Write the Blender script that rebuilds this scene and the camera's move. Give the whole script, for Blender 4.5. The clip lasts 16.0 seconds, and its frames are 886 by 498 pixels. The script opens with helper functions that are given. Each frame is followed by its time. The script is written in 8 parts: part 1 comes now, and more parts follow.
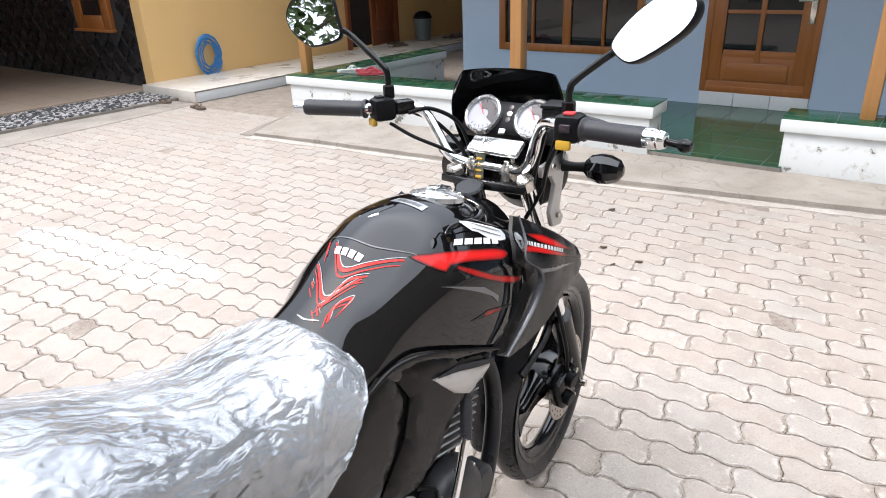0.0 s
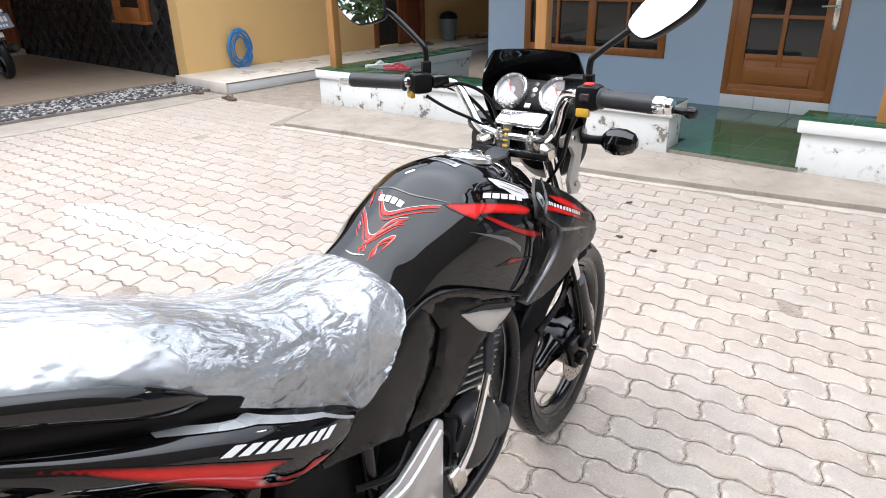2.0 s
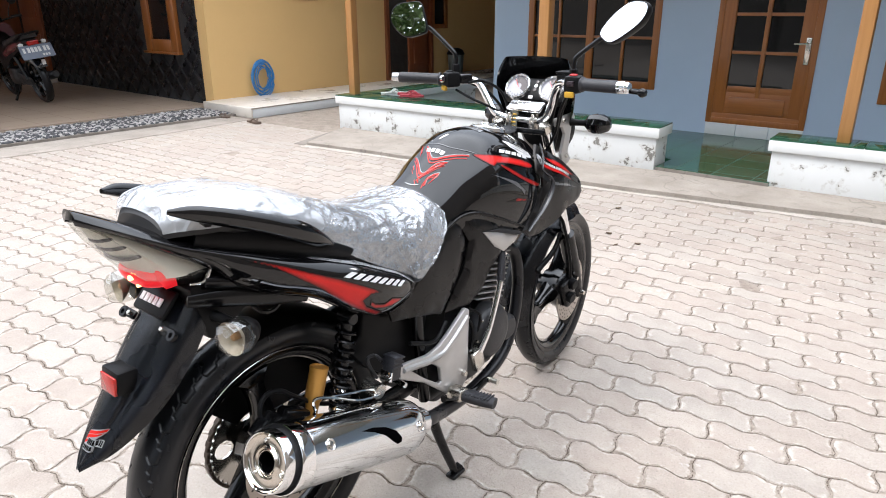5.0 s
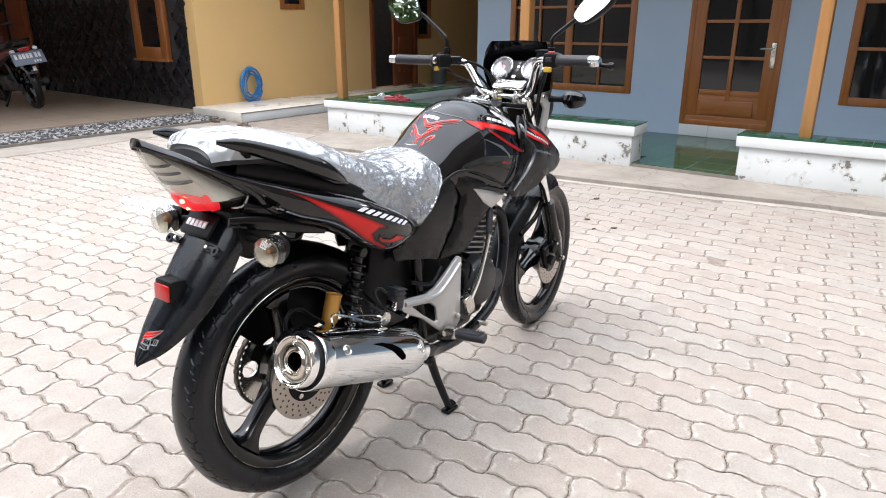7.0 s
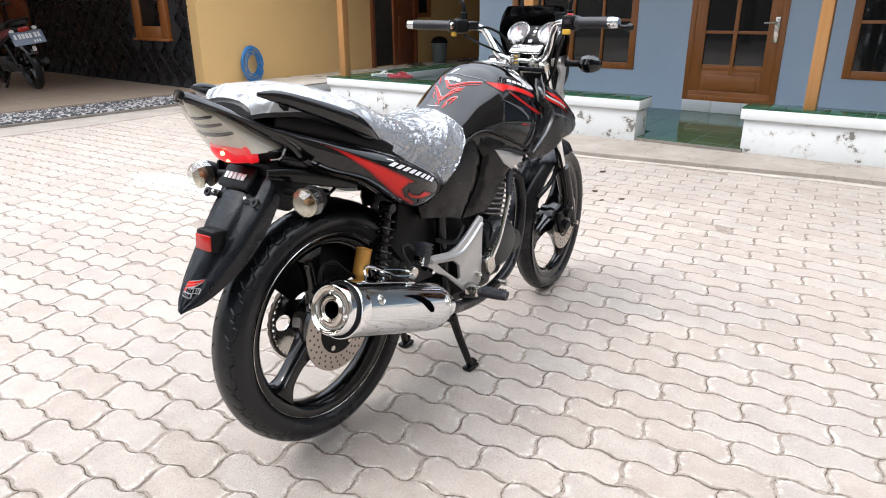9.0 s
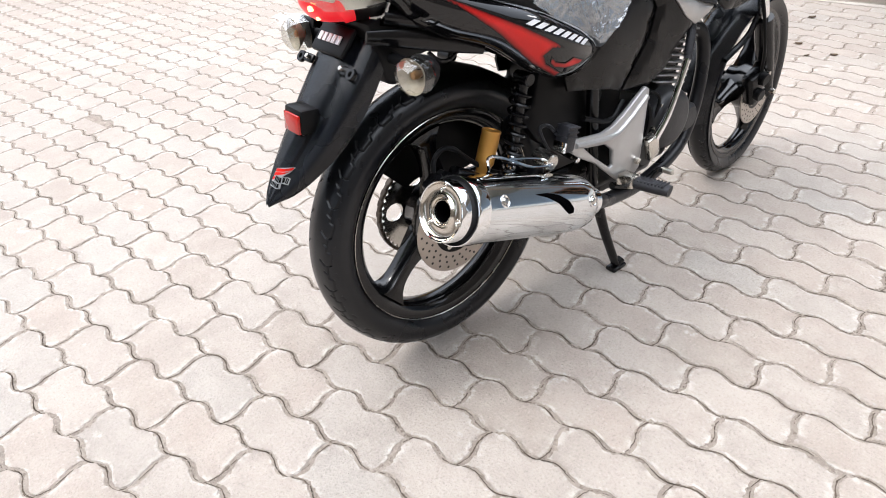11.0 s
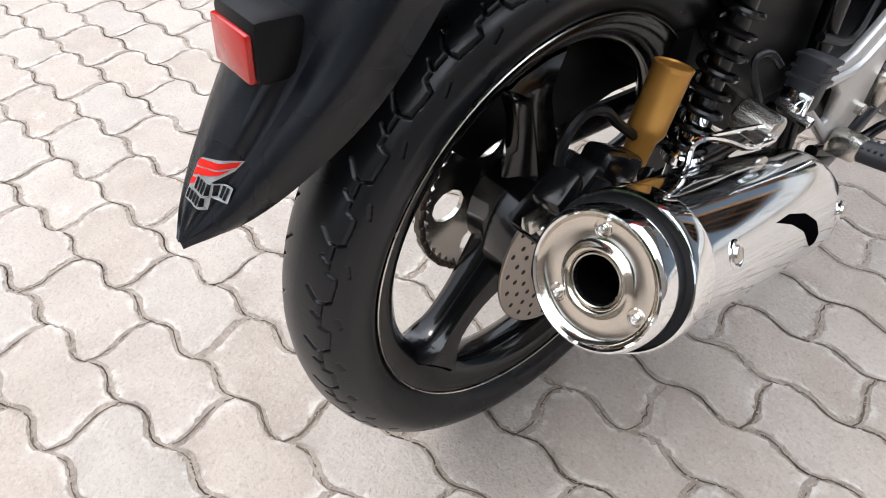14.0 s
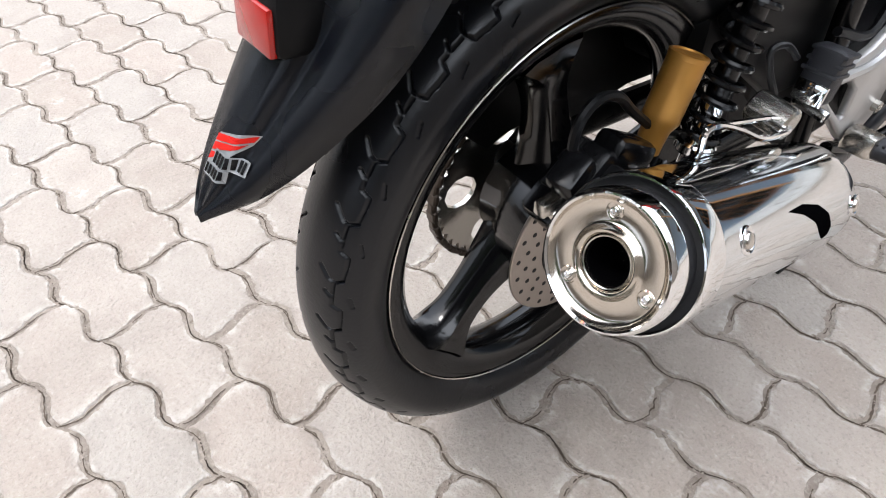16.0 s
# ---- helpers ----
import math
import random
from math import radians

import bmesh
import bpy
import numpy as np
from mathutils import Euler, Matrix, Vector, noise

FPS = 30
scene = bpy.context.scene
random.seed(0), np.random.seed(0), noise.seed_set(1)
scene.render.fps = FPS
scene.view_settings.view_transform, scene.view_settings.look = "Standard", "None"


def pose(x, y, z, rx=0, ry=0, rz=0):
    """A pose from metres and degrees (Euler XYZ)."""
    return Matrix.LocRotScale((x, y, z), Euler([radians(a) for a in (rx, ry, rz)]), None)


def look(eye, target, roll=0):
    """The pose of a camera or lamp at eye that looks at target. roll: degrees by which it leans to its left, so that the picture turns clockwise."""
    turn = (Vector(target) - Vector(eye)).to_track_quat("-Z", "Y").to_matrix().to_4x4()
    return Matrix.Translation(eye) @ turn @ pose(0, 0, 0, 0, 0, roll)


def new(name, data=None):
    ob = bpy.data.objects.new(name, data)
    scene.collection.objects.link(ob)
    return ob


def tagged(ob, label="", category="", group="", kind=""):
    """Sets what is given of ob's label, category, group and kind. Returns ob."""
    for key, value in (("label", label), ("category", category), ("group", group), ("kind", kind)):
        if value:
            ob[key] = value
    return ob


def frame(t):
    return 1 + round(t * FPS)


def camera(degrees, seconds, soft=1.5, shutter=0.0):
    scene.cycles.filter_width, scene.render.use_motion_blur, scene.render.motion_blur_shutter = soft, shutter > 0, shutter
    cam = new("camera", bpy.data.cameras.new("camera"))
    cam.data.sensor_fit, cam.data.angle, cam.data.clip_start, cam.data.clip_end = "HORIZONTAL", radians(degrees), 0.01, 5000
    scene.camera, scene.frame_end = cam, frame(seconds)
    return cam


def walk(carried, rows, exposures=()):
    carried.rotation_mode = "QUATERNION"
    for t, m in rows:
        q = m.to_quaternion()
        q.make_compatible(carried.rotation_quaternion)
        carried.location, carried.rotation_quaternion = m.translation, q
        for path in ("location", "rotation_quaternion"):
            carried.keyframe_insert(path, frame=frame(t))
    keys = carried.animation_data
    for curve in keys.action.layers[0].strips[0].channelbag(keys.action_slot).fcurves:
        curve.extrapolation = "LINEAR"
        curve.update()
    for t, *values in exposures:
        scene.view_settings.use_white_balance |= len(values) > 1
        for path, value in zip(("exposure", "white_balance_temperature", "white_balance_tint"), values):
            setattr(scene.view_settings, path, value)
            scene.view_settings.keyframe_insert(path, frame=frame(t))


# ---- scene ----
cam = camera(67.74, 16.0, 1.0)
ROWS = [
    (0, -0.0094, 0.1508, 1.3403, 37.858, -23.425, -2.060),
    (0.5, 0.0250, 0.1296, 1.3343, 38.683, -22.969, -1.706),
    (1, 0.0536, 0.1083, 1.3310, 39.227, -22.512, -1.389),
    (1.5, 0.0697, 0.0713, 1.3195, 40.545, -23.086, -1.721),
    (2, 0.0770, -0.0013, 1.3104, 39.485, -23.158, -0.919),
    (2.5, 0.1033, -0.1184, 1.3028, 37.822, -23.447, -0.696),
    (3, 0.1366, -0.1752, 1.2913, 37.984, -23.553, -0.355),
    (3.5, 0.2298, -0.2619, 1.2851, 39.349, -23.107, -0.533),
    (4, 0.2956, -0.3383, 1.2908, 40.116, -21.954, -1.103),
    (4.2, 0.3079, -0.3686, 1.2895, 39.497, -21.638, -0.453),
    (6.3, 0.5433, -0.6521, 1.2121, 40.150, -18.759, -0.228),
    (6.5, 0.5539, -0.6678, 1.2017, 40.153, -19.217, -0.109),
    (7, 0.5340, -0.7301, 1.1815, 37.955, -18.744, 0.054),
    (7.5, 0.5221, -0.7986, 1.1714, 36.947, -18.053, -0.356),
    (8, 0.5169, -0.8243, 1.1609, 36.763, -17.761, -0.197),
    (8.5, 0.5157, -0.8284, 1.1449, 37.009, -18.557, -0.355),
    (9, 0.5133, -0.8276, 1.1274, 37.720, -20.172, -0.257),
    (9.5, 0.5122, -0.8198, 1.1115, 39.838, -23.444, -0.388),
    (10, 0.5017, -0.7821, 1.1071, 44.259, -25.129, -2.024),
    (10.2, 0.4936, -0.7467, 1.1036, 47.161, -26.124, -3.065),
    (12.3, -0.0695, -0.3121, 1.0262, 58.432, -41.600, -4.208),
    (12.5, -0.1076, -0.3026, 1.0039, 58.353, -42.213, -3.475),
    (13, -0.2009, -0.2678, 0.9520, 56.446, -43.851, -3.507),
    (13.5, -0.2609, -0.2441, 0.8932, 53.681, -44.852, -2.438),
    (14, -0.2946, -0.2331, 0.8674, 52.014, -44.329, -0.428),
    (14.5, -0.3022, -0.2372, 0.8566, 51.526, -45.001, 0.702),
    (15, -0.2976, -0.2372, 0.8573, 52.007, -44.904, 0.142),
    (15.5, -0.2917, -0.2377, 0.8574, 52.418, -44.944, -0.249),
    (16, -0.2839, -0.2439, 0.8606, 53.224, -44.425, 0.013),
]
EXPOSURE = 0.33

walk(cam, [(t, pose(x, y, z, 90 + pitch, 0, yaw) @ pose(0, 0, 0, 0, 0, roll)) for t, x, y, z, yaw, pitch, roll in ROWS],
     exposures=[(0.0, EXPOSURE), (10.0, EXPOSURE), (12.5, EXPOSURE - 0.05), (16.0, EXPOSURE - 0.09)])

from mathutils.bvhtree import BVHTree
from mathutils.geometry import delaunay_2d_cdt

# ---------------------------------------------------------------- world, sun
world = bpy.data.worlds.new("sky")
scene.world = world
world.use_nodes = True
wn, wl = world.node_tree.nodes, world.node_tree.links
wn.clear()
SUN_UP, SUN_TURN = 58.0, 215.0
sky = wn.new("ShaderNodeTexSky")
sky.sky_type, sky.sun_disc = "NISHITA", False
sky.sun_elevation, sky.sun_rotation = radians(SUN_UP), radians(SUN_TURN)
sky.air_density, sky.dust_density, sky.ozone_density = 1.0, 4.0, 1.0
bg_sky, bg_cloud = wn.new("ShaderNodeBackground"), wn.new("ShaderNodeBackground")
bg_sky.inputs["Strength"].default_value = 0.06
bg_cloud.inputs["Strength"].default_value = 1.68
# overcast: far brighter overhead than at the horizon
wco, wsep, wmap, wmix = wn.new("ShaderNodeTexCoord"), wn.new("ShaderNodeSeparateXYZ"), wn.new("ShaderNodeMapRange"), wn.new("ShaderNodeMix")
wmap.inputs["From Min"].default_value, wmap.inputs["From Max"].default_value = 0.10, 0.66
wmap.inputs["To Min"].default_value, wmap.inputs["To Max"].default_value = 0.0, 1.0
wmix.data_type = "RGBA"
wmix.inputs[6].default_value, wmix.inputs[7].default_value = (0.21, 0.23, 0.265, 1), (1.02, 1.09, 1.21, 1)
wl.new(wco.outputs["Generated"], wsep.inputs[0])
wl.new(wsep.outputs[2], wmap.inputs["Value"])
wl.new(wmap.outputs[0], wmix.inputs[0])
# the thin cloud overhead glows most
wtop, whigh = wn.new("ShaderNodeMapRange"), wn.new("ShaderNodeMix")
wtop.inputs["From Min"].default_value, wtop.inputs["From Max"].default_value = 0.62, 0.80
whigh.data_type = "RGBA"
whigh.inputs[7].default_value = (1.95, 2.05, 2.22, 1)
wl.new(wsep.outputs[2], wtop.inputs["Value"])
wl.new(wtop.outputs[0], whigh.inputs[0])
wl.new(wmix.outputs[2], whigh.inputs[6])
wl.new(whigh.outputs[2], bg_cloud.inputs["Color"])
both, wout = wn.new("ShaderNodeAddShader"), wn.new("ShaderNodeOutputWorld")
wl.new(sky.outputs[0], bg_sky.inputs["Color"])
wl.new(bg_sky.outputs[0], both.inputs[0])
wl.new(bg_cloud.outputs[0], both.inputs[1])
wl.new(both.outputs[0], wout.inputs["Surface"])

sun_data = bpy.data.lights.new("sun", "SUN")
sun_data.energy, sun_data.angle, sun_data.color = 1.15, radians(14), (1.0, 0.97, 0.94)
sun = new("sun", sun_data)
sun_way = Vector((math.sin(radians(SUN_TURN)) * math.cos(radians(SUN_UP)), math.cos(radians(SUN_TURN)) * math.cos(radians(SUN_UP)), math.sin(radians(SUN_UP))))
sun.matrix_basis = look(sun_way * 30, (0, 0, 0))


# ---------------------------------------------------------------- materials
class Mat:
    """A node material under construction."""

    def __init__(self, name):
        self.m = bpy.data.materials.new(name)
        self.m.use_nodes = True
        self.n, self.l = self.m.node_tree.nodes, self.m.node_tree.links
        self.b = self.n["Principled BSDF"]
        self.co = None

    def put(self, sock, v):
        if hasattr(v, "links"):
            self.l.new(v, sock)
        else:
            sock.default_value = v

    def coord(self):
        if not self.co:
            self.co = self.n.new("ShaderNodeTexCoord").outputs["Object"]
        return self.co

    def noise(self, scale, detail=3.0, rough=0.55, vec=None, kind="Fac"):
        x = self.n.new("ShaderNodeTexNoise")
        x.inputs["Scale"].default_value, x.inputs["Detail"].default_value, x.inputs["Roughness"].default_value = scale, detail, rough
        self.l.new(vec or self.coord(), x.inputs["Vector"])
        return x.outputs[kind]

    def voronoi(self, scale, feature="F1", vec=None, out="Distance", metric="EUCLIDEAN"):
        x = self.n.new("ShaderNodeTexVoronoi")
        x.feature, x.distance = feature, metric
        x.inputs["Scale"].default_value = scale
        self.l.new(vec or self.coord(), x.inputs["Vector"])
        return x.outputs[out]

    def ramp(self, fac, stops):
        x = self.n.new("ShaderNodeValToRGB")
        while len(x.color_ramp.elements) < len(stops):
            x.color_ramp.elements.new(0.5)
        for e, (p, c) in zip(x.color_ramp.elements, stops):
            e.position, e.color = p, (c, c, c, 1) if isinstance(c, (int, float)) else (*c, 1)
        self.l.new(fac, x.inputs["Fac"])
        return x.outputs["Color"]

    def mix(self, fac, a, b, kind="MIX"):
        x = self.n.new("ShaderNodeMix")
        x.data_type, x.blend_type = "RGBA", kind
        self.put(x.inputs[0], fac)
        for sock, v in ((x.inputs[6], a), (x.inputs[7], b)):
            self.put(sock, (*v, 1) if isinstance(v, tuple) and len(v) == 3 else v)
        return x.outputs[2]

    def math(self, op, a, b=0.0, c=0.0):
        x = self.n.new("ShaderNodeMath")
        x.operation = op
        for sock, v in zip(x.inputs, (a, b, c)):
            self.put(sock, v)
        return x.outputs[0]

    def xyz(self, vec=None):
        x = self.n.new("ShaderNodeSeparateXYZ")
        self.l.new(vec or self.coord(), x.inputs[0])
        return x.outputs

    def random(self):
        return self.n.new("ShaderNodeObjectInfo").outputs["Random"]

    def island(self):
        return self.n.new("ShaderNodeNewGeometry").outputs["Random Per Island"]

    def bump(self, height, strength=0.3, distance=0.01, normal=None):
        x = self.n.new("ShaderNodeBump")
        x.inputs["Strength"].default_value, x.inputs["Distance"].default_value = strength, distance
        self.l.new(height, x.inputs["Height"])
        if normal:
            self.l.new(normal, x.inputs["Normal"])
        self.l.new(x.outputs[0], self.b.inputs["Normal"])
        return x.outputs[0]

    def set(self, **kw):
        for k, v in kw.items():
            name = {"color": "Base Color", "rough": "Roughness", "metal": "Metallic", "coat": "Coat Weight", "coat_rough": "Coat Roughness", "spec": "Specular IOR Level",
                    "trans": "Transmission Weight", "ior": "IOR", "glow": "Emission Color", "glow_power": "Emission Strength", "alpha": "Alpha"}[k]
            self.put(self.b.inputs[name], (*v, 1) if isinstance(v, tuple) and len(v) == 3 else v)
        return self


def plain(name, color, rough=0.5, metal=0.0, coat=0.0, vary=0.12, scale=30.0, bump=0.0, bscale=200.0, coat_rough=0.03, spec=0.5, rvary=0.08):
    """A surface with slight mottling in colour and gloss, and optional fine relief."""
    k = Mat(name)
    f = k.noise(scale, 4.0)
    lo, hi = tuple(c * (1 - vary) for c in color), tuple(min(1, c * (1 + vary)) for c in color)
    g = k.ramp(k.noise(scale * 0.35, 2.0), [(0.3, max(0.0, rough - rvary)), (0.7, min(1.0, rough + rvary))])
    k.set(color=k.mix(f, lo, hi), rough=g, metal=metal, coat=coat, coat_rough=coat_rough, spec=spec)
    if bump:
        k.bump(k.noise(bscale, 3.0), bump, 0.002)
    return k.m


def paver_material(name, island):
    k = Mat(name)
    r = k.island() if island else k.random()
    geo = k.n.new("ShaderNodeNewGeometry").outputs["Position"]
    fine, mid, big = k.noise(160, 4.0, 0.7, geo), k.noise(14, 4.0, 0.6, geo), k.noise(0.8, 3.0, 0.5, geo)
    base = k.ramp(r, [(0.0, (0.334, 0.281, 0.240)), (0.3, (0.371, 0.310, 0.266)), (0.55, (0.378, 0.329, 0.288)), (0.75, (0.352, 0.318, 0.284)), (1.0, (0.412, 0.356, 0.309))])
    base = k.mix(k.ramp(mid, [(0.38, 0.0), (0.66, 0.45)]), base, (0.452, 0.406, 0.358))
    base = k.mix(k.ramp(k.noise(4.2, 5.0, 0.65, geo), [(0.50, 0.0), (0.66, 0.40)]), base, (0.275, 0.233, 0.200))
    base = k.mix(k.ramp(big, [(0.40, 0.0), (0.68, 0.35)]), base, (0.296, 0.255, 0.226))
    base = k.mix(k.ramp(fine, [(0.30, 0.45), (0.46, 0.0)]), base, (0.185, 0.155, 0.132))
    base = k.mix(k.ramp(fine, [(0.56, 0.0), (0.70, 0.45)]), base, (0.504, 0.452, 0.408))
    # lime bloom and chips along the worn edges
    rim = k.n.new("ShaderNodeAttribute")
    rim.attribute_name = "rim"
    edge = k.math("MULTIPLY", k.ramp(rim.outputs["Fac"], [(0.84, 0.0), (0.97, 1.0)]), k.ramp(k.noise(24, 4.0, 0.7, geo), [(0.46, 0.0), (0.60, 0.75)]))
    base = k.mix(edge, base, (0.534, 0.492, 0.450))
    soil = k.math("MULTIPLY", k.ramp(rim.outputs["Fac"], [(0.70, 0.0), (0.99, 1.0)]), k.ramp(k.noise(11, 4.0, 0.7, geo), [(0.46, 0.0), (0.66, 0.5)]))
    base = k.mix(soil, base, (0.245, 0.207, 0.175))
    blot = k.noise(38, 5.0, 0.75, geo)
    base = k.mix(k.ramp(blot, [(0.58, 0.0), (0.70, 0.30)]), base, (0.245, 0.204, 0.172))
    # splashes of dried whitewash on the yard
    p = k.xyz(geo)
    d = None
    for cx, cy, sx, sy in ((-3.35, 1.58, 0.70, 0.14), (-2.95, 1.72, 0.40, 0.10), (-3.75, 1.52, 0.40, 0.16)):
        e = k.math("ADD", k.math("POWER", k.math("DIVIDE", k.math("SUBTRACT", p[0], cx), sx), 2.0), k.math("POWER", k.math("DIVIDE", k.math("SUBTRACT", p[1], cy), sy), 2.0))
        d = e if d is None else k.math("MINIMUM", d, e)
    ragged = k.math("ADD", d, k.math("MULTIPLY", k.math("SUBTRACT", k.noise(9, 5.0, 0.7, geo), 0.5), 1.6))
    base = k.mix(k.ramp(ragged, [(0.35, 0.88), (1.30, 0.0)]), base, (0.80, 0.785, 0.76))
    small = k.ramp(k.noise(5.5, 5.0, 0.75, geo), [(0.635, 0.0), (0.68, 0.65)])
    base = k.mix(small, base, (0.489, 0.452, 0.422))
    k.set(color=base, rough=k.ramp(mid, [(0.3, 0.62), (0.8, 0.85)]), spec=0.35)
    pits = k.ramp(k.voronoi(95, vec=geo), [(0.05, 0.0), (0.22, 1.0)])
    h = k.math("ADD", k.math("MULTIPLY", fine, 0.7), k.math("ADD", k.math("MULTIPLY", mid, 1.2), k.math("MULTIPLY", pits, 0.25)))
    k.bump(k.math("ADD", k.math("ADD", h, k.math("MULTIPLY", fine, 0.5)), k.math("MULTIPLY", blot, 0.9)), 0.85, 0.005)
    return k.m


def joint_material():
    k = Mat("joint_mortar")
    geo = k.n.new("ShaderNodeNewGeometry").outputs["Position"]
    f, g, h = k.noise(150, 5.0, 0.7, geo), k.noise(9, 4.0, 0.6, geo), k.noise(45, 4.0, 0.65, geo)
    c = k.mix(k.ramp(g, [(0.35, 0.0), (0.65, 1.0)]), (0.245, 0.204, 0.172), (0.341, 0.291, 0.247))
    c = k.mix(k.ramp(h, [(0.34, 0.6), (0.47, 0.0)]), c, (0.141, 0.115, 0.093))
    k.set(color=k.mix(k.ramp(f, [(0.52, 0.0), (0.66, 0.7)]), c, (0.415, 0.366, 0.322)), rough=0.95, spec=0.2)
    k.bump(k.math("ADD", f, k.math("MULTIPLY", h, 1.5)), 1.0, 0.007)
    return k.m


def concrete_material(name, a, b, rough=0.85):
    k = Mat(name)
    geo = k.n.new("ShaderNodeNewGeometry").outputs["Position"]
    f, g = k.noise(70, 5.0, 0.7, geo), k.noise(3.0, 5.0, 0.6, geo)
    c = k.mix(k.ramp(g, [(0.3, 0.0), (0.7, 1.0)]), a, b)
    crack = k.ramp(k.math("ABSOLUTE", k.math("SUBTRACT", k.noise(0.7, 4.0, 0.6, geo), 0.5)), [(0.0, 0.40), (0.004, 0.0)])
    c = k.mix(crack, c, tuple(x * 0.35 for x in a))
    c = k.mix(k.ramp(k.noise(9, 5.0, 0.7, geo), [(0.55, 0.0), (0.75, 0.5)]), c, tuple(x * 0.62 for x in a))
    k.set(color=k.mix(k.ramp(f, [(0.3, 0.35), (0.5, 0.0)]), c, tuple(x * 0.55 for x in a)), rough=rough, spec=0.3)
    k.bump(k.math("ADD", f, k.math("MULTIPLY", g, 2.0)), 0.5, 0.006)
    return k.m


def wall_paint(name, color, dirt=0.15):
    k = Mat(name)
    geo = k.n.new("ShaderNodeNewGeometry").outputs["Position"]
    big, fine = k.noise(1.3, 4.0, 0.6, geo), k.noise(45, 4.0, 0.6, geo)
    c = k.mix(k.ramp(big, [(0.35, 0.0), (0.75, dirt)]), color, tuple(x * 0.72 for x in color))
    k.set(color=c, rough=k.ramp(fine, [(0.3, 0.6), (0.7, 0.78)]), spec=0.35)
    k.bump(k.math("ADD", k.math("MULTIPLY", fine, 0.6), k.noise(8, 2.0, 0.5, geo)), 0.25, 0.004)
    return k.m


def chipped_paint():
    """White limewash on the low walls, flaked off in patches down to grey render."""
    k = Mat("chipped_white_paint")
    geo = k.n.new("ShaderNodeNewGeometry").outputs["Position"]
    a, b = k.noise(7.5, 6.0, 0.66, geo), k.noise(28, 5.0, 0.7, geo)
    mask = k.ramp(k.math("ADD", a, k.math("MULTIPLY", k.math("SUBTRACT", b, 0.5), 0.10)), [(0.612, 0.0), (0.622, 1.0)])
    rim = k.ramp(k.math("ADD", a, k.math("MULTIPLY", k.math("SUBTRACT", b, 0.5), 0.10)), [(0.545, 0.0), (0.59, 0.35)])
    white = k.mix(k.ramp(k.noise(1.6, 4.0, 0.6, geo), [(0.35, 0.0), (0.8, 0.5)]), (0.663, 0.680, 0.680), (0.510, 0.518, 0.501))
    white = k.mix(rim, white, (0.425, 0.399, 0.357))
    under = k.mix(b, (0.111, 0.102, 0.093), (0.272, 0.264, 0.238))
    k.set(color=k.mix(mask, white, under), rough=0.8, spec=0.3)
    k.bump(k.math("SUBTRACT", k.math("MULTIPLY", b, 0.25), mask), 0.6, 0.006)
    return k.m


def gloss_tile(name, a, b, size, rough=0.08, grout=(0.05, 0.07, 0.06), gw=0.012):
    """Glazed floor tiles, with thin joints on a square grid."""
    k = Mat(name)
    geo = k.n.new("ShaderNodeNewGeometry").outputs["Position"]
    p = k.xyz(geo)
    lines = None
    for q in (p[0], p[1]):
        w = k.math("ABSOLUTE", k.math("SUBTRACT", k.math("FRACT", k.math("DIVIDE", q, size)), 0.5))
        e = k.math("GREATER_THAN", w, 0.5 - gw)
        lines = e if lines is None else k.math("MAXIMUM", lines, e)
    c = k.mix(k.ramp(k.noise(6, 4.0, 0.6, geo), [(0.3, 0.0), (0.7, 1.0)]), a, b)
    k.set(color=k.mix(lines, c, grout), rough=k.math("ADD", k.math("MULTIPLY", lines, 0.5), k.ramp(k.noise(3, 4.0, 0.6, geo), [(0.3, rough), (0.75, rough + 0.10)])))
    k.bump(k.math("SUBTRACT", 1.0, lines), 0.2, 0.002)
    return k.m


def wood_material(name, a, b, along="z", rough=0.35):
    k = Mat(name)
    mp = k.n.new("ShaderNodeMapping")
    mp.inputs["Scale"].default_value = {"z": (28, 28, 1.6), "x": (1.6, 28, 28)}[along]
    k.l.new(k.coord(), mp.inputs["Vector"])
    f = k.noise(1.0, 5.0, 0.65, mp.outputs[0])
    k.set(color=k.mix(k.ramp(f, [(0.3, 0.0), (0.7, 1.0)]), a, b), rough=rough, coat=0.25, coat_rough=0.25)
    k.bump(f, 0.15, 0.002)
    return k.m


def tyre_material(name):
    """Black rubber, a little dusty, with fine moulding grain."""
    k = Mat(name)
    dust, fine = k.noise(9, 4.0, 0.6), k.noise(240, 3.0)
    k.set(color=k.mix(k.ramp(dust, [(0.4, 0.0), (0.8, 0.5)]), (0.0040, 0.0046, 0.0064), (0.0085, 0.0090, 0.0108)), rough=k.ramp(dust, [(0.3, 0.24), (0.8, 0.40)]), spec=0.38)
    k.bump(fine, 0.1, 0.002)
    return k.m


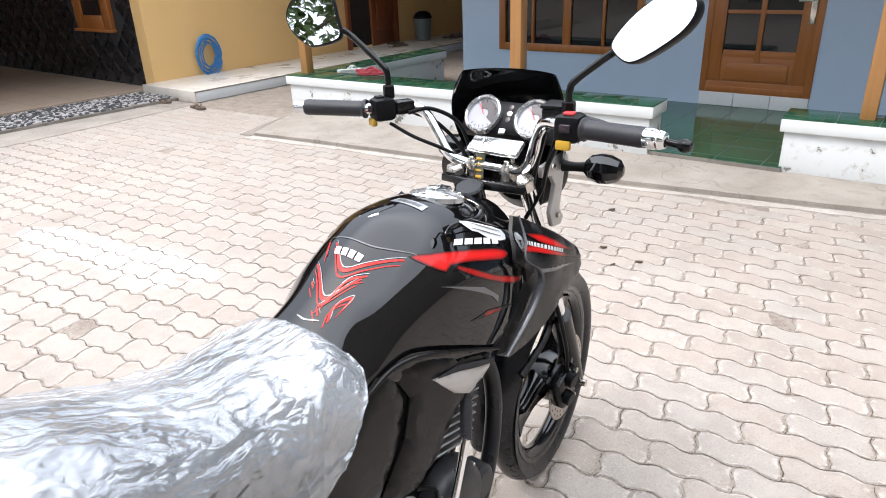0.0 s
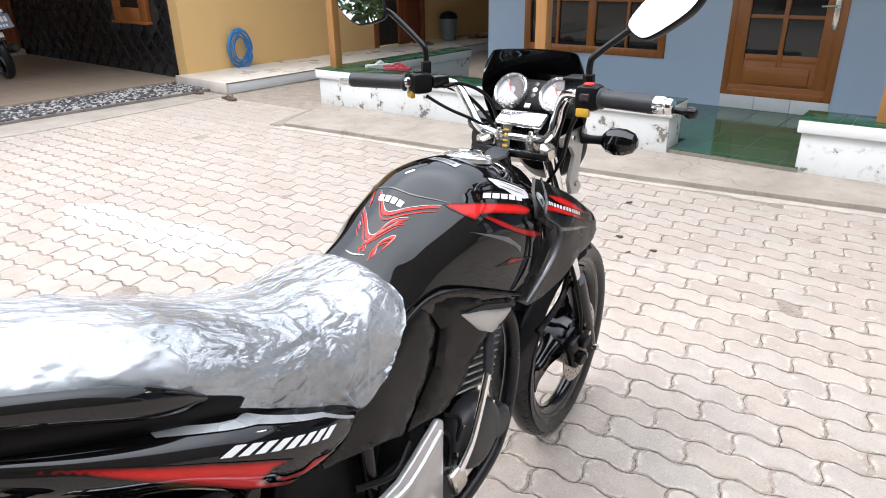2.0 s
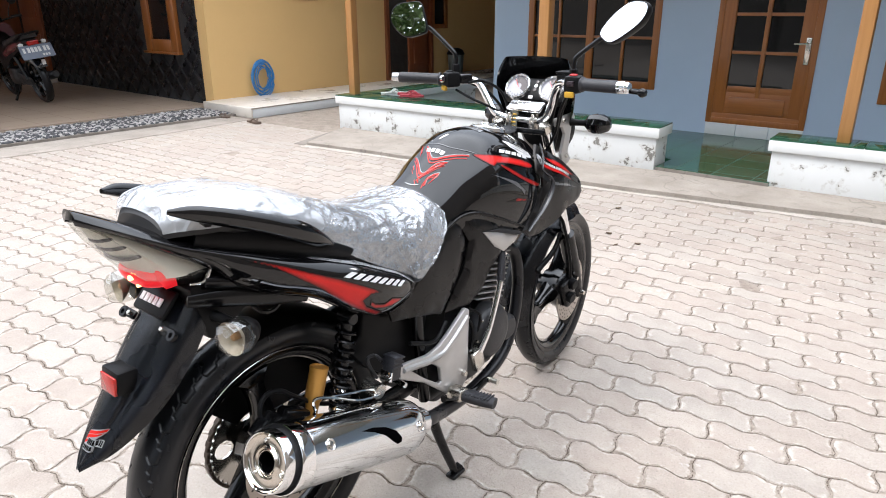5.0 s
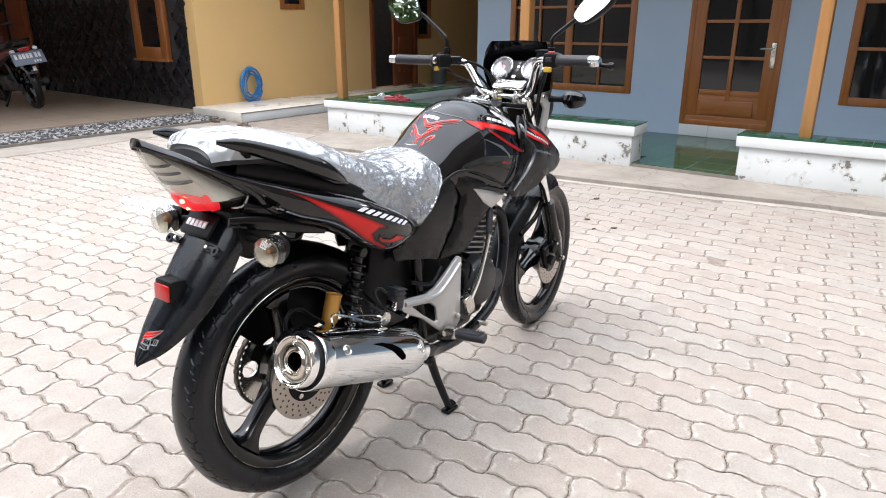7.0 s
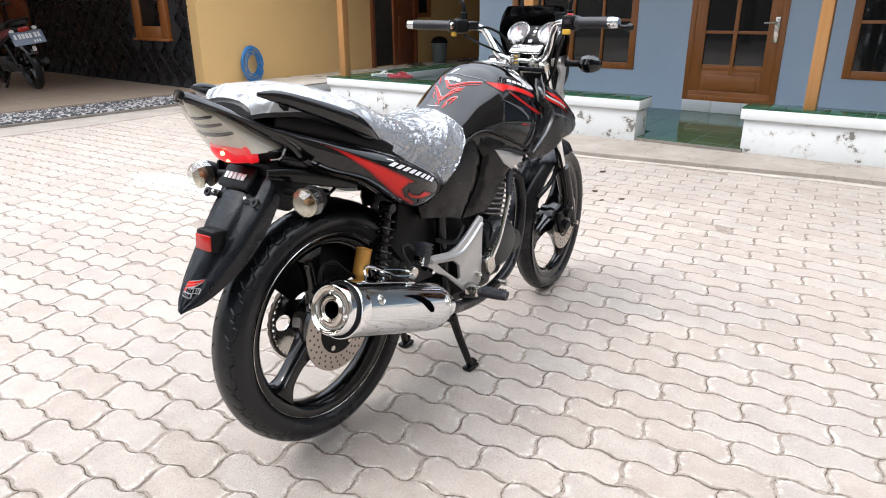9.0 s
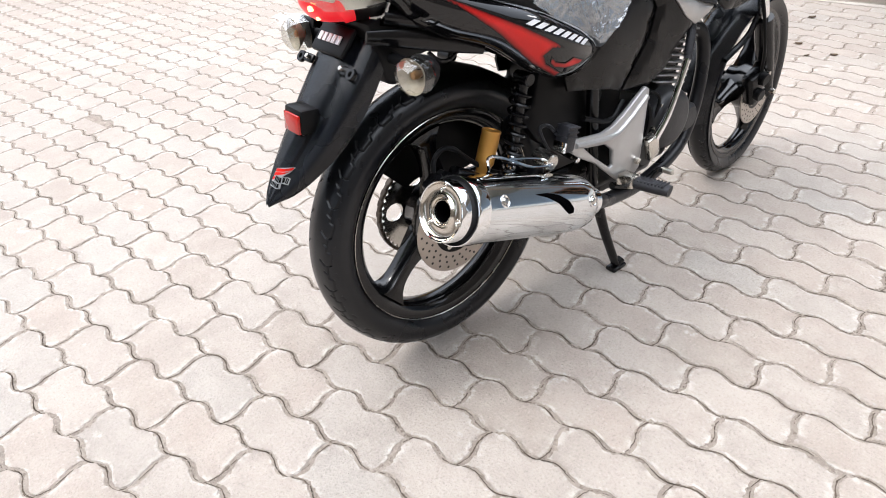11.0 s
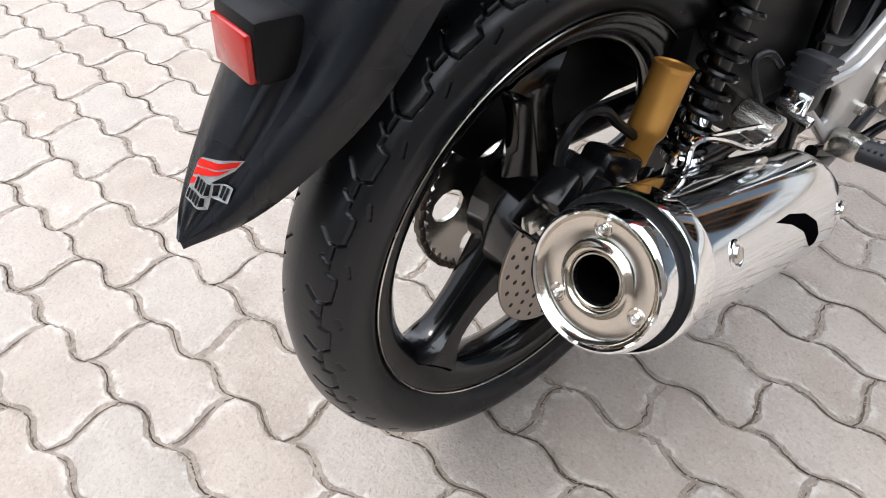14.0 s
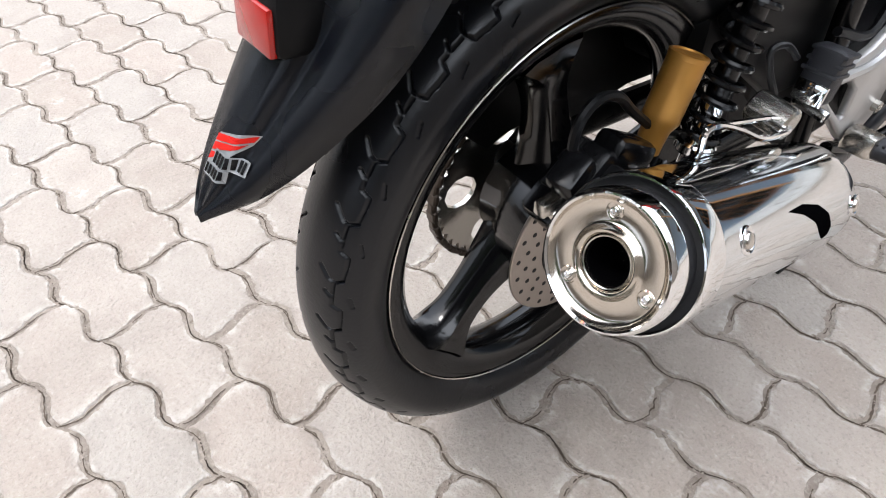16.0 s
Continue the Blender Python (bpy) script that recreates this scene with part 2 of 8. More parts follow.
def wrap_material():
    """Thin clear polythene: mostly see-through, with milky haze and sharp sheen."""
    k = Mat("clear_plastic_film")
    n3 = k.noise(5, 3.0, 0.5)
    warp = k.n.new("ShaderNodeVectorMath")
    warp.operation = "MULTIPLY_ADD"
    k.l.new(k.noise(7, 3.0, 0.6, kind="Color"), warp.inputs[0])
    warp.inputs[1].default_value = (0.07, 0.07, 0.07)
    k.l.new(k.coord(), warp.inputs[2])
    mp = k.n.new("ShaderNodeMapping")
    mp.inputs["Rotation"].default_value, mp.inputs["Scale"].default_value = (0.3, radians(30), radians(25)), (0.6, 1.5, 1.0)
    k.l.new(warp.outputs[0], mp.inputs["Vector"])
    # folds that run on in long sharp ridges, at three sizes
    folds = [k.math("ABSOLUTE", k.math("SUBTRACT", k.noise(size, 2.0, 0.5, mp.outputs[0]), 0.5)) for size in (8.0, 19.0, 46.0)]
    h = k.math("ADD", k.math("MULTIPLY", folds[0], 2.6), k.math("ADD", k.math("MULTIPLY", folds[1], 1.3), k.math("MULTIPLY", folds[2], 0.42)))
    p = k.xyz()
    taut = k.math("MINIMUM", k.math("MAXIMUM", k.math("DIVIDE", k.math("SUBTRACT", 0.26, p[0]), 0.22), 0.0), 1.0)
    bump = k.n.new("ShaderNodeBump")
    bump.inputs["Distance"].default_value = 0.024
    k.l.new(k.math("SUBTRACT", 0.62, k.math("MULTIPLY", taut, 0.30)), bump.inputs["Strength"])
    k.l.new(h, bump.inputs["Height"])
    clear, haze, shine, m1, m2 = (k.n.new(x) for x in ("ShaderNodeBsdfTransparent", "ShaderNodeBsdfDiffuse", "ShaderNodeBsdfGlossy", "ShaderNodeMixShader", "ShaderNodeMixShader"))
    haze.inputs["Color"].default_value = (0.70, 0.73, 0.77, 1)
    shine.inputs["Roughness"].default_value = 0.13
    shine.inputs["Color"].default_value = (0.95, 0.97, 1, 1)
    k.l.new(bump.outputs[0], shine.inputs["Normal"])
    k.l.new(bump.outputs[0], haze.inputs["Normal"])
    # whiter on the taut rear: the sky's glare put in as haze
    k.l.new(k.math("ADD", k.ramp(n3, [(0.34, 0.12), (0.64, 0.42)]), k.math("MULTIPLY", taut, 0.16)), m1.inputs[0])
    k.l.new(clear.outputs[0], m1.inputs[1])
    k.l.new(haze.outputs[0], m1.inputs[2])
    lw = k.n.new("ShaderNodeLayerWeight")
    lw.inputs["Blend"].default_value = 0.35
    k.l.new(bump.outputs[0], lw.inputs["Normal"])
    k.l.new(k.ramp(lw.outputs["Facing"], [(0.0, 0.10), (0.30, 0.19), (0.80, 0.50)]), m2.inputs[0])
    k.l.new(m1.outputs[0], m2.inputs[1])
    k.l.new(shine.outputs[0], m2.inputs[2])
    k.l.new(m2.outputs[0], k.n["Material Output"].inputs["Surface"])
    return k.m


def lens_material(name, color, rough=0.05, trans=0.85):
    k = Mat(name)
    k.set(color=color, rough=rough, trans=trans, ior=1.45, coat=0.3)
    k.bump(k.noise(25, 2.0), 0.03, 0.002)
    return k.m


def thin_clear(name, tint):
    """Thin clear moulded plastic: see-through, with a bright sheen that grows at the edges."""
    k = Mat(name)
    clear, shine, both = (k.n.new(x) for x in ("ShaderNodeBsdfTransparent", "ShaderNodeBsdfGlossy", "ShaderNodeMixShader"))
    clear.inputs["Color"].default_value = (*tint, 1)
    shine.inputs["Roughness"].default_value = 0.06
    bump = k.n.new("ShaderNodeBump")
    bump.inputs["Strength"].default_value, bump.inputs["Distance"].default_value = 0.25, 0.004
    k.l.new(k.noise(70, 2.0), bump.inputs["Height"])
    k.l.new(bump.outputs[0], shine.inputs["Normal"])
    lw = k.n.new("ShaderNodeLayerWeight")
    lw.inputs["Blend"].default_value = 0.3
    k.l.new(k.ramp(lw.outputs["Facing"], [(0.0, 0.07), (0.9, 0.55)]), both.inputs[0])
    k.l.new(clear.outputs[0], both.inputs[1])
    k.l.new(shine.outputs[0], both.inputs[2])
    k.l.new(both.outputs[0], k.n["Material Output"].inputs["Surface"])
    return k.m


def glow_material(name, color, power):
    k = Mat(name)
    k.set(color=color, rough=0.3, glow=color, glow_power=power)
    return k.m


def lacquer_material():
    """Deep black lacquer under a clear, faintly rippled coat."""
    k = Mat("gloss_black_paint")
    k.set(color=k.mix(k.noise(8, 3.0), (0.0028, 0.0028, 0.0034), (0.0042, 0.0042, 0.0048)), rough=0.5, spec=0.0, coat=1.0, coat_rough=0.012)
    k.b.inputs["Coat IOR"].default_value = 1.52
    k.bump(k.noise(5.0, 1.0), 0.02, 0.01)
    return k.m


def airbrush_material():
    """Red sprayed over black, thinning out towards its edges."""
    k = Mat("airbrushed_red")
    f = k.n.new("ShaderNodeAttribute")
    f.attribute_name = "spray"
    cover = k.math("ADD", f.outputs["Fac"], k.math("MULTIPLY", k.math("SUBTRACT", k.noise(30, 4.0, 0.6), 0.5), 0.35))
    k.set(color=k.mix(k.ramp(cover, [(0.05, 0.0), (0.45, 0.55), (1.0, 1.0)]), (0.004, 0.003, 0.003), (0.66, 0.012, 0.010)), rough=0.4, spec=0.1, coat=0.5, coat_rough=0.02)
    return k.m


def leaf_material():
    k = Mat("leaf")
    k.set(color=k.mix(k.island(), (0.035, 0.075, 0.018), (0.10, 0.16, 0.045)), rough=0.5)
    return k.m


M = {
    "paver": paver_material("paver", False), "paver_field": paver_material("paver_field", True), "joint": joint_material(),
    "apron": concrete_material("apron_concrete", (0.267, 0.233, 0.200), (0.371, 0.330, 0.290)), "dirt_shade_cement": concrete_material("drain_dirt_shade", (0.16, 0.14, 0.12), (0.27, 0.24, 0.21)),
    "white_line": concrete_material("cement_line", (0.341, 0.302, 0.265), (0.489, 0.445, 0.401)),
    "yellow": wall_paint("yellow_wall_paint", (0.680, 0.442, 0.187)), "blue": wall_paint("pale_blue_wall_paint", (0.383, 0.476, 0.603), 0.2), "chipped": chipped_paint(),
    "white_cap": wall_paint("white_cap_paint", (0.680, 0.697, 0.697), 0.25), "cream_tile": gloss_tile("cream_step_tile", (0.561, 0.510, 0.451), (0.629, 0.586, 0.527), 0.6, 0.25, (0.468, 0.425, 0.383), 0.004),
    "white_tile": plain("white_riser_tile", (0.612, 0.637, 0.646), 0.15, vary=0.05), "green_tile": gloss_tile("green_glazed_tile", (0.012, 0.060, 0.032), (0.022, 0.085, 0.045), 0.3, 0.05),
    "carport_tile": gloss_tile("brown_carport_tile", (0.296, 0.226, 0.168), (0.341, 0.266, 0.204), 0.4, 0.28, (0.267, 0.201, 0.150), 0.006), "black_tile": plain("black_relief_tile", (0.007, 0.007, 0.009), 0.30, vary=0.3, coat=0.1, spec=0.35),
    "timber": wood_material("varnished_timber", (0.230, 0.072, 0.015), (0.340, 0.119, 0.025)), "timber_x": wood_material("varnished_timber_flat", (0.230, 0.072, 0.015), (0.340, 0.119, 0.025), "x"),
    "post": wood_material("painted_post", (0.340, 0.157, 0.047), (0.425, 0.212, 0.072)), "red_door": wood_material("red_brown_door", (0.170, 0.047, 0.019), (0.238, 0.072, 0.025)),
    # void and dark: shade of rooms and hollows put in as near-black colour
    "glass": plain("dark_window_glass", (0.010, 0.011, 0.012), 0.04, vary=0.0, rvary=0.01, spec=0.45), "void": plain("hollow_shade", (0.0015, 0.0015, 0.0018), 0.9, spec=0.0), "dark": plain("dark_shade_backing", (0.018, 0.018, 0.02), 0.8),
    "roof": plain("roof_soffit", (0.383, 0.365, 0.340), 0.8, scale=4), "curtain": plain("grey_curtain", (0.187, 0.204, 0.212), 0.9),
    "hose": plain("blue_hose", (0.038, 0.204, 0.476), 0.35, vary=0.15), "bin": plain("grey_green_bin", (0.145, 0.170, 0.170), 0.5), "rubber_brown": plain("worn_brown_rubber", (0.11, 0.075, 0.055), 0.7),
    "red_cloth": plain("dark_red_slipper", (0.32, 0.035, 0.05), 0.7), "white_cloth": plain("grey_white_slipper", (0.5, 0.52, 0.5), 0.7), "stone_dark": plain("dark_pebble", (0.045, 0.047, 0.052), 0.5, vary=0.4), "stone_light": plain("light_pebble", (0.408, 0.388, 0.372), 0.6),
    "crack": plain("crack_dirt", (0.092, 0.072, 0.057), 0.95, vary=0.5, scale=40, spec=0.1), "sand": plain("joint_sand", (0.326, 0.276, 0.232), 0.9, vary=0.45, scale=220), "bark": plain("bark", (0.10, 0.075, 0.055), 0.9, scale=12, bump=0.6, bscale=30), "leaf": leaf_material(),
    "gloss_black": lacquer_material(), "panel_grey": plain("charcoal_panel", (0.0062, 0.0056, 0.0056), 0.30, vary=0.2, spec=0.26),
    "matte_black": plain("matte_black_plastic", (0.005, 0.005, 0.0055), 0.40, vary=0.25, bump=0.06, bscale=500, spec=0.14), "fender_black": plain("satin_black_plastic", (0.0060, 0.0078, 0.0125), 0.25, vary=0.25, bump=0.04, bscale=600, spec=0.5, coat=0.5, coat_rough=0.24),
    "frame_black": plain("black_frame_paint", (0.0030, 0.0030, 0.0035), 0.22, vary=0.2, spec=0.32), "grip": plain("grip_rubber", (0.016, 0.016, 0.020), 0.5, vary=0.2, bump=0.3, bscale=900), "seat_vinyl": plain("black_seat_vinyl", (0.012, 0.012, 0.013), 0.45, vary=0.2),
    "chrome": plain("chrome", (0.88, 0.89, 0.90), 0.05, 1.0, vary=0.03, rvary=0.02, scale=12), "dull_chrome": plain("brushed_steel", (0.62, 0.59, 0.54), 0.24, 1.0, vary=0.08, rvary=0.06, scale=40), "alloy": plain("silver_painted_alloy", (0.468, 0.459, 0.451), 0.34, 0.6, vary=0.08, bump=0.1, bscale=700),
    "engine_pipe": plain("black_pipe_enamel", (0.010, 0.010, 0.012), 0.32, vary=0.2, spec=0.3), "shell_chrome": plain("worn_shell_chrome", (0.74, 0.765, 0.785), 0.085, 1.0, vary=0.05, rvary=0.03, scale=9), "cap_steel": plain("polished_end_steel", (0.66, 0.61, 0.54), 0.15, 1.0, vary=0.10, rvary=0.05, scale=60), "engine": plain("dark_engine_paint", (0.022, 0.022, 0.024), 0.42, 0.2, vary=0.3, bump=0.2, bscale=300), "fin_edge": plain("bare_fin_alloy", (0.28, 0.28, 0.28), 0.4, 0.7), "gold": plain("gold_anodised", (0.476, 0.230, 0.047), 0.36, 0.55, vary=0.08),
    "red": plain("red_decal", (0.527, 0.012, 0.007), 0.3, coat=0.15, spec=0.25, vary=0.12, scale=20), "red_spray": airbrush_material(), "white": plain("white_decal", (0.680, 0.680, 0.680), 0.25, coat=0.5, vary=0.04), "silver_decal": plain("silver_decal", (0.36, 0.37, 0.38), 0.25, 0.5, coat=0.5), "edge_highlight": plain("edge_highlight_grey", (0.045, 0.047, 0.052), 0.22, coat=0.4), "grey_line": plain("grey_pinstripe", (0.10, 0.10, 0.105), 0.3, coat=0.5),
    "red_lens": lens_material("red_lens", (0.75, 0.02, 0.01), 0.08, 0.5), "clear_lens": thin_clear("clear_lens", (0.90, 0.90, 0.87)), "dry_leaf": plain("dry_leaf", (0.17, 0.12, 0.08), 0.8, vary=0.4, scale=80), "lens_bowl": plain("smoky_lens_bowl", (0.36, 0.31, 0.235), 0.40, 0.1, vary=0.45, scale=60), "maroon": plain("maroon_paint", (0.10, 0.008, 0.015), 0.3, coat=0.5), "plate_white": plain("dark_plate", (0.15, 0.18, 0.24), 0.4), "amber": plain("smoked_amber_bulb", (0.30, 0.17, 0.08), 0.3), "lamp_bowl": plain("pale_lamp_bowl", (0.731, 0.705, 0.646), 0.35, 0.0, vary=0.12, scale=30), "tail_glow": glow_material("lit_tail_lamp", (0.78, 0.014, 0.024), 0.38), "glint_glow": glow_material("lens_glint", (1.0, 0.45, 0.2), 3.0),
    "reflector": lens_material("red_reflector", (0.42, 0.010, 0.006), 0.10, 0.15), "mirror": plain("mirror_glass", (0.93, 0.94, 0.95), 0.01, 1.0, vary=0.0, rvary=0.005), "dial": plain("silver_dial_face", (0.289, 0.289, 0.323), 0.35, vary=0.08, coat=0.4), "dial_dark": plain("dark_dial", (0.03, 0.02, 0.025), 0.3), "needle": plain("red_needle", (0.6, 0.02, 0.02), 0.4),
    "yellow_plastic": plain("yellow_switch", (0.527, 0.306, 0.025), 0.45), "red_plastic": plain("red_switch", (0.55, 0.03, 0.03), 0.4), "cap_white": plain("pale_tank_cap", (0.66, 0.67, 0.68), 0.15, 0.8, vary=0.05), "strap": plain("key_strap", (0.16, 0.17, 0.14), 0.8), "chain": plain("oily_chain", (0.065, 0.05, 0.04), 0.4, 0.7, vary=0.4, scale=90),
    "disc": plain("brake_disc_steel", (0.42, 0.375, 0.335), 0.36, 1.0, vary=0.1), "tyre": tyre_material("rear_tyre_rubber"), "tyre_front": tyre_material("front_tyre_rubber"), "rim": plain("gloss_black_rim", (0.0025, 0.0025, 0.003), 0.14, vary=0.2, rvary=0.05, spec=0.5), "wrap": wrap_material(),
}


# ---------------------------------------------------------------- mesh tools

def part(name, bm, material, parent=None, label="", smooth=40.0):
    """Links a bmesh as one mesh object under a thing or a part."""
    mesh = bpy.data.meshes.new(name)
    bmesh.ops.recalc_face_normals(bm, faces=bm.faces)
    bm.to_mesh(mesh)
    bm.free()
    mesh.materials.append(M[material])
    if smooth:
        mesh.shade_smooth()
        mesh.set_sharp_from_angle(angle=radians(smooth))
    ob = new(name, mesh)
    ob.parent = parent
    if label:
        tagged(ob, label)
    return ob


def empty(name, m, label, category, group="", kind=""):
    ob = new(name)
    ob.matrix_basis = m
    return tagged(ob, label, category, group, kind)


def grid(bm, rows, wrap=False):
    """Quads over rows of points; returns the rows of vertices."""
    vs = [[bm.verts.new(p) for p in r] for r in rows]
    for a, b in zip(vs, vs[1:]):
        n = len(a)
        for j in range(n if wrap else n - 1):
            bm.faces.new((a[j], a[(j + 1) % n], b[(j + 1) % n], b[j]))
    return vs


def spline(pts, n, closed=False):
    """Catmull-Rom through pts, n steps to each span."""
    pts = [Vector(p) for p in pts]
    k, out = len(pts), []
    for i in range(k if closed else k - 1):
        if closed:
            p0, p1, p2, p3 = (pts[(i + d) % k] for d in (-1, 0, 1, 2))
        else:
            p1, p2 = pts[i], pts[i + 1]
            p0 = pts[i - 1] if i else p1 * 2 - p2
            p3 = pts[i + 2] if i + 2 < k else p2 * 2 - p1
        for s in range(n):
            t = s / n
            out.append(0.5 * ((2 * p1) + (p2 - p0) * t + (2 * p0 - 5 * p1 + 4 * p2 - p3) * t * t + (3 * p1 - p0 - 3 * p2 + p3) * t ** 3))
    if not closed:
        out.append(pts[-1].copy())
    return out


def skin_rows(stations, nu=4, nv=4):
    """A smooth surface through stations (x, [(y, z) of the right half, from the top down]), mirrored to the left."""
    rings = [[Vector((x, abs(y), z)) for y, z in reversed(half)][:-1] + [Vector((x, -abs(y), z)) for y, z in half] for x, half in stations]
    across = [spline(r, nv) for r in rings]
    cols = [spline(c, nu) for c in zip(*across)]
    return [list(r) for r in zip(*cols)]


def skin(stations, nu=4, nv=4, caps=True):
    bm = bmesh.new()
    vs = grid(bm, skin_rows(stations, nu, nv))
    if caps:
        bm.faces.new(vs[0])
        bm.faces.new(list(reversed(vs[-1])))
        bm.faces.new([r[0] for r in vs] + [r[-1] for r in reversed(vs)])
    return bm


def tube(path, radius, segs=10, n=4, bm=None, closed=False, caps=True, smooth_path=True, flat_by=(1.0, 1.0)):
    """A round bar along a path; radius may be a list, one a point."""
    bm = bm or bmesh.new()
    rad = radius if isinstance(radius, (list, tuple)) else [radius] * len(path)
    if smooth_path and len(path) > 2:
        pts = spline([(*p, ) for p in path], n, closed)
        rr = [v.x for v in spline([(r, 0, 0) for r in rad], n, closed)]
    else:
        pts, rr = [Vector(p) for p in path], list(rad)
    rows, up = [], None
    for i, p in enumerate(pts):
        a, b = (pts[i - 1], pts[(i + 1) % len(pts)]) if closed else (pts[max(i - 1, 0)], pts[min(i + 1, len(pts) - 1)])
        t = (b - a).normalized()
        up = up if up is not None else (Vector((0, 0, 1)) if abs(t.z) < 0.9 else Vector((1, 0, 0)))
        s = t.cross(up).normalized()
        up = s.cross(t).normalized()
        rows.append([p + rr[i] * (flat_by[0] * math.cos(x) * s + flat_by[1] * math.sin(x) * up) for x in (2 * math.pi * j / segs for j in range(segs))])
    if closed:
        rows.append(rows[0])
    vs = grid(bm, rows, wrap=True)
    if caps and not closed:
        bm.faces.new(list(reversed(vs[0])))
        bm.faces.new(vs[-1])
    return bm


def lathe(profile, m=None, segs=48, bm=None, closed=False):
    """Turns (radius, along) points about the local z axis, then places by m."""
    bm, m = bm or bmesh.new(), m or Matrix()
    rows = [[m @ Vector((r * math.cos(a), r * math.sin(a), h)) for r, h in profile] for a in (2 * math.pi * i / segs for i in range(segs))]
    vs = [[bm.verts.new(p) for p in r] for r in rows]
    n = len(profile)
    for i in range(segs):
        a, b = vs[i], vs[(i + 1) % segs]
        for j in range(n if closed else n - 1):
            bm.faces.new((a[j], b[j], b[(j + 1) % n], a[(j + 1) % n]))
    bmesh.ops.remove_doubles(bm, verts=bm.verts, dist=1e-6)
    return bm


def axis(a, b):
    """A frame at a whose z axis runs to b."""
    a, b = Vector(a), Vector(b)
    return Matrix.Translation(a) @ (b - a).to_track_quat("Z", "Y").to_matrix().to_4x4()


def rod(a, b, r, segs=16, bev=0.0, bm=None, r2=None):
    h, r2 = (Vector(b) - Vector(a)).length, r if r2 is None else r2
    bev = bev or min(0.15 * r, 0.004)
    return lathe([(0, 0), (r - bev, 0), (r, bev), (r2, h - bev), (r2 - bev, h), (0, h)], axis(a, b), segs, bm)


def box(size, at=(0, 0, 0), bev=0.0, turn=(0, 0, 0), bm=None, segs=2):
    bm = bm or bmesh.new()
    tmp = bmesh.new()
    bmesh.ops.create_cube(tmp, size=1)
    bmesh.ops.scale(tmp, vec=size, verts=tmp.verts)
    if bev:
        bmesh.ops.bevel(tmp, geom=tmp.edges[:], offset=bev, segments=segs, affect="EDGES", profile=0.5)
    bmesh.ops.transform(tmp, matrix=pose(*at, *turn), verts=tmp.verts)
    return merge(bm, tmp)


def merge(bm, tmp):
    mesh = bpy.data.meshes.new("tmp")
    tmp.to_mesh(mesh)
    tmp.free()
    bm.from_mesh(mesh)
    bpy.data.meshes.remove(mesh)
    return bm


def inside(p, poly):
    hit, n = False, len(poly)
    for i in range(n):
        (x1, y1), (x2, y2) = poly[i], poly[(i + 1) % n]
        if (y1 > p[1]) != (y2 > p[1]) and p[0] < (x2 - x1) * (p[1] - y1) / (y2 - y1) + x1:
            hit = not hit
    return hit


def edge_distance(p, poly):
    best = 9.0
    for i in range(len(poly)):
        a, b = Vector(poly[i]), Vector(poly[(i + 1) % len(poly)])
        d = b - a
        t = max(0.0, min(1.0, (Vector(p) - a).dot(d) / max(d.length_squared, 1e-12)))
        best = min(best, (Vector(p) - a - d * t).length)
    return best


def fill(poly, step, inset=0.0, holes=()):
    """Triangles over a flat polygon with inner points about step apart."""
    loops = [list(poly), *[list(h) for h in holes]]
    verts, edges = [], []
    for loop in loops:
        pts = []
        for i, a in enumerate(loop):
            b = loop[(i + 1) % len(loop)]
            k = max(1, int((Vector(b) - Vector(a)).length / step))
            pts += [Vector(a).lerp(Vector(b), j / k) for j in range(k)]
        s = len(verts)
        verts += pts
        edges += [(s + i, s + (i + 1) % len(pts)) for i in range(len(pts))]
    xs, ys = [p[0] for p in poly], [p[1] for p in poly]

    def keep(p, margin):
        return inside(p, poly) and not any(inside(p, h) for h in holes) and min(edge_distance(p, q) for q in loops) > margin

    if inset:
        ring = []
        for loop in loops:
            for i, a in enumerate(loop):
                b = loop[(i + 1) % len(loop)]
                d = Vector(b) - Vector(a)
                k, nrm = max(1, int(d.length / step)), Vector((-d.y, d.x)).normalized() if d.length else Vector((0, 0))
                for j in range(k):
                    base = Vector(a) + d * ((j + 0.5) / k)
                    ring += [q for q in (base + nrm * inset, base - nrm * inset) if keep(q, inset * 0.8)]
        verts += ring
    x = min(xs) + step / 2
    while x < max(xs):
        y = min(ys) + step / 2
        while y < max(ys):
            if keep((x, y), max(step * 0.4, inset * 1.5)):
                verts.append(Vector((x, y)))
            y += step
        x += step
    out = delaunay_2d_cdt(verts, edges, [], 0, 1e-6)
    vs, fs = out[0], out[2]
    good = []
    for f in fs:
        c = sum((vs[i] for i in f), Vector((0, 0))) / len(f)
        if inside(c, poly) and not any(inside(c, h) for h in holes):
            good.append(f)
    return vs, good, loops


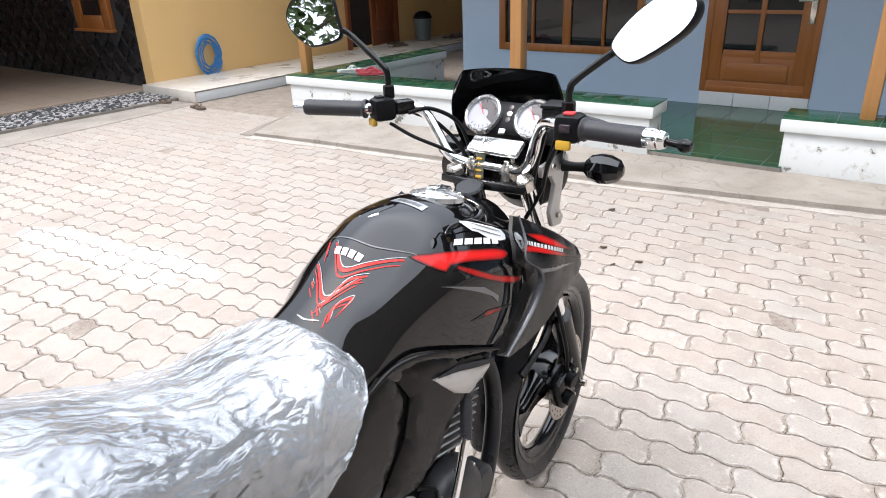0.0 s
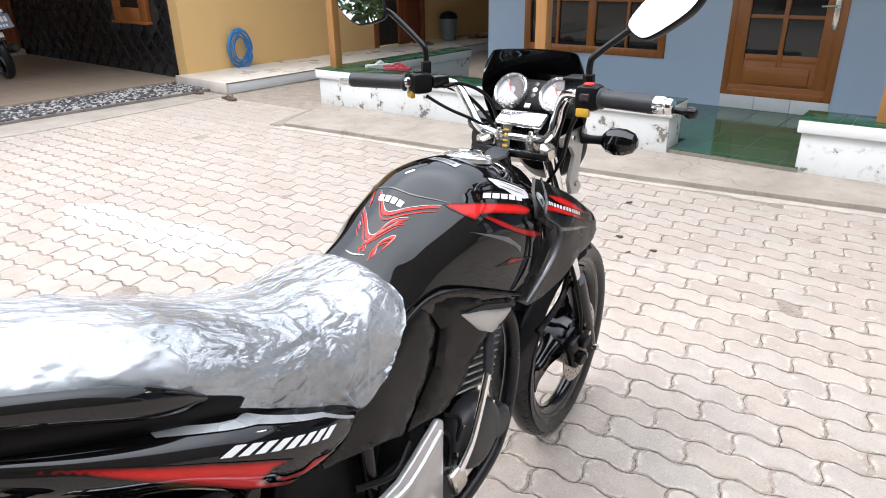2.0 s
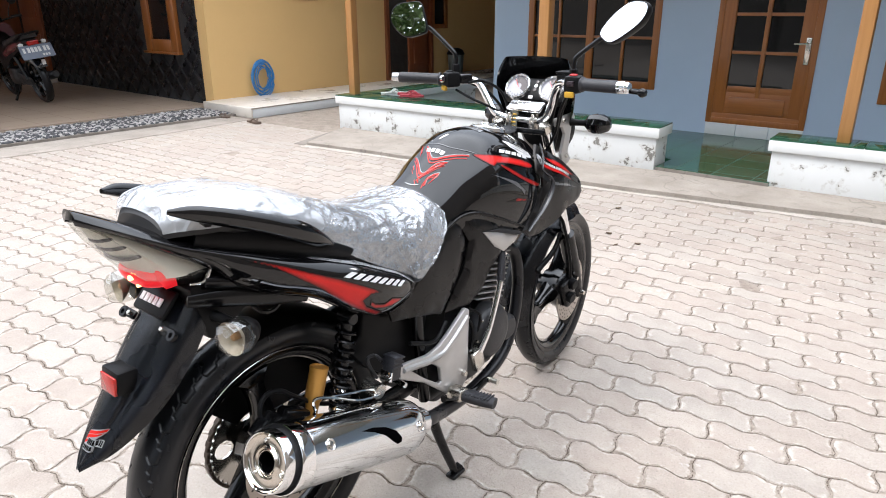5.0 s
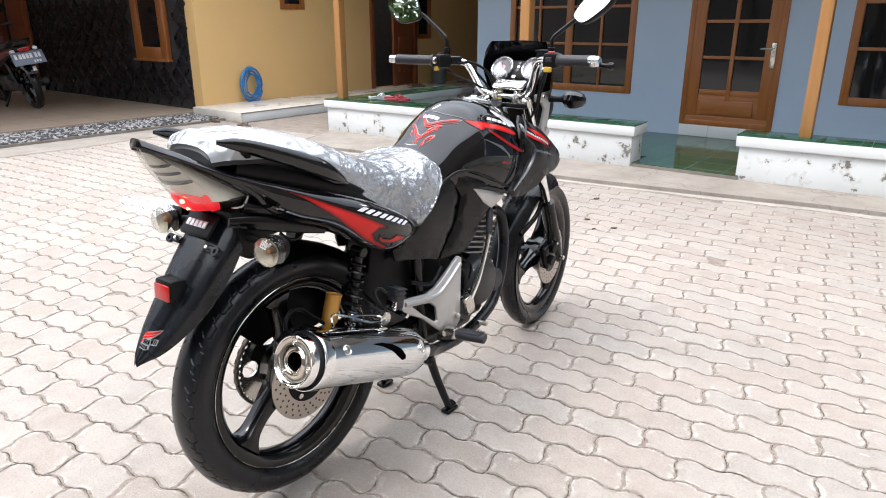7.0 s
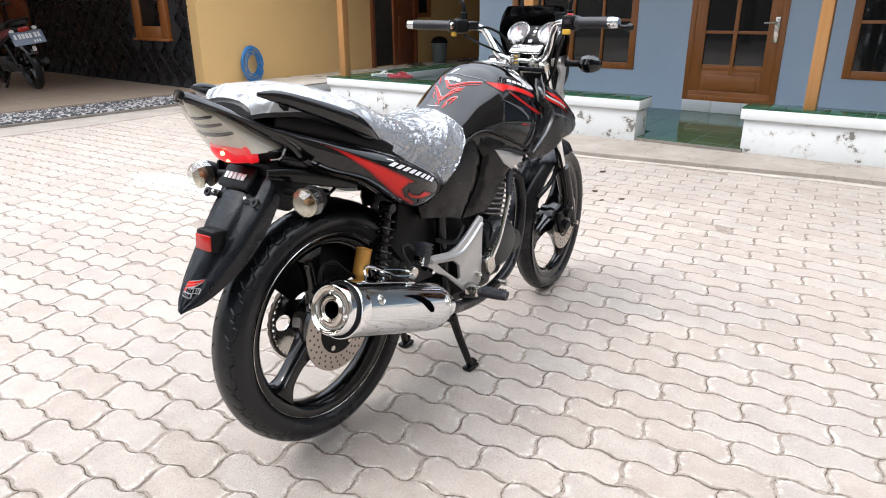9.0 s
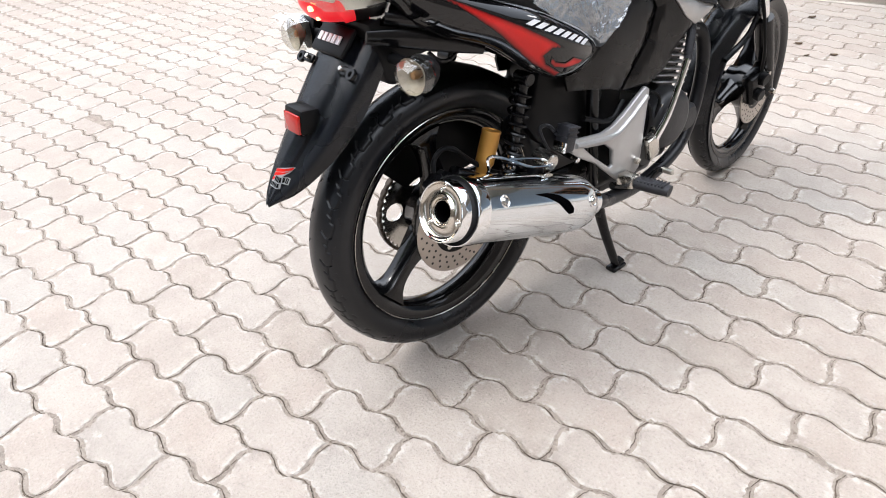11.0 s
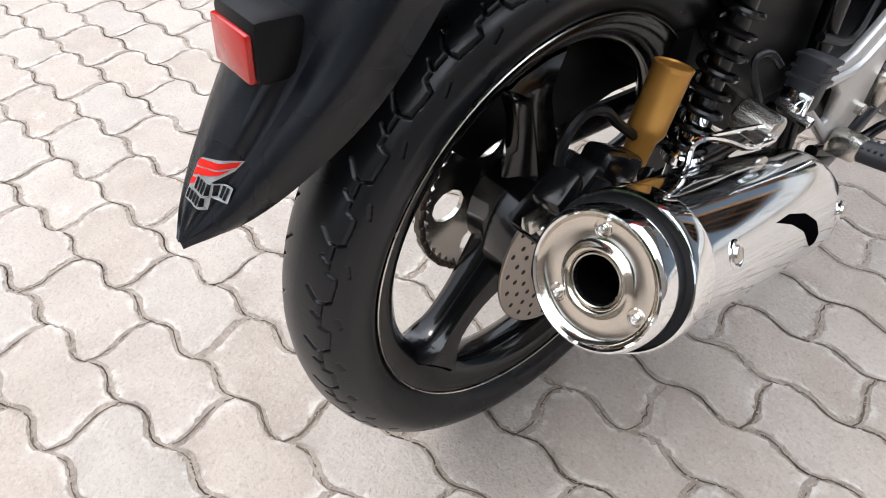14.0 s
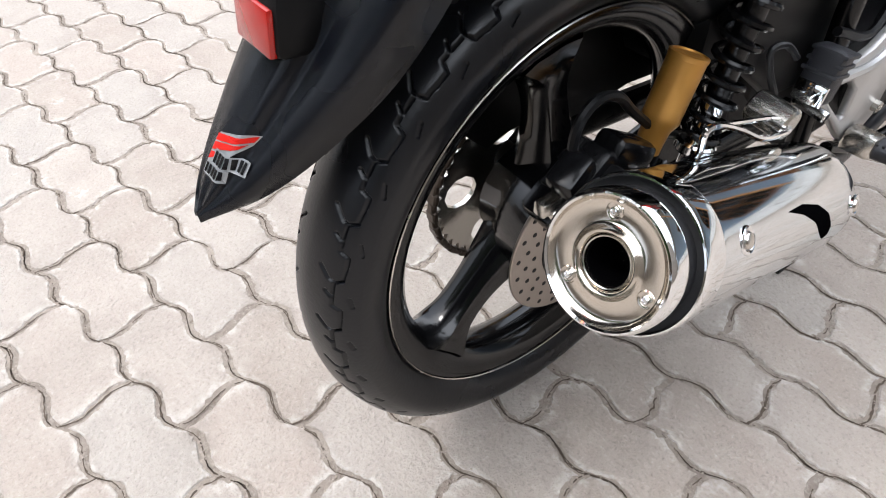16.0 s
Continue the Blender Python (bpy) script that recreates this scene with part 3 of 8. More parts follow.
def panel(outline, depth, thick=0.004, step=0.02, round_edge=0.006, side=-1, smooth=0, holes=()):
    """A moulded sheet: outline in x and z, its outer face at y = side * depth(x, z), with rounded edges and thickness."""
    poly = [(p.x, p.y) for p in spline([(a, b, 0) for a, b in outline], smooth, True)] if smooth else list(outline)
    vs, fs, loops = fill(poly, step, round_edge, holes)
    bm = bmesh.new()
    top = []
    for v in vs:
        d = min(edge_distance(v, q) for q in loops)
        drop = 0.0
        if round_edge and d < round_edge:
            drop = round_edge * (1 - math.sqrt(max(0.0, 1 - (1 - d / round_edge) ** 2)))
        top.append(bm.verts.new((v.x, side * (depth(v.x, v.y) - drop), v.y)))
    for f in fs:
        bm.faces.new([top[i] for i in f])
    rim = [e for e in bm.edges if e.is_boundary]
    ret = bmesh.ops.extrude_edge_only(bm, edges=rim)
    for v in ret["geom"]:
        if isinstance(v, bmesh.types.BMVert):
            v.co.y -= side * thick
    return bm


def decal(outline, tree, side=-1, lift=0.0012, step=0.012, smooth=0, soft=0.0):
    """A thin sticker laid on a surface: outline in x and z, pressed on along y."""
    poly = [(p.x, p.y) for p in spline([(a, b, 0) for a, b in outline], smooth, True)] if smooth else list(outline)
    vs, fs, _ = fill(poly, step)
    bm, made = bmesh.new(), []
    spray = bm.verts.layers.float.new("spray") if soft else None
    for v in vs:
        hit = tree.ray_cast(Vector((v.x, side * 1.0, v.y)), Vector((0, -side, 0)))
        made.append(bm.verts.new(hit[0] + hit[1] * lift * (1 if hit[1].y * side > 0 else -1)) if hit[0] is not None else None)
        if soft and made[-1]:
            made[-1][spray] = min(1.0, edge_distance(v, poly) / soft)
    for f in fs:
        if all(made[i] for i in f):
            bm.faces.new([made[i] for i in f])
    for v in [v for v in bm.verts if not v.link_faces]:
        bm.verts.remove(v)
    return bm


def plate(outline, y0, y1, bev=0.002, holes=()):
    """A flat plate cut to an outline in x and z, between y0 and y1."""
    vs, fs, _ = fill(list(outline), 9.0, 0.0, holes)
    bm = bmesh.new()
    a = [bm.verts.new((v.x, y0, v.y)) for v in vs]
    faces = [bm.faces.new([a[i] for i in f]) for f in fs]
    ret = bmesh.ops.extrude_face_region(bm, geom=faces)
    for v in ret["geom"]:
        if isinstance(v, bmesh.types.BMVert):
            v.co.y = y1
    bmesh.ops.recalc_face_normals(bm, faces=bm.faces)
    bmesh.ops.dissolve_limit(bm, angle_limit=radians(1), verts=bm.verts, edges=bm.edges)
    if bev:
        bmesh.ops.bevel(bm, geom=[e for e in bm.edges if e.calc_face_angle(0) > 0.6], offset=bev, segments=2, affect="EDGES", profile=0.5)
    return bm

BIKE = pose(-0.7002, 0.2148, 0.0, 0, 0, 91.45)


# ---------------------------------------------------------------- the motorcycle
# local axes: x ahead, y to its own left, z up; the rear axle stands over the origin
CY = 0.014
bike = empty("motorcycle", BIKE, "black and red motorcycle on its centre stand, seat wrapped in plastic", "motorcycle")


def bp(name, bm, material, parent=None, label="", dy=CY, smooth=40.0):
    """A part of the motorcycle, moved to its middle plane."""
    if dy:
        bmesh.ops.translate(bm, vec=(0, dy, 0), verts=bm.verts)
    return part(name, bm, material, parent or bike, label, smooth)


def tread_depth(s, a, period):
    """Depth of the tread at s along and a across the tyre's crown: a stepped zigzag, branches and short sipes."""
    lines = []
    for side, shift in ((-1, -0.28), (1, 0.22)):
        for pts in (((-.07, .0345), (.38, .0345), (.45, .0435), (.87, .0425), (.93, .0345)), ((.93, .0345), (.90, .028), (.74, .018)), ((.24, .0345), (.14, .026)), ((.18, .0500), (.36, .0540))):
            for p, q in zip(pts, pts[1:]):
                for turn in (-1, 0, 1):
                    lines.append(((p[0] + shift + turn) * period, p[1] * side, (q[0] + shift + turn) * period, q[1] * side))
    best = np.full(s.shape, 9.0)
    for x0, y0, x1, y1 in lines:
        dx, dy = x1 - x0, y1 - y0
        t = np.clip(((s - x0) * dx + (a - y0) * dy) / (dx * dx + dy * dy), 0, 1)
        best = np.minimum(best, np.hypot(s - x0 - t * dx, a - y0 - t * dy))
    return 0.0040 * np.clip(1.7 - best / 0.00110, 0, 1)


def tyre_mesh(rim_r, R, T, repeats, fine, w):
    """A tyre with its tread cut into the rubber, round the y axis."""
    f = rim_r
    half = [(f - 0.004, -w * 0.88), (f + 0.0125, -w * 0.92), (f + 0.0160, -w * 1.02), (f + 0.023, -T * 0.84), (f + 0.034, -T * 0.96), (f + 0.048, -T), (R - 0.024, -T * 0.92), (R - 0.012, -T * 0.74), (R - 0.004, -T * 0.45), (R, 0)]
    prof = np.array([(p.x, p.y) for p in spline([(p, q, 0) for p, q in half + [(p, -q) for p, q in reversed(half[:-1])]], 40)])
    run = np.concatenate([[0], np.cumsum(np.hypot(*np.diff(prof, axis=0).T))])
    run -= run[-1] / 2
    crown = 0.062 * T / 0.052
    marks = np.concatenate([np.linspace(run[0], -crown, 12)[:-1], np.linspace(-crown, crown, fine), np.linspace(crown, run[-1], 12)[1:]])
    r, y = np.interp(marks, run, prof[:, 0]), np.interp(marks, run, prof[:, 1])
    period, steps = 2 * math.pi * R / repeats, int(fine * 0.50)
    s = np.arange(steps) * period / steps
    k = 0.052 / T
    depth = np.tile(tread_depth(s[:, None] + 0 * marks[None, :], (marks * k)[None, :] + 0 * s[:, None], period), (repeats, 1))
    depth[:, np.abs(marks) > crown] = 0
    ang = 2 * math.pi * np.arange(steps * repeats) / (steps * repeats)
    rr = r[None, :] - depth
    co = np.stack([rr * np.cos(ang)[:, None], 0 * rr + y[None, :], rr * np.sin(ang)[:, None]], -1).reshape(-1, 3)
    n, m = len(ang), len(marks)
    u, v = np.meshgrid(np.arange(n), np.arange(m - 1), indexing="ij")
    nxt = (u + 1) % n
    quads = np.stack([u * m + v, nxt * m + v, nxt * m + v + 1, u * m + v + 1], -1).reshape(-1, 4)
    me = bpy.data.meshes.new("tyre")
    me.from_pydata(co.tolist(), [], quads.tolist())
    bm = bmesh.new()
    bm.from_mesh(me)
    bpy.data.meshes.remove(me)
    bm.normal_update()
    bm.faces.ensure_lookup_table()
    probe = bm.faces[m // 2]
    if probe.normal.dot(probe.calc_center_median()) < 0:
        bmesh.ops.reverse_faces(bm, faces=bm.faces)
    return bm


def wheel(name, at, tyre_r, tyre_w, rim_r, spokes, phase, tyre_mat, slant, label, parent=None, repeats=24, fine=70, hub=0.056, yaw=0.0, rim_w=0.026):
    """A cast wheel: black rim with broad spokes and hub, and its tyre; built round the axle."""
    turn = pose(0, 0, 0, 90, 0, 0)
    h = tyre_w
    f = rim_r
    w = rim_w
    lip = [(f - 0.024, -w * 0.22), (f - 0.020, -w * 0.50), (f - 0.0075, -w + 0.0050), (f + 0.0095, -w), (f + 0.0122, -w + 0.0006), (f + 0.0128, -w + 0.0026), (f + 0.008, -w + 0.0044), (f - 0.006, -w * 0.72)]
    bm = lathe(lip + [(r, -y) for r, y in reversed(lip)], turn, 96, closed=True)
    ob = part(name, bm, "rim", parent or bike, label)
    ob.matrix_basis = pose(*at, 0, 0, yaw)
    part("hub", lathe([(0.0, -0.058), (0.034, -0.058), (0.036, -0.046), (hub, -0.038), (hub + 0.004, -0.010), (hub + 0.018, 0.012), (hub + 0.018, 0.050), (0.040, 0.056), (0.0, 0.058)], turn, 36), "rim", ob)
    if hub > 0.058:
        for s in (-1, 1):
            part("rim_edge", lathe([(f + 0.0112, s * (w + 0.0016)), (f + 0.0122, s * (w + 0.0026)), (f + 0.0132, s * (w + 0.0016)), (f + 0.0122, s * (w - 0.0010))], turn, 96, closed=True), "dull_chrome", ob, "thin bright line round the rim")
    for i in range(spokes):
        a = radians(phase) + 2 * math.pi * i / spokes
        rows = []
        for r, wide, t in (((0.035, 0.046, 0.038), (0.075, 0.036, 0.030), (0.125, 0.0265, 0.023), (0.17, 0.026, 0.023), (f - 0.040, 0.036, min(0.028, rim_w * 0.8)), (f - 0.019, 0.066, rim_w * 0.80))):
            ang = a - slant * (1 - r / f)
            c, s = Vector((math.cos(ang), 0, math.sin(ang))), Vector((-math.sin(ang), 0, math.cos(ang)))
            ring = [(wide * p, t * q) for p, q in ((1, -0.5), (0.70, -1), (0.35, -0.86), (-0.35, -0.86), (-0.70, -1), (-1, -0.5), (-1, 0.5), (-0.55, 1), (0.55, 1), (1, 0.5))]
            rows.append([c * r + s * p * 0.8 + Vector((0, q, 0)) for p, q in ring])
        bm = bmesh.new()
        grid(bm, [list(x) for x in zip(*[spline(col, 3) for col in zip(*rows)])], wrap=True)
        part("spoke", bm, "rim", ob)
    part("tyre", tyre_mesh(f, tyre_r, tyre_w, repeats, fine, w), tyre_mat, ob, "black rubber tyre with a zigzag tread", 50)
    return ob


def brake_disc(parent, y, r, mat_name="disc", n=24):
    turn = pose(0, y, 0, 90, 0, 0)
    ob = part("brake_disc", lathe([(r * 0.55, -0.002), (r - 0.001, -0.002), (r, -0.001), (r, 0.001), (r - 0.001, 0.002), (r * 0.55, 0.002)], turn, 64, closed=True), mat_name, parent, "drilled steel brake disc")
    # dark studs set proud: the shade of the drilled holes as colour
    bm = bmesh.new()
    for i in range(n):
        for k, rr in enumerate((0.69, 0.80, 0.91)):
            a = 2 * math.pi * (i + k * 0.34) / n
            p = Vector((math.cos(a) * r * rr, y, math.sin(a) * r * rr))
            rod(p - Vector((0, 0.0026, 0)), p + Vector((0, 0.0026, 0)), 0.0031, 8, 0.0004, bm)
    part("hole_shade_dots", bm, "dark", ob)
    for i in range(5):
        a = 2 * math.pi * i / 5 + 0.3
        p = Vector((math.cos(a) * r * 0.46, y, math.sin(a) * r * 0.46))
        part("carrier_bolt", rod(p - Vector((0, 0.008, 0)), p + Vector((0, 0.006, 0)), 0.008, 6, 0.001), "dull_chrome", ob)
    part("carrier", lathe([(0.02, -0.003), (r * 0.58, -0.003), (r * 0.58, 0.003), (0.02, 0.003)], turn, 40, closed=True), "matte_black", ob)
    return ob


REAR = wheel("rear_wheel", (0, 0, 0.349), 0.3186, 0.052, 0.235, 3, -138, "tyre", 0.2, "gloss black cast rear wheel with three spokes", repeats=32, fine=108, hub=0.066, rim_w=0.0355)
FRONT = wheel("front_wheel", (1.312, 0.004, 0.2985), 0.2985, 0.0365, 0.234, 3, 188, "tyre_front", 0.1, "gloss black cast front wheel with three spokes", repeats=26, fine=44, yaw=5.5)
brake_disc(REAR, -0.066, 0.112)
brake_disc(FRONT, -0.060, 0.118)

# sprocket and chain on the left of the rear wheel
sp = bmesh.new()
teeth = 42
ring = []
for i in range(teeth * 2):
    a = math.pi * i / teeth
    r = 0.114 if i % 2 else 0.106
    ring.append((math.cos(a) * r, math.sin(a) * r))
holes = []
for k in range(5):
    a = 2 * math.pi * k / 5 + 0.5
    holes.append([(math.cos(a) * 0.077 + 0.022 * math.cos(b) * 1.1, math.sin(a) * 0.077 + 0.022 * math.sin(b)) for b in (2 * math.pi * j / 10 for j in range(10))])
sprocket = bp("sprocket", plate(ring, 0.060, 0.066, 0.0, holes), "dull_chrome", REAR, "bare steel rear sprocket", 0)
bm = bmesh.new()
links = []
for i in range(30):
    a = math.pi / 2 + math.pi * i / 29
    links.append(Vector((math.cos(a) * 0.117, 0.063, math.sin(a) * 0.117)))
for s in (1, -1):
    n = 40
    for i in range(1, n):
        t = i / n
        links.append(Vector((0.60 * t, 0.063, s * (0.117 * (1 - t) + 0.036 * t) - 0.02 * t)))
for i, p in enumerate(links):
    d = Vector((-p.z, 0, p.x)) if i < 30 else Vector((1, 0, 0))
    a = math.degrees(math.atan2(d.z, d.x))
    box((0.0155, 0.016 if i % 2 else 0.011, 0.0085), p, 0.002, (0, -a, 0), bm, 1)
bp("drive_chain", bm, "chain", REAR, "oily drive chain", 0)
bp("axle_nut", merge(rod((0, -0.085, 0), (0, -0.108, 0), 0.013, 6, 0.001), rod((0, -0.07, 0), (0, -0.116, 0), 0.008, 12)), "dull_chrome", REAR, "", 0)

arc = [(0.250 * math.cos(radians(d)), 0.349 + 0.250 * math.sin(radians(d))) for d in range(132, 24, -8)] + [(0.42, 0.455), (0.42, 0.390), (0.20, 0.408), (0.125, 0.398), (0.065, 0.398)] + [(0.074 * math.cos(radians(d)), 0.349 + 0.074 * math.sin(radians(d))) for d in range(66, 132, 10)]
bp("chain_guard", plate(arc, 0.0525, 0.0555, 0.0005), "matte_black", None, "black chain guard", 0)

# swing arm, its brake caliper and hose
swing = bp("swing_arm", tube([(0.02, -0.085, 0.352), (0.20, -0.082, 0.345), (0.43, -0.075, 0.33)], 0.02, 10, flat_by=(0.65, 1.25)), "frame_black", None, "black box-section swing arm")
tube_bm = tube([(0.02, 0.088, 0.352), (0.20, 0.085, 0.345), (0.43, 0.078, 0.33)], 0.02, 10, flat_by=(0.65, 1.25))
bp("arm", tube_bm, "frame_black", swing, "", 0)
cal = bp("rear_caliper", box((0.092, 0.050, 0.062), (-0.060, -0.092, 0.452), 0.010, (0, -38, 0)), "frame_black", None, "black rear brake caliper", 0)
bp("caliper_half", box((0.075, 0.020, 0.050), (-0.058, -0.124, 0.452), 0.007, (0, -38, 0)), "matte_black", cal, "", 0)
for q in ((-0.078, 0.436), (-0.042, 0.468)):
    bp("piston_cover", rod((q[0], -0.130, q[1]), (q[0], -0.139, q[1]), 0.0135, 16, 0.002), "frame_black", cal, "", 0)
bp("pad_pin", merge(rod((-0.108, -0.106, 0.462), (-0.086, -0.118, 0.424), 0.0065, 8), box((0.026, 0.014, 0.016), (-0.110, -0.104, 0.468), 0.003)), "dull_chrome", cal, "", 0)
bp("caliper_bracket", plate([(-0.095, 0.470), (-0.050, 0.505), (0.020, 0.455), (0.075, 0.392), (0.060, 0.345), (0.010, 0.330), (-0.025, 0.360), (-0.030, 0.415)], -0.086, -0.076, 0.002), "matte_black", cal, "", 0)
bp("caliper_cap", box((0.040, 0.030, 0.026), (-0.095, -0.112, 0.500), 0.006, (0, -25, 10)), "frame_black", cal, "", 0)
bp("caliper_arm", box((0.070, 0.036, 0.052), (-0.008, -0.098, 0.468), 0.008, (0, 30, 0)), "frame_black", cal, "", 0)
bp("arm_bolt", rod((-0.004, -0.112, 0.462), (-0.004, -0.124, 0.461), 0.007, 6), "dull_chrome", cal, "", 0)
bp("brake_hose", tube([(-0.080, -0.102, 0.470), (-0.085, -0.101, 0.522), (-0.077, -0.100, 0.546), (-0.056, -0.099, 0.556), (-0.026, -0.097, 0.545), (0.010, -0.092, 0.512), (0.09, -0.084, 0.45), (0.20, -0.080, 0.40)], 0.0052, 8), "matte_black", None, "black rear brake hose", 0)
bp("hose_fitting", rod((-0.080, -0.102, 0.466), (-0.082, -0.102, 0.500), 0.0085, 10), "dull_chrome", None, "", 0)

# ------- fuel tank
TANK = [(0.465, [(0, .832), (.05, .826), (.085, .803), (.103, .775), (.104, .752), (.07, .74)]), (0.53, [(0, .872), (.05, .860), (.086, .825), (.113, .785), (.116, .748), (.08, .732)]),
        (0.59, [(0, .912), (.05, .900), (.092, .868), (.124, .818), (.128, .735), (.09, .718)]), (0.65, [(0, .945), (.056, .930), (.098, .895), (.134, .838), (.139, .722), (.10, .702)]),
        (0.71, [(0, .961), (.062, .947), (.108, .910), (.144, .848), (.150, .708), (.11, .69)]), (0.80, [(0, .959), (.066, .944), (.117, .902), (.154, .838), (.160, .692), (.12, .675)]),
        (0.90, [(0, .936), (.062, .922), (.111, .882), (.150, .822), (.156, .685), (.12, .67)]), (0.985, [(0, .905), (.05, .895), (.090, .860), (.122, .810), (.126, .70), (.10, .69)])]
tank_bm = skin(TANK, 8, 6)
bmesh.ops.translate(tank_bm, vec=(0, CY, 0), verts=tank_bm.verts)
bmesh.ops.recalc_face_normals(tank_bm, faces=tank_bm.faces)
TANK_TREE = BVHTree.FromBMesh(tank_bm)
tank = part("fuel_tank", tank_bm, "gloss_black", bike, "gloss black fuel tank with red and silver decals", 60)
cap_at = pose(0.845, CY - 0.010, 0.949, 0, 12, 0)
cap = part("filler_cap", lathe([(0, 0.009), (0.028, 0.009), (0.034, 0.006), (0.047, 0.004), (0.051, 0.001), (0.052, -0.008)], cap_at, 40), "cap_white", tank, "pale filler cap")
part("cap_flap", box((0.05, 0.026, 0.010), (0, 0, 0), 0.004), "chrome", cap).matrix_basis = cap_at @ pose(0.005, 0, 0.011)
for i in range(6):
    a = 2 * math.pi * i / 6
    part("cap_bolt", rod((0, 0, 0), (0, 0, 0.004), 0.004, 8), "dull_chrome", cap).matrix_basis = cap_at @ pose(0.041 * math.cos(a), 0.041 * math.sin(a), 0.004)

# ------- seat and its wrapping
SEAT = [(-.205, [(0, .950), (.045, .946), (.072, .934), (.078, .920)]), (-.185, [(0, .968), (.058, .963), (.092, .946), (.098, .924)]), (-.15, [(0, .974), (.068, .968), (.106, .948), (.112, .922)]), (-.06, [(0, .968), (.076, .961), (.119, .938), (.125, .910)]),
        (.05, [(0, .938), (.078, .929), (.126, .900), (.134, .862)]), (.15, [(0, .898), (.08, .888), (.132, .855), (.142, .795)]), (.24, [(0, .862), (.08, .851), (.132, .815), (.146, .742)]),
        (.32, [(0, .843), (.075, .832), (.128, .795), (.148, .700)]), (.37, [(0, .842), (.074, .833), (.130, .795), (.152, .672)]), (.43, [(0, .845), (.074, .837), (.126, .802), (.148, .705)]), (.475, [(0, .848), (.068, .840), (.114, .808), (.136, .748)]), (.505, [(0, .838), (.054, .830), (.096, .802), (.118, .768)])]
inner = [(x, [(y * 0.955, z - 0.010) for y, z in half]) for x, half in SEAT]
seat = bp("seat", skin(inner, 5, 5), "seat_vinyl", None, "black vinyl dual seat")
rows = skin_rows(SEAT, 16, 22)
bm = bmesh.new()
vs = grid(bm, rows)
bm.normal_update()
moves = []
for i, r in enumerate(vs):
    for j, v in enumerate(r):
        x, y, z = v.co
        u = noise.noise(Vector((x * 13 + y * 7, y * 17 - x * 10, z * 14)))
        w = noise.noise(Vector((x * 30 - y * 20, y * 38 + x * 14, z * 34 + 3.0)))
        crease = (1 - abs(u)) ** 8 * 0.0044 + (1 - abs(w)) ** 7 * 0.0010 + 0.003 * noise.noise(Vector((x * 9, y * 9, z * 9)))
        dx, dz = x - 0.372, z - 0.640
        far = math.hypot(dx, dz)
        if abs(y) > 0.085 and 0.03 < far < 0.30:
            a = math.atan2(dz, -dx) + 0.25 * noise.noise(Vector((x * 8, z * 8, 4.0 + y)))
            crease += (1 - abs(math.sin(a * 5.5))) ** 5 * 0.0060 * min(1.0, (0.30 - far) / 0.12, (far - 0.03) / 0.04)
        low = min(1.0, max(0.15, (abs(y) - 0.02) / 0.06))
        moves.append((v, v.normal * (crease * (0.35 + 0.65 * low))))
for v, d in moves:
    v.co += d if d.z >= 0 or abs(v.co.y) > 0.05 else -d
bp("plastic_wrap", bm, "wrap", seat, "crumpled clear plastic wrapped round the seat", CY, 180)

# ------- tail cowl with side covers
seam = ((-.318, .966, .022, .954), (-.27, .942, .056, .931), (-.20, .906, .084, .884), (-.135, .880, .106, .840), (-.10, .866, .118, .802), (-.04, .843, .142, .768), (.05, .810, .166, .732), (.14, .778, .182, .672), (.22, .742, .184, .634), (.30, .706, .166, .622), (.35, .682, .140, .632), (.385, .662, .118, .648))
COWL = [(x, [(0, s + 0.012), (w * 0.62, s + 0.010), (w * 0.90, s + 0.002), (w, s - 0.25 * (s - lo)), (w * 0.97, s - 0.6 * (s - lo)), (w * 0.80, lo), (w * 0.55, lo + 0.006)]) for x, s, w, lo in seam]
cowl_bm = skin(COWL, 6, 4)
bmesh.ops.translate(cowl_bm, vec=(0, 0.004, 0), verts=cowl_bm.verts)
bmesh.ops.recalc_face_normals(cowl_bm, faces=cowl_bm.faces)
COWL_TREE = BVHTree.FromBMesh(cowl_bm)
cowl = part("tail_cowl", cowl_bm, "gloss_black", bike, "gloss black tail cowl and side covers with red flames", 60)

# grab rails beside the seat
for s in (-1, 1):
    rail = bp("grab_rail", tube([(-0.209, s * 0.108, 0.965), (-0.165, s * 0.125, 0.955), (-0.06, s * 0.142, 0.917), (0.02, s * 0.150, 0.881), (0.072, s * 0.145, 0.850), (0.118, s * 0.136, 0.824)], [0.004, 0.012, 0.016, 0.018, 0.014, 0.004], 14, flat_by=(0.90, 1.15)), "gloss_black", None, "gloss black moulded grab rail")
    bp("rail_stay", tube([(-0.15, s * 0.115, 0.945), (-0.12, s * 0.085, 0.905)], 0.012, 8), "matte_black", rail)
for s in (-1, 1):
    bp("under_seat_trim", tube([(-0.16, s * 0.095, 0.905), (-0.05, s * 0.120, 0.872), (0.08, s * 0.134, 0.822), (0.18, s * 0.136, 0.778), (0.26, s * 0.130, 0.742)], [0.010, 0.014, 0.016, 0.014, 0.006], 8, flat_by=(0.6, 1.5)), "matte_black")

# ------- tail lamp
LAMP = [(.954, -.319, .022, -.302), (.920, -.300, .050, -.246), (.885, -.274, .064, -.198), (.860, -.254, .074, -.160), (.838, -.238, .082, -.118), (.822, -.226, .070, -.135)]


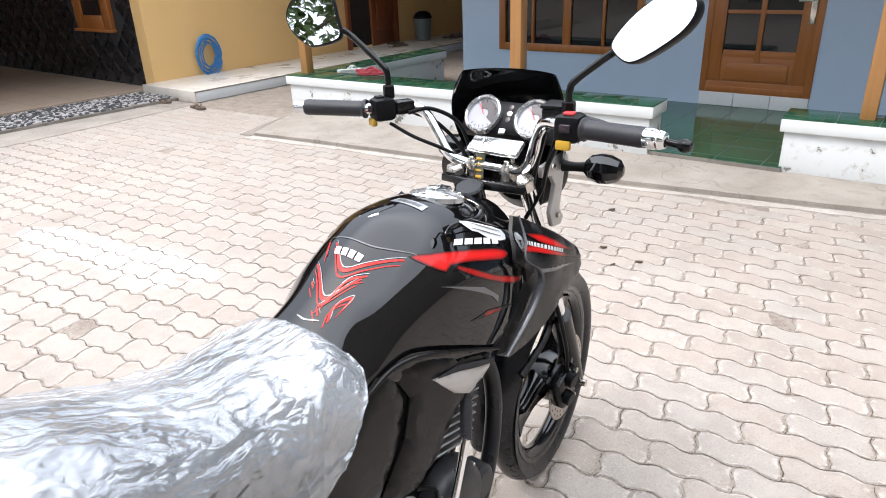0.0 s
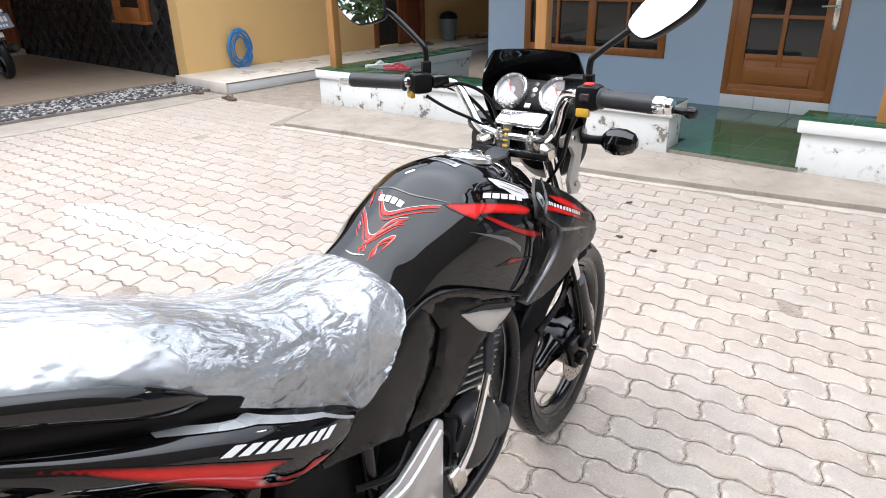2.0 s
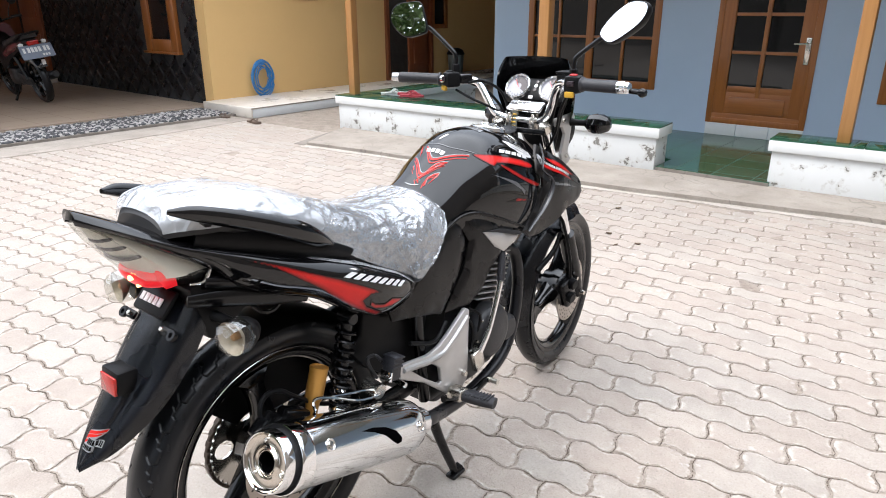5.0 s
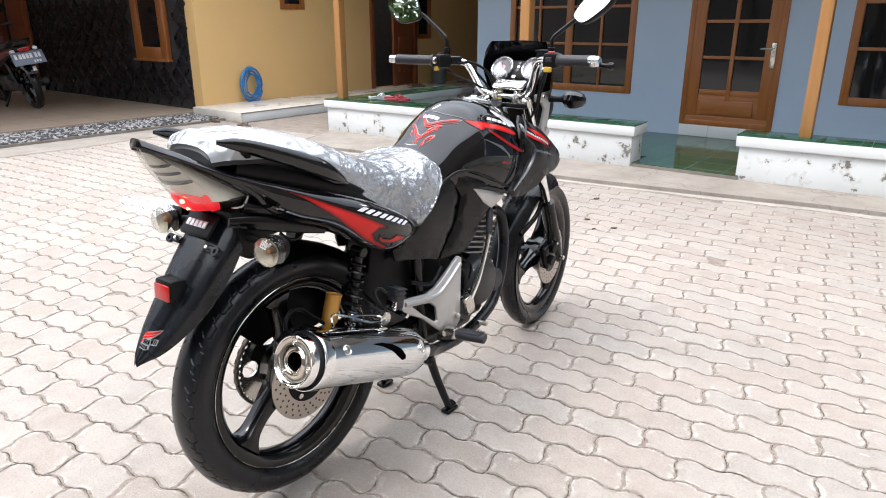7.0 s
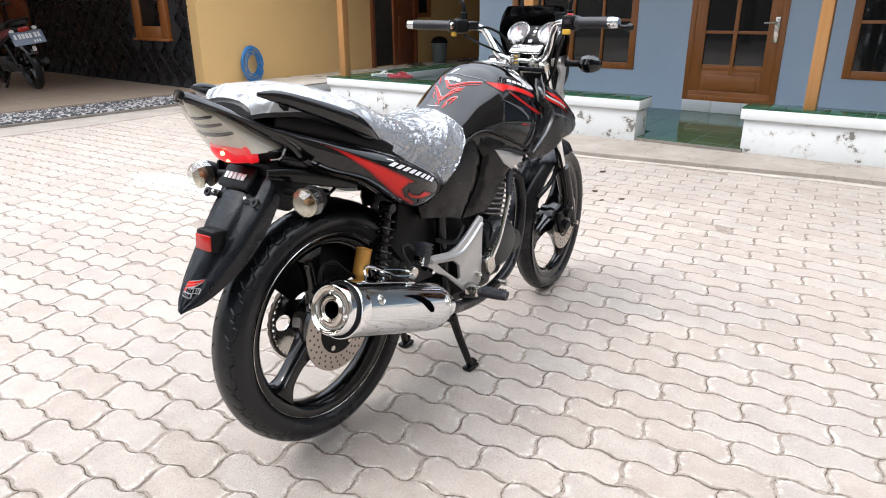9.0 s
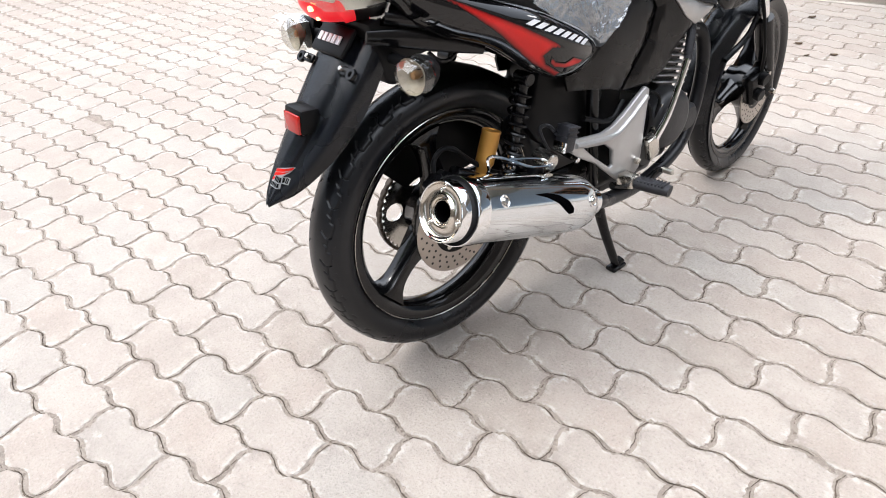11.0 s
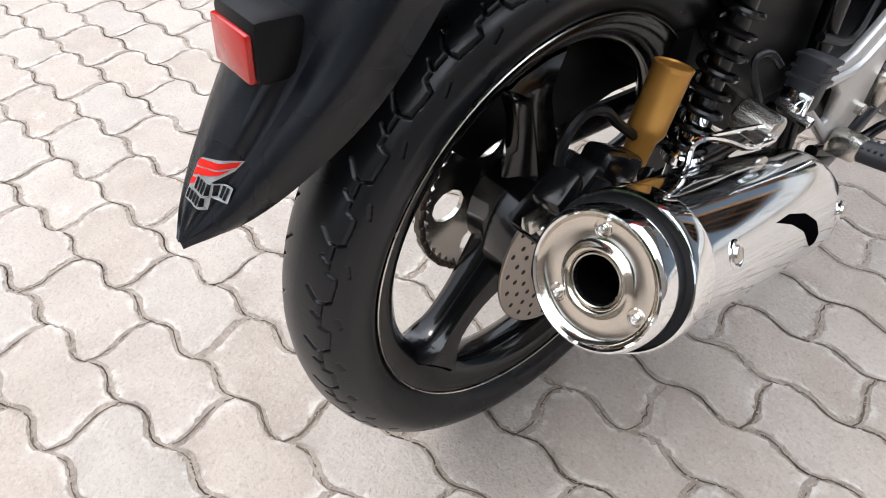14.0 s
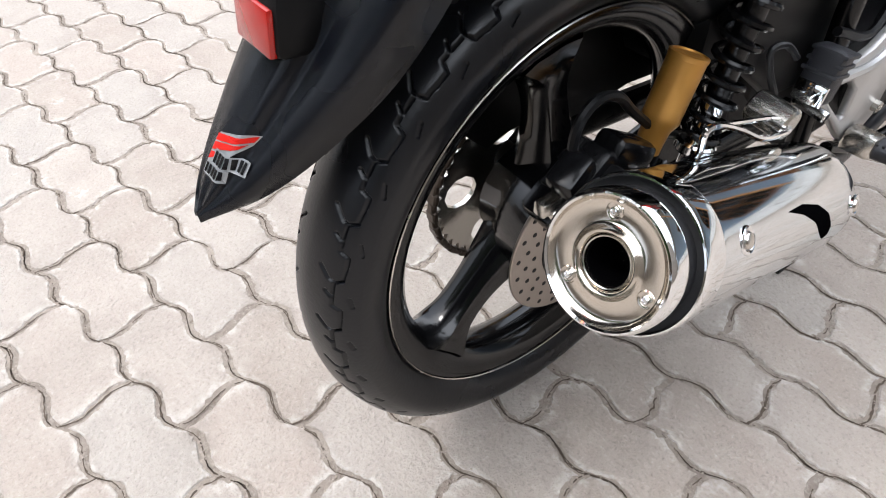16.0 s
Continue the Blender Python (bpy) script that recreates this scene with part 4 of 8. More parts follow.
def lamp_rings(rows_in, shrink=1.0, push=0.0):
    out = []
    for z, rear, w, front in rows_in:
        w = w * shrink
        rear, front = rear + push, front
        half = [(front, w), ((front + rear) / 2, w * 1.0), (rear + 0.028, w * 0.86), (rear + 0.007, w * 0.5), (rear, 0)]
        ring = [(x, y, z) for x, y in half] + [(x, -y, z) for x, y in reversed(half[:-1])]
        out.append(spline(ring, 4))
    return [list(r) for r in zip(*[spline(c, 4) for c in zip(*out)])]


bm = bmesh.new()
grid(bm, lamp_rings(LAMP[:5]))
lamp = bp("tail_lamp", bm, "clear_lens", None, "clear tail lamp lens over a lit red lens", 0.008)
bm = bmesh.new()
vs = grid(bm, lamp_rings([(.856, -.238, .052, -.196), (.853, -.247, .057, -.192), (.842, -.247, .059, -.190), (.826, -.237, .058, -.186), (.817, -.226, .054, -.184), (.815, -.219, .048, -.186)]))
bm.faces.new(vs[-1])
bm.faces.new(vs[0])
bp("red_lens", bm, "tail_glow", lamp, "glowing red brake lens", 0.008)
bm = bmesh.new()
vs = grid(bm, lamp_rings(LAMP[:5], 0.90, 0.010))
bp("reflector_bowl", bm, "lamp_bowl", lamp, "silvered lamp bowl", 0.008)
bm = bmesh.new()
vs = grid(bm, lamp_rings([(.840, -.205, .080, -.118), (.828, -.198, .077, -.120), (.812, -.190, .066, -.125)]))
bm.faces.new(vs[-1])
bm.faces.new(vs[0])
bp("lamp_base", bm, "matte_black", lamp, "black lamp base", 0.008)
for i, (z, rear, w) in enumerate(((0.925, -0.295, 0.034), (0.908, -0.284, 0.042), (0.888, -0.272, 0.050))):
    bp("lamp_rib", tube([(rear + 0.055, -w * 1.0, z), (rear + 0.018, -w * 0.80, z - 0.004), (rear + 0.006, 0, z - 0.006), (rear + 0.018, w * 0.80, z - 0.004)], 0.0035, 6), "dial_dark", lamp, "", 0.008)
# glowing stubs put in for the bright two-lobed reflection on the lens
for z, r, x in ((0.842, 0.0050, -0.2485), (0.824, 0.0032, -0.2365)):
    bp("bulb", rod((-0.220, -0.016, z), (x, -0.018, z), r, 12), "glint_glow", lamp, "", 0.008)
bp("lamp_trim", tube([(-0.176, -0.0835, 0.8235), (-0.152, -0.0865, 0.8225), (-0.137, -0.0875, 0.841)], [0.002, 0.004, 0.003], 8), "chrome", lamp, "chrome corner trim", 0.008)

# ------- rear mudguard with number plate holder, reflector and sticker
GUARD = [(-.165, .806, .076, .050), (-.205, .760, .080, .062), (-.255, .700, .082, .070), (-.305, .632, .074, .068), (-.345, .574, .055, .052), (-.370, .538, .032, .030), (-.382, .519, .005, .0015)]
rows = []
for (x, z, w, back), lean in zip(GUARD, (0, 0, 0, 0.004, 0.010, 0.008, 0.003)):
    half = [(x + back, w, z - back * 0.25), (x + back * 0.55, w * 0.98, z - 0.004), (x + back * 0.36, w * 0.76, z + 0.001), (x + back * 0.30, w * 0.54, z + 0.002), (x + back * 0.12, w * 0.40, z + 0.003), (x + 0.003, w * 0.20, z + 0.002), (x, 0, z)]
    rows.append(spline([(a, b + lean, c) for a, b, c in half] + [(a, lean - b, c) for a, b, c in reversed(half[:-1])], 4))
fine = [list(r) for r in zip(*[spline(c, 5) for c in zip(*rows)])]
bm = bmesh.new()
grid(bm, fine)
ret = bmesh.ops.solidify(bm, geom=bm.faces[:], thickness=0.004)
GUARD_TREE = BVHTree.FromBMesh(bm)
guard = bp("rear_mudguard", bm, "fender_black", None, "black plastic rear mudguard")
hold = bp("plate_holder", box((0.012, 0.10, 0.056), (-0.196, 0, 0.777), 0.006, (0, 42, 0)), "matte_black", guard, "black number plate holder")
for i in range(5):
    bp("badge_bar", box((0.003, 0.011, 0.016), (-0.2035, 0.028 - i * 0.014, 0.782), 0.001, (0, 42, 0)), "white", hold)
for s in (-1, 1):
    tab = bp("bracket", box((0.007, 0.034, 0.017), (-0.212, s * 0.062 + 0.010, 0.735), 0.003, (0, 40, 0)), "frame_black", guard, "black plate bracket with an eyelet")
    at = Vector((-0.214, s * 0.082 + 0.010, 0.734))
    bp("eyelet", lathe([(0.0052, -0.004), (0.0105, -0.004), (0.0115, 0.0), (0.0105, 0.004), (0.0052, 0.004)], axis(at, at + Vector((-0.77, 0, 0.64))), 18, closed=True), "frame_black", tab)
    bp("bracket_bolt", rod((-0.212, s * 0.056 + 0.010, 0.736), (-0.220, s * 0.056 + 0.010, 0.743), 0.0045, 8), "dull_chrome", tab)
bp("reflector_housing", box((0.040, 0.060, 0.046), (-0.285, -0.006, 0.660), 0.007, (0, 6, 0)), "matte_black", guard)
bp("red_reflector", box((0.007, 0.050, 0.034), (-0.3055, -0.006, 0.658), 0.002, (0, 6, 0)), "reflector", guard, "red rear reflector")


def rear_decal(name, pts, mat_name, parent, lift=0.0012):
    """A sticker pressed on the mudguard from behind: outline in y and z."""
    pts = [(SY + (y - SY) * 0.76, 0.575 + (z - 0.575) * 0.92 - 0.0065) for y, z in pts]
    vs, fs, _ = fill(pts, 0.004)
    bm, made = bmesh.new(), []
    for v in vs:
        hit = GUARD_TREE.ray_cast(Vector((-1.0, v.x, v.y)), Vector((1, 0, 0)))
        made.append(bm.verts.new(hit[0] + Vector((-lift, 0, lift * 0.4))) if hit[0] is not None else None)
    for f in fs:
        if all(made[i] for i in f):
            bm.faces.new([made[i] for i in f])
    return bp(name, bm, mat_name, parent)


SY = 0.010
rear_decal("wing_sticker", [(SY + 0.003, 0.5800), (SY - 0.001, 0.5850), (SY - 0.030, 0.5905), (SY - 0.044, 0.5905), (SY - 0.038, 0.5820), (SY - 0.024, 0.5720), (SY - 0.002, 0.5620), (SY + 0.004, 0.5610)], "silver_decal", guard, 0.0010)
for k, (a0, a1, b1, b0) in enumerate((((0.0000, 0.5840), (-0.042, 0.5896), (-0.039, 0.5848), (0.0010, 0.5785)), ((0.0012, 0.5772), (-0.036, 0.5828), (-0.030, 0.5790), (0.0018, 0.5712)), ((0.0020, 0.5698), (-0.014, 0.5725), (-0.010, 0.5690), (0.0026, 0.5640)))):
    rear_decal("wing_stripe", [(SY + y, z) for y, z in (a0, a1, b1, b0)], "red", guard, 0.0016)
for n, y0, z0, tall in ((7, -0.007, 0.5735, 0.0098), (5, 0.000, 0.5632, 0.0080)):
    wide = n * 0.0052 + 0.002
    rear_decal("sticker_strip", [(SY + y0 + 0.001, z0 + 0.0008), (SY + y0 - wide, z0 - 0.0022), (SY + y0 - wide, z0 - tall - 0.0038), (SY + y0 + 0.001, z0 - tall - 0.0008)], "silver_decal", guard, 0.0020)
    for i in range(n):
        y, z = SY + y0 - 0.0010 - i * 0.0052, z0 - 0.0004 - i * 0.00042
        rear_decal("sticker_bar", [(y, z), (y - 0.0036, z - 0.0003), (y - 0.0037, z - tall + 0.0008), (y - 0.0001, z - tall + 0.0011)], "frame_black", guard, 0.0026)

# inner mudguard over the rear tyre
rows = []
for a in [radians(d) for d in range(8, 100, 7)]:
    r = 0.3275 + 0.006 * math.cos(a)
    c = Vector((math.cos(a) * r, 0, 0.349 + math.sin(a) * r))
    rows.append([c + Vector((-math.cos(a) * 0.02 * (abs(y) / 0.075) ** 3, y, -math.sin(a) * 0.02 * (abs(y) / 0.075) ** 3)) for y in [-0.075 + 0.015 * i for i in range(11)]])
bm = bmesh.new()
grid(bm, rows)
bmesh.ops.solidify(bm, geom=bm.faces[:], thickness=0.003)
bp("inner_mudguard", bm, "matte_black", None, "black inner mudguard")
tray = bp("tail_undertray", plate([(-0.178, 0.812), (-0.06, 0.838), (0.07, 0.800), (0.07, 0.752), (-0.01, 0.742), (-0.07, 0.736), (-0.095, 0.716), (-0.125, 0.694), (-0.148, 0.702), (-0.160, 0.748)], -0.084, 0.084, 0.008), "matte_black", None, "black plastic tray under the tail")
for s in (-1, 1):
    bp("tray_flange", tube([(-0.185, s * 0.086, 0.792), (-0.11, s * 0.096, 0.776), (-0.03, s * 0.104, 0.752), (0.06, s * 0.110, 0.722)], [0.006, 0.009, 0.009, 0.005], 8, flat_by=(0.6, 1.8)), "frame_black", tray)
bp("tray_harness", tube([(-0.055, -0.086, 0.738), (-0.040, -0.094, 0.722), (-0.015, -0.094, 0.716), (0.012, -0.090, 0.728), (0.030, -0.086, 0.745)], 0.0042, 7), "frame_black", tray, "hanging black wire")


def indicator(at, out, tip, lens, label):
    """A turn signal: stalk, black body, faceted clear lens over a dull bowl and bulb. out is +1 to the left; tip +1 faces ahead, -1 back."""
    x, y, z = at
    way = axis((x, y, z), (x + tip * 1.0, y + out * 0.15, z))
    ob = bp("turn_signal", lathe([(0.0, -0.042), (0.014, -0.040), (0.024, -0.028), (0.031, -0.012), (0.0315, -0.008), (0.0, -0.008)], way, 20), "matte_black", None, label, 0)
    shell = lathe([(0.0320, -0.010), (0.0345, -0.004), (0.0345, 0.010), (0.030, 0.026), (0.018, 0.036), (0, 0.038)], None, 8)
    bmesh.ops.transform(shell, matrix=way, verts=shell.verts)
    part("lens", shell, lens, ob, "clear faceted lens", 20)
    part("bulb", lathe([(0, 0.016), (0.006, 0.013), (0.008, 0.004), (0.006, -0.006)], way, 12), "amber", ob)
    part("bowl", lathe([(0.008, -0.004), (0.018, 0.002), (0.027, 0.012), (0.0315, 0.018)], way, 20), "lens_bowl", ob)
    part("stalk", tube([(x - tip * 0.020, y - out * 0.02, z), (x - tip * 0.020, y - out * 0.05, z + 0.002), (x - tip * 0.010, y - out * 0.10, z + 0.008)], [0.013, 0.010, 0.012], 10), "matte_black", ob)
    return ob


indicator((-0.147, -0.157, 0.740), -1, -1, "clear_lens", "clear rear turn signal on a black stalk")
indicator((-0.172, 0.172, 0.757), 1, -1, "clear_lens", "clear rear turn signal on a black stalk")

# ------- shock absorbers
for s in (-1, 1):
    y = s * 0.118 + 0.008
    top, low = Vector((0.154, y, 0.645)), Vector((0.098, y, 0.372))
    d = (low - top).normalized()
    sh = bp("shock_absorber", rod(top + d * 0.01, top + d * 0.16, 0.0125, 16), "frame_black", None, "black coil-spring rear shock absorber", 0)
    path = []
    for i in range(9 * 14 + 1):
        a = 2 * math.pi * i / 14
        side_v = d.cross(Vector((0, 1, 0))).normalized()
        path.append(top + d * (0.018 + 0.185 * i / (9 * 14)) + 0.0205 * (math.cos(a) * side_v + math.sin(a) * Vector((0, 1, 0))))
    bp("spring", tube(path, 0.0038, 7, 1, smooth_path=False), "frame_black", sh, "", 0)
    bp("damper_rod", rod(top + d * 0.15, low, 0.0125, 14), "chrome", sh, "", 0)
    bp("lower_cup", rod(top + d * 0.203, top + d * 0.218, 0.0225, 18), "chrome", sh, "", 0)
    bp("top_eye", rod(top - Vector((0, 0.02, 0)), top + Vector((0, 0.02, 0)), 0.014, 16), "frame_black", sh, "", 0)
    bp("lower_eye", rod(low - Vector((0, 0.016, 0)), low + Vector((0, 0.016, 0)), 0.017, 16), "frame_black", sh, "", 0)
    c0, c1 = Vector((0.061, s * 0.098 + 0.008, 0.484)), Vector((0.0825, s * 0.098 + 0.008, 0.548))
    can = bp("gas_canister", rod(c0, c1, 0.0200, 28, 0.002), "gold", sh, "gold shock absorber canister", 0)
    n = (c1 - c0).normalized()
    bp("canister_foot", lathe([(0.0203, 0.006), (0.0203, 0.0), (0.0155, -0.010), (0.0145, -0.026), (0.0145, -0.036), (0, -0.036)], axis(c0, c1), 20), "gold", can, "", 0)
    bp("canister_rim", lathe([(0.0204, -0.004), (0.0208, -0.002), (0.0208, 0.001), (0.0185, 0.002), (0.017, -0.001), (0, -0.001)], axis(c1, c1 + n), 28), "gold", can, "", 0)

# ------- exhaust
E0, E1 = Vector((-0.156, -0.204, 0.5005)), Vector((0.292, -0.1865, 0.336))
ax = axis(E0, E1)
L = (E1 - E0).length
muff = bp("muffler", lathe([(0.0, 0.060), (0.0500, 0.040), (0.0545, 0.006), (0.0542, 0.0006), (0.0528, 0.0008), (0.0515, 0.0030), (0.0492, 0.0062), (0.0455, 0.0074), (0.040, 0.0076), (0.0330, 0.0074), (0.0302, 0.0062), (0.0282, 0.0030), (0.0264, 0.0012), (0.0246, 0.0018), (0.0230, 0.0044), (0.0224, 0.012), (0.0224, 0.07)], ax, 72), "cap_steel", None, "polished steel muffler", 0)
bp("end_band", lathe([(0.0530, 0.0005), (0.0546, -0.0012), (0.0562, -0.0006), (0.0576, 0.0020), (0.0586, 0.0065), (0.0590, 0.0200), (0.0575, 0.0215), (0.0540, 0.0215)], ax, 72), "chrome", muff, "", 0)
# dark ring: the shade in the gap put in as colour
bp("gap_ring", lathe([(0.0548, 0.019), (0.0552, 0.022), (0.0552, 0.040), (0.0650, 0.0385)], ax, 64), "dark", muff, "", 0)
bp("shell_band", lathe([(0.0630, 0.0400), (0.0635, 0.0330), (0.0650, 0.0312), (0.0664, 0.0316), (0.0672, 0.0340), (0.0674, 0.0400), (0.0676, 0.0600), (0.0668, 0.0640), (0.0655, 0.0650)], ax, 72), "chrome", muff, "broad chrome band", 0)
bp("chrome_shell", lathe([(0.0640, 0.0630), (0.0656, 0.0642), (0.0660, 0.070), (0.0662, 0.25), (0.0660, L - 0.10), (0.0640, L - 0.070), (0.058, L - 0.048), (0.046, L - 0.034), (0.030, L - 0.026)], ax, 72), "shell_chrome", muff, "mirror-bright chrome shell", 0)
# near-black colour stands for the shade inside the outlet
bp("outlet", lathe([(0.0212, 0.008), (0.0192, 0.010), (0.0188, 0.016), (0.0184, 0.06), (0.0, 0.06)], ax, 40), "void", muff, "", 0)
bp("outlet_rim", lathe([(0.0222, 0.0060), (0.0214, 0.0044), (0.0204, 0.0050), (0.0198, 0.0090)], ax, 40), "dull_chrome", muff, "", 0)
for a in (72, 192, 312):
    p = ax @ Vector((0.0405 * math.cos(radians(a)), 0.0405 * math.sin(radians(a)), 0.0090))
    q = ax @ Vector((0.0405 * math.cos(radians(a)), 0.0405 * math.sin(radians(a)), 0.0030))
    sc = bp("end_screw", lathe([(0.0036, 0.0), (0.0035, 0.0030), (0.0028, 0.0040), (0.0020, 0.0042), (0.0016, 0.0032), (0, 0.0032)], axis(p, q), 16), "chrome", muff, "", 0)
    bp("dimple", lathe([(0.0082, 0.0010), (0.0070, 0.0022), (0.0054, 0.0020), (0.0042, 0.0010)], axis(p, q), 24), "cap_steel", sc, "", 0)


def on_shell(u, angle, r=0.0662):
    return ax @ Vector((r * math.cos(radians(angle)), r * math.sin(radians(angle)), u))


SHELL_OUT = None
best = max(range(0, 360, 2), key=lambda a: -on_shell(0.2, a).y)
SHELL_OUT = float(best)
up_sign = 1.0 if on_shell(0.2, SHELL_OUT + 20).z > on_shell(0.2, SHELL_OUT - 20).z else -1.0
for u, da in ((0.106, 32.0), (0.398, 22.0)):
    p, q = on_shell(u, SHELL_OUT + up_sign * da, 0.0600), on_shell(u, SHELL_OUT + up_sign * da, 0.0662)
    b = bp("shell_bolt", lathe([(0.0078, 0.0030), (0.0076, 0.0075), (0.0062, 0.0092), (0.0030, 0.0098), (0, 0.0099)], axis(p, q), 24), "dull_chrome", muff, "", 0)
    bp("bolt_cup", lathe([(0.0125, 0.0052), (0.0122, 0.0070), (0.0108, 0.0078), (0.0094, 0.0074), (0.0080, 0.0056)], axis(p, q), 28), "chrome", b, "", 0)
# the slot pressed in the shell: a near-black sheet painted as its shade
slot = [(0.200, 40), (0.236, 42), (0.276, 37), (0.308, 26), (0.326, 11), (0.326, 3), (0.312, 1), (0.294, 9), (0.272, 22), (0.238, 33)]
rows = []
vs, fs, _ = fill([(u * 1.0, a / 870.0) for u, a in slot], 0.008)
bm = bmesh.new()
made = [bm.verts.new(on_shell(v.x, SHELL_OUT + up_sign * v.y * 870.0, 0.0666)) for v in vs]
for f in fs:
    bm.faces.new([made[i] for i in f])
bp("shell_slot", bm, "void", muff, "near-black sheet for the shade in the shell's slot", 0)
bp("exhaust_pipe", tube([(0.885, -0.040, 0.590), (0.925, -0.052, 0.555), (0.935, -0.062, 0.47), (0.905, -0.074, 0.37), (0.84, -0.088, 0.285), (0.75, -0.100, 0.248), (0.60, -0.115, 0.235), (0.45, -0.135, 0.26), (0.36, -0.166, 0.300), (0.285, -0.187, 0.338)], 0.0185, 14), "engine_pipe", None, "dark exhaust pipe", 0)
bp("muffler_clamp", lathe([(0.0335, L - 0.030), (0.0335, L + 0.010), (0.030, L + 0.012)], ax, 32), "chrome", muff, "", 0)
# wire guard over the muffler
bp("foot_guard", merge(tube([(0.000, -0.160, 0.500), (-0.008, -0.176, 0.520), (-0.012, -0.178, 0.545), (0.004, -0.180, 0.546), (0.052, -0.178, 0.520), (0.110, -0.176, 0.485), (0.175, -0.172, 0.464), (0.190, -0.160, 0.462)], 0.0031, 8), tube([(0.020, -0.170, 0.535), (0.058, -0.162, 0.516), (0.137, -0.160, 0.489), (0.187, -0.155, 0.466)], 0.0031, 8)), "chrome", muff, "bent chrome wire guard", 0)

# ------- frame, engine, side panels
fr = bp("frame", tube([(0.30, -0.08, 0.72), (0.50, -0.085, 0.73), (0.80, -0.07, 0.78), (0.98, -0.03, 0.83)], 0.018, 10), "frame_black", None, "black tubular steel frame", 0)
bp("frame_tube", tube([(0.30, 0.12, 0.73), (0.50, 0.13, 0.74), (0.80, 0.11, 0.78), (0.98, 0.06, 0.83)], 0.018, 10), "frame_black", fr, "", 0)
bp("down_tube", tube([(0.99, CY, 0.80), (0.93, CY, 0.60), (0.84, CY, 0.30), (0.74, CY, 0.235)], 0.020, 12), "frame_black", fr, "", 0)
bp("rear_tube", tube([(0.42, -0.10, 0.30), (0.40, -0.10, 0.50), (0.36, -0.10, 0.68), (0.10, -0.105, 0.75), (-0.15, -0.07, 0.82)], 0.015, 10), "frame_black", fr, "", 0)
bp("rear_tube", tube([(0.42, 0.115, 0.30), (0.40, 0.115, 0.50), (0.36, 0.115, 0.68), (0.10, 0.12, 0.75), (-0.15, 0.085, 0.82)], 0.015, 10), "frame_black", fr, "", 0)
bp("head_stock", rod((1.005, CY, 0.80), (0.965, CY, 0.93), 0.030, 20), "frame_black", fr, "", 0)
bp("air_box", box((0.17, 0.17, 0.20), (0.405, CY, 0.585), 0.025), "matte_black", None, "black air box")
# dark block added to fill the shaded gap behind the bracket
bp("dark_filler_block", box((0.13, 0.15, 0.17), (0.50, CY, 0.455), 0.012), "matte_black", fr, "", 0)
bp("battery_cover", box((0.17, 0.17, 0.085), (0.255, CY, 0.505), 0.02), "matte_black")

# dark plates added where only shade shows beside the wheel
for s in (-1, 1):
    bp("frame_plate", plate([(0.290 + s * 0.050, 0.665), (0.420, 0.665), (0.460, 0.520), (0.420, 0.395), (0.330, 0.400), (0.235, 0.470), (0.175, 0.545), (0.270 + s * 0.050, 0.560)], min(s * 0.066, s * 0.094), max(s * 0.066, s * 0.094), 0.006), "matte_black", fr, "", CY)
eng = bp("engine", box((0.34, 0.20, 0.17), (0.62, CY, 0.335), 0.03), "engine", None, "dark grey single-cylinder engine", 0)
bp("sump", box((0.24, 0.15, 0.06), (0.63, CY, 0.245), 0.02), "engine", eng, "", 0)
tilt = pose(0.735, CY, 0.43, 0, 14, 0)
for i in range(10):
    b = box((0.150 - 0.002 * abs(i - 5), 0.200, 0.0055), (0, 0, 0), 0.002, segs=1)
    f = part("cooling_fin", b, "fin_edge", eng)
    f.matrix_basis = tilt @ pose(0, 0, 0.045 + i * 0.0175)
part("cylinder", box((0.115, 0.15, 0.23), (0, 0, 0), 0.02), "engine", eng).matrix_basis = tilt @ pose(0, 0, 0.115)
part("cylinder_head", box((0.15, 0.16, 0.075), (0, 0, 0), 0.02), "engine", eng).matrix_basis = tilt @ pose(0, 0, 0.255)
cover = bp("clutch_cover", lathe([(0, 0.034), (0.055, 0.033), (0.072, 0.026), (0.082, 0.010), (0.085, -0.02)], axis((0.70, -0.108, 0.395), (0.70, -1.0, 0.395)), 40), "engine", eng, "round engine side cover", 0)
bp("oil_cover", lathe([(0, 0.030), (0.03, 0.029), (0.040, 0.020), (0.043, -0.02)], axis((0.785, -0.105, 0.375), (0.785, -1.0, 0.375)), 28), "engine", eng, "", 0)
bp("crank_cover", lathe([(0, 0.030), (0.035, 0.028), (0.045, 0.018), (0.05, -0.02)], axis((0.60, -0.105, 0.335), (0.60, -1.0, 0.335)), 28), "engine", eng, "", 0)
for i in range(8):
    a = 2 * math.pi * i / 8
    bp("cover_bolt", rod((0.70 + 0.076 * math.cos(a), -0.118, 0.395 + 0.076 * math.sin(a)), (0.70 + 0.076 * math.cos(a), -0.130, 0.395 + 0.076 * math.sin(a)), 0.005, 6), "dull_chrome", eng, "", 0)
kick = bp("kick_lever", tube([(0.612, -0.142, 0.375), (0.640, -0.152, 0.43), (0.672, -0.152, 0.50), (0.698, -0.150, 0.562)], [0.011, 0.0085, 0.008, 0.0085], 12), "chrome", None, "chrome kick-start lever", 0)
bp("kick_boss", box((0.045, 0.03, 0.065), (0.606, -0.135, 0.352), 0.008, (0, -15, 0)), "dull_chrome", kick, "", 0)
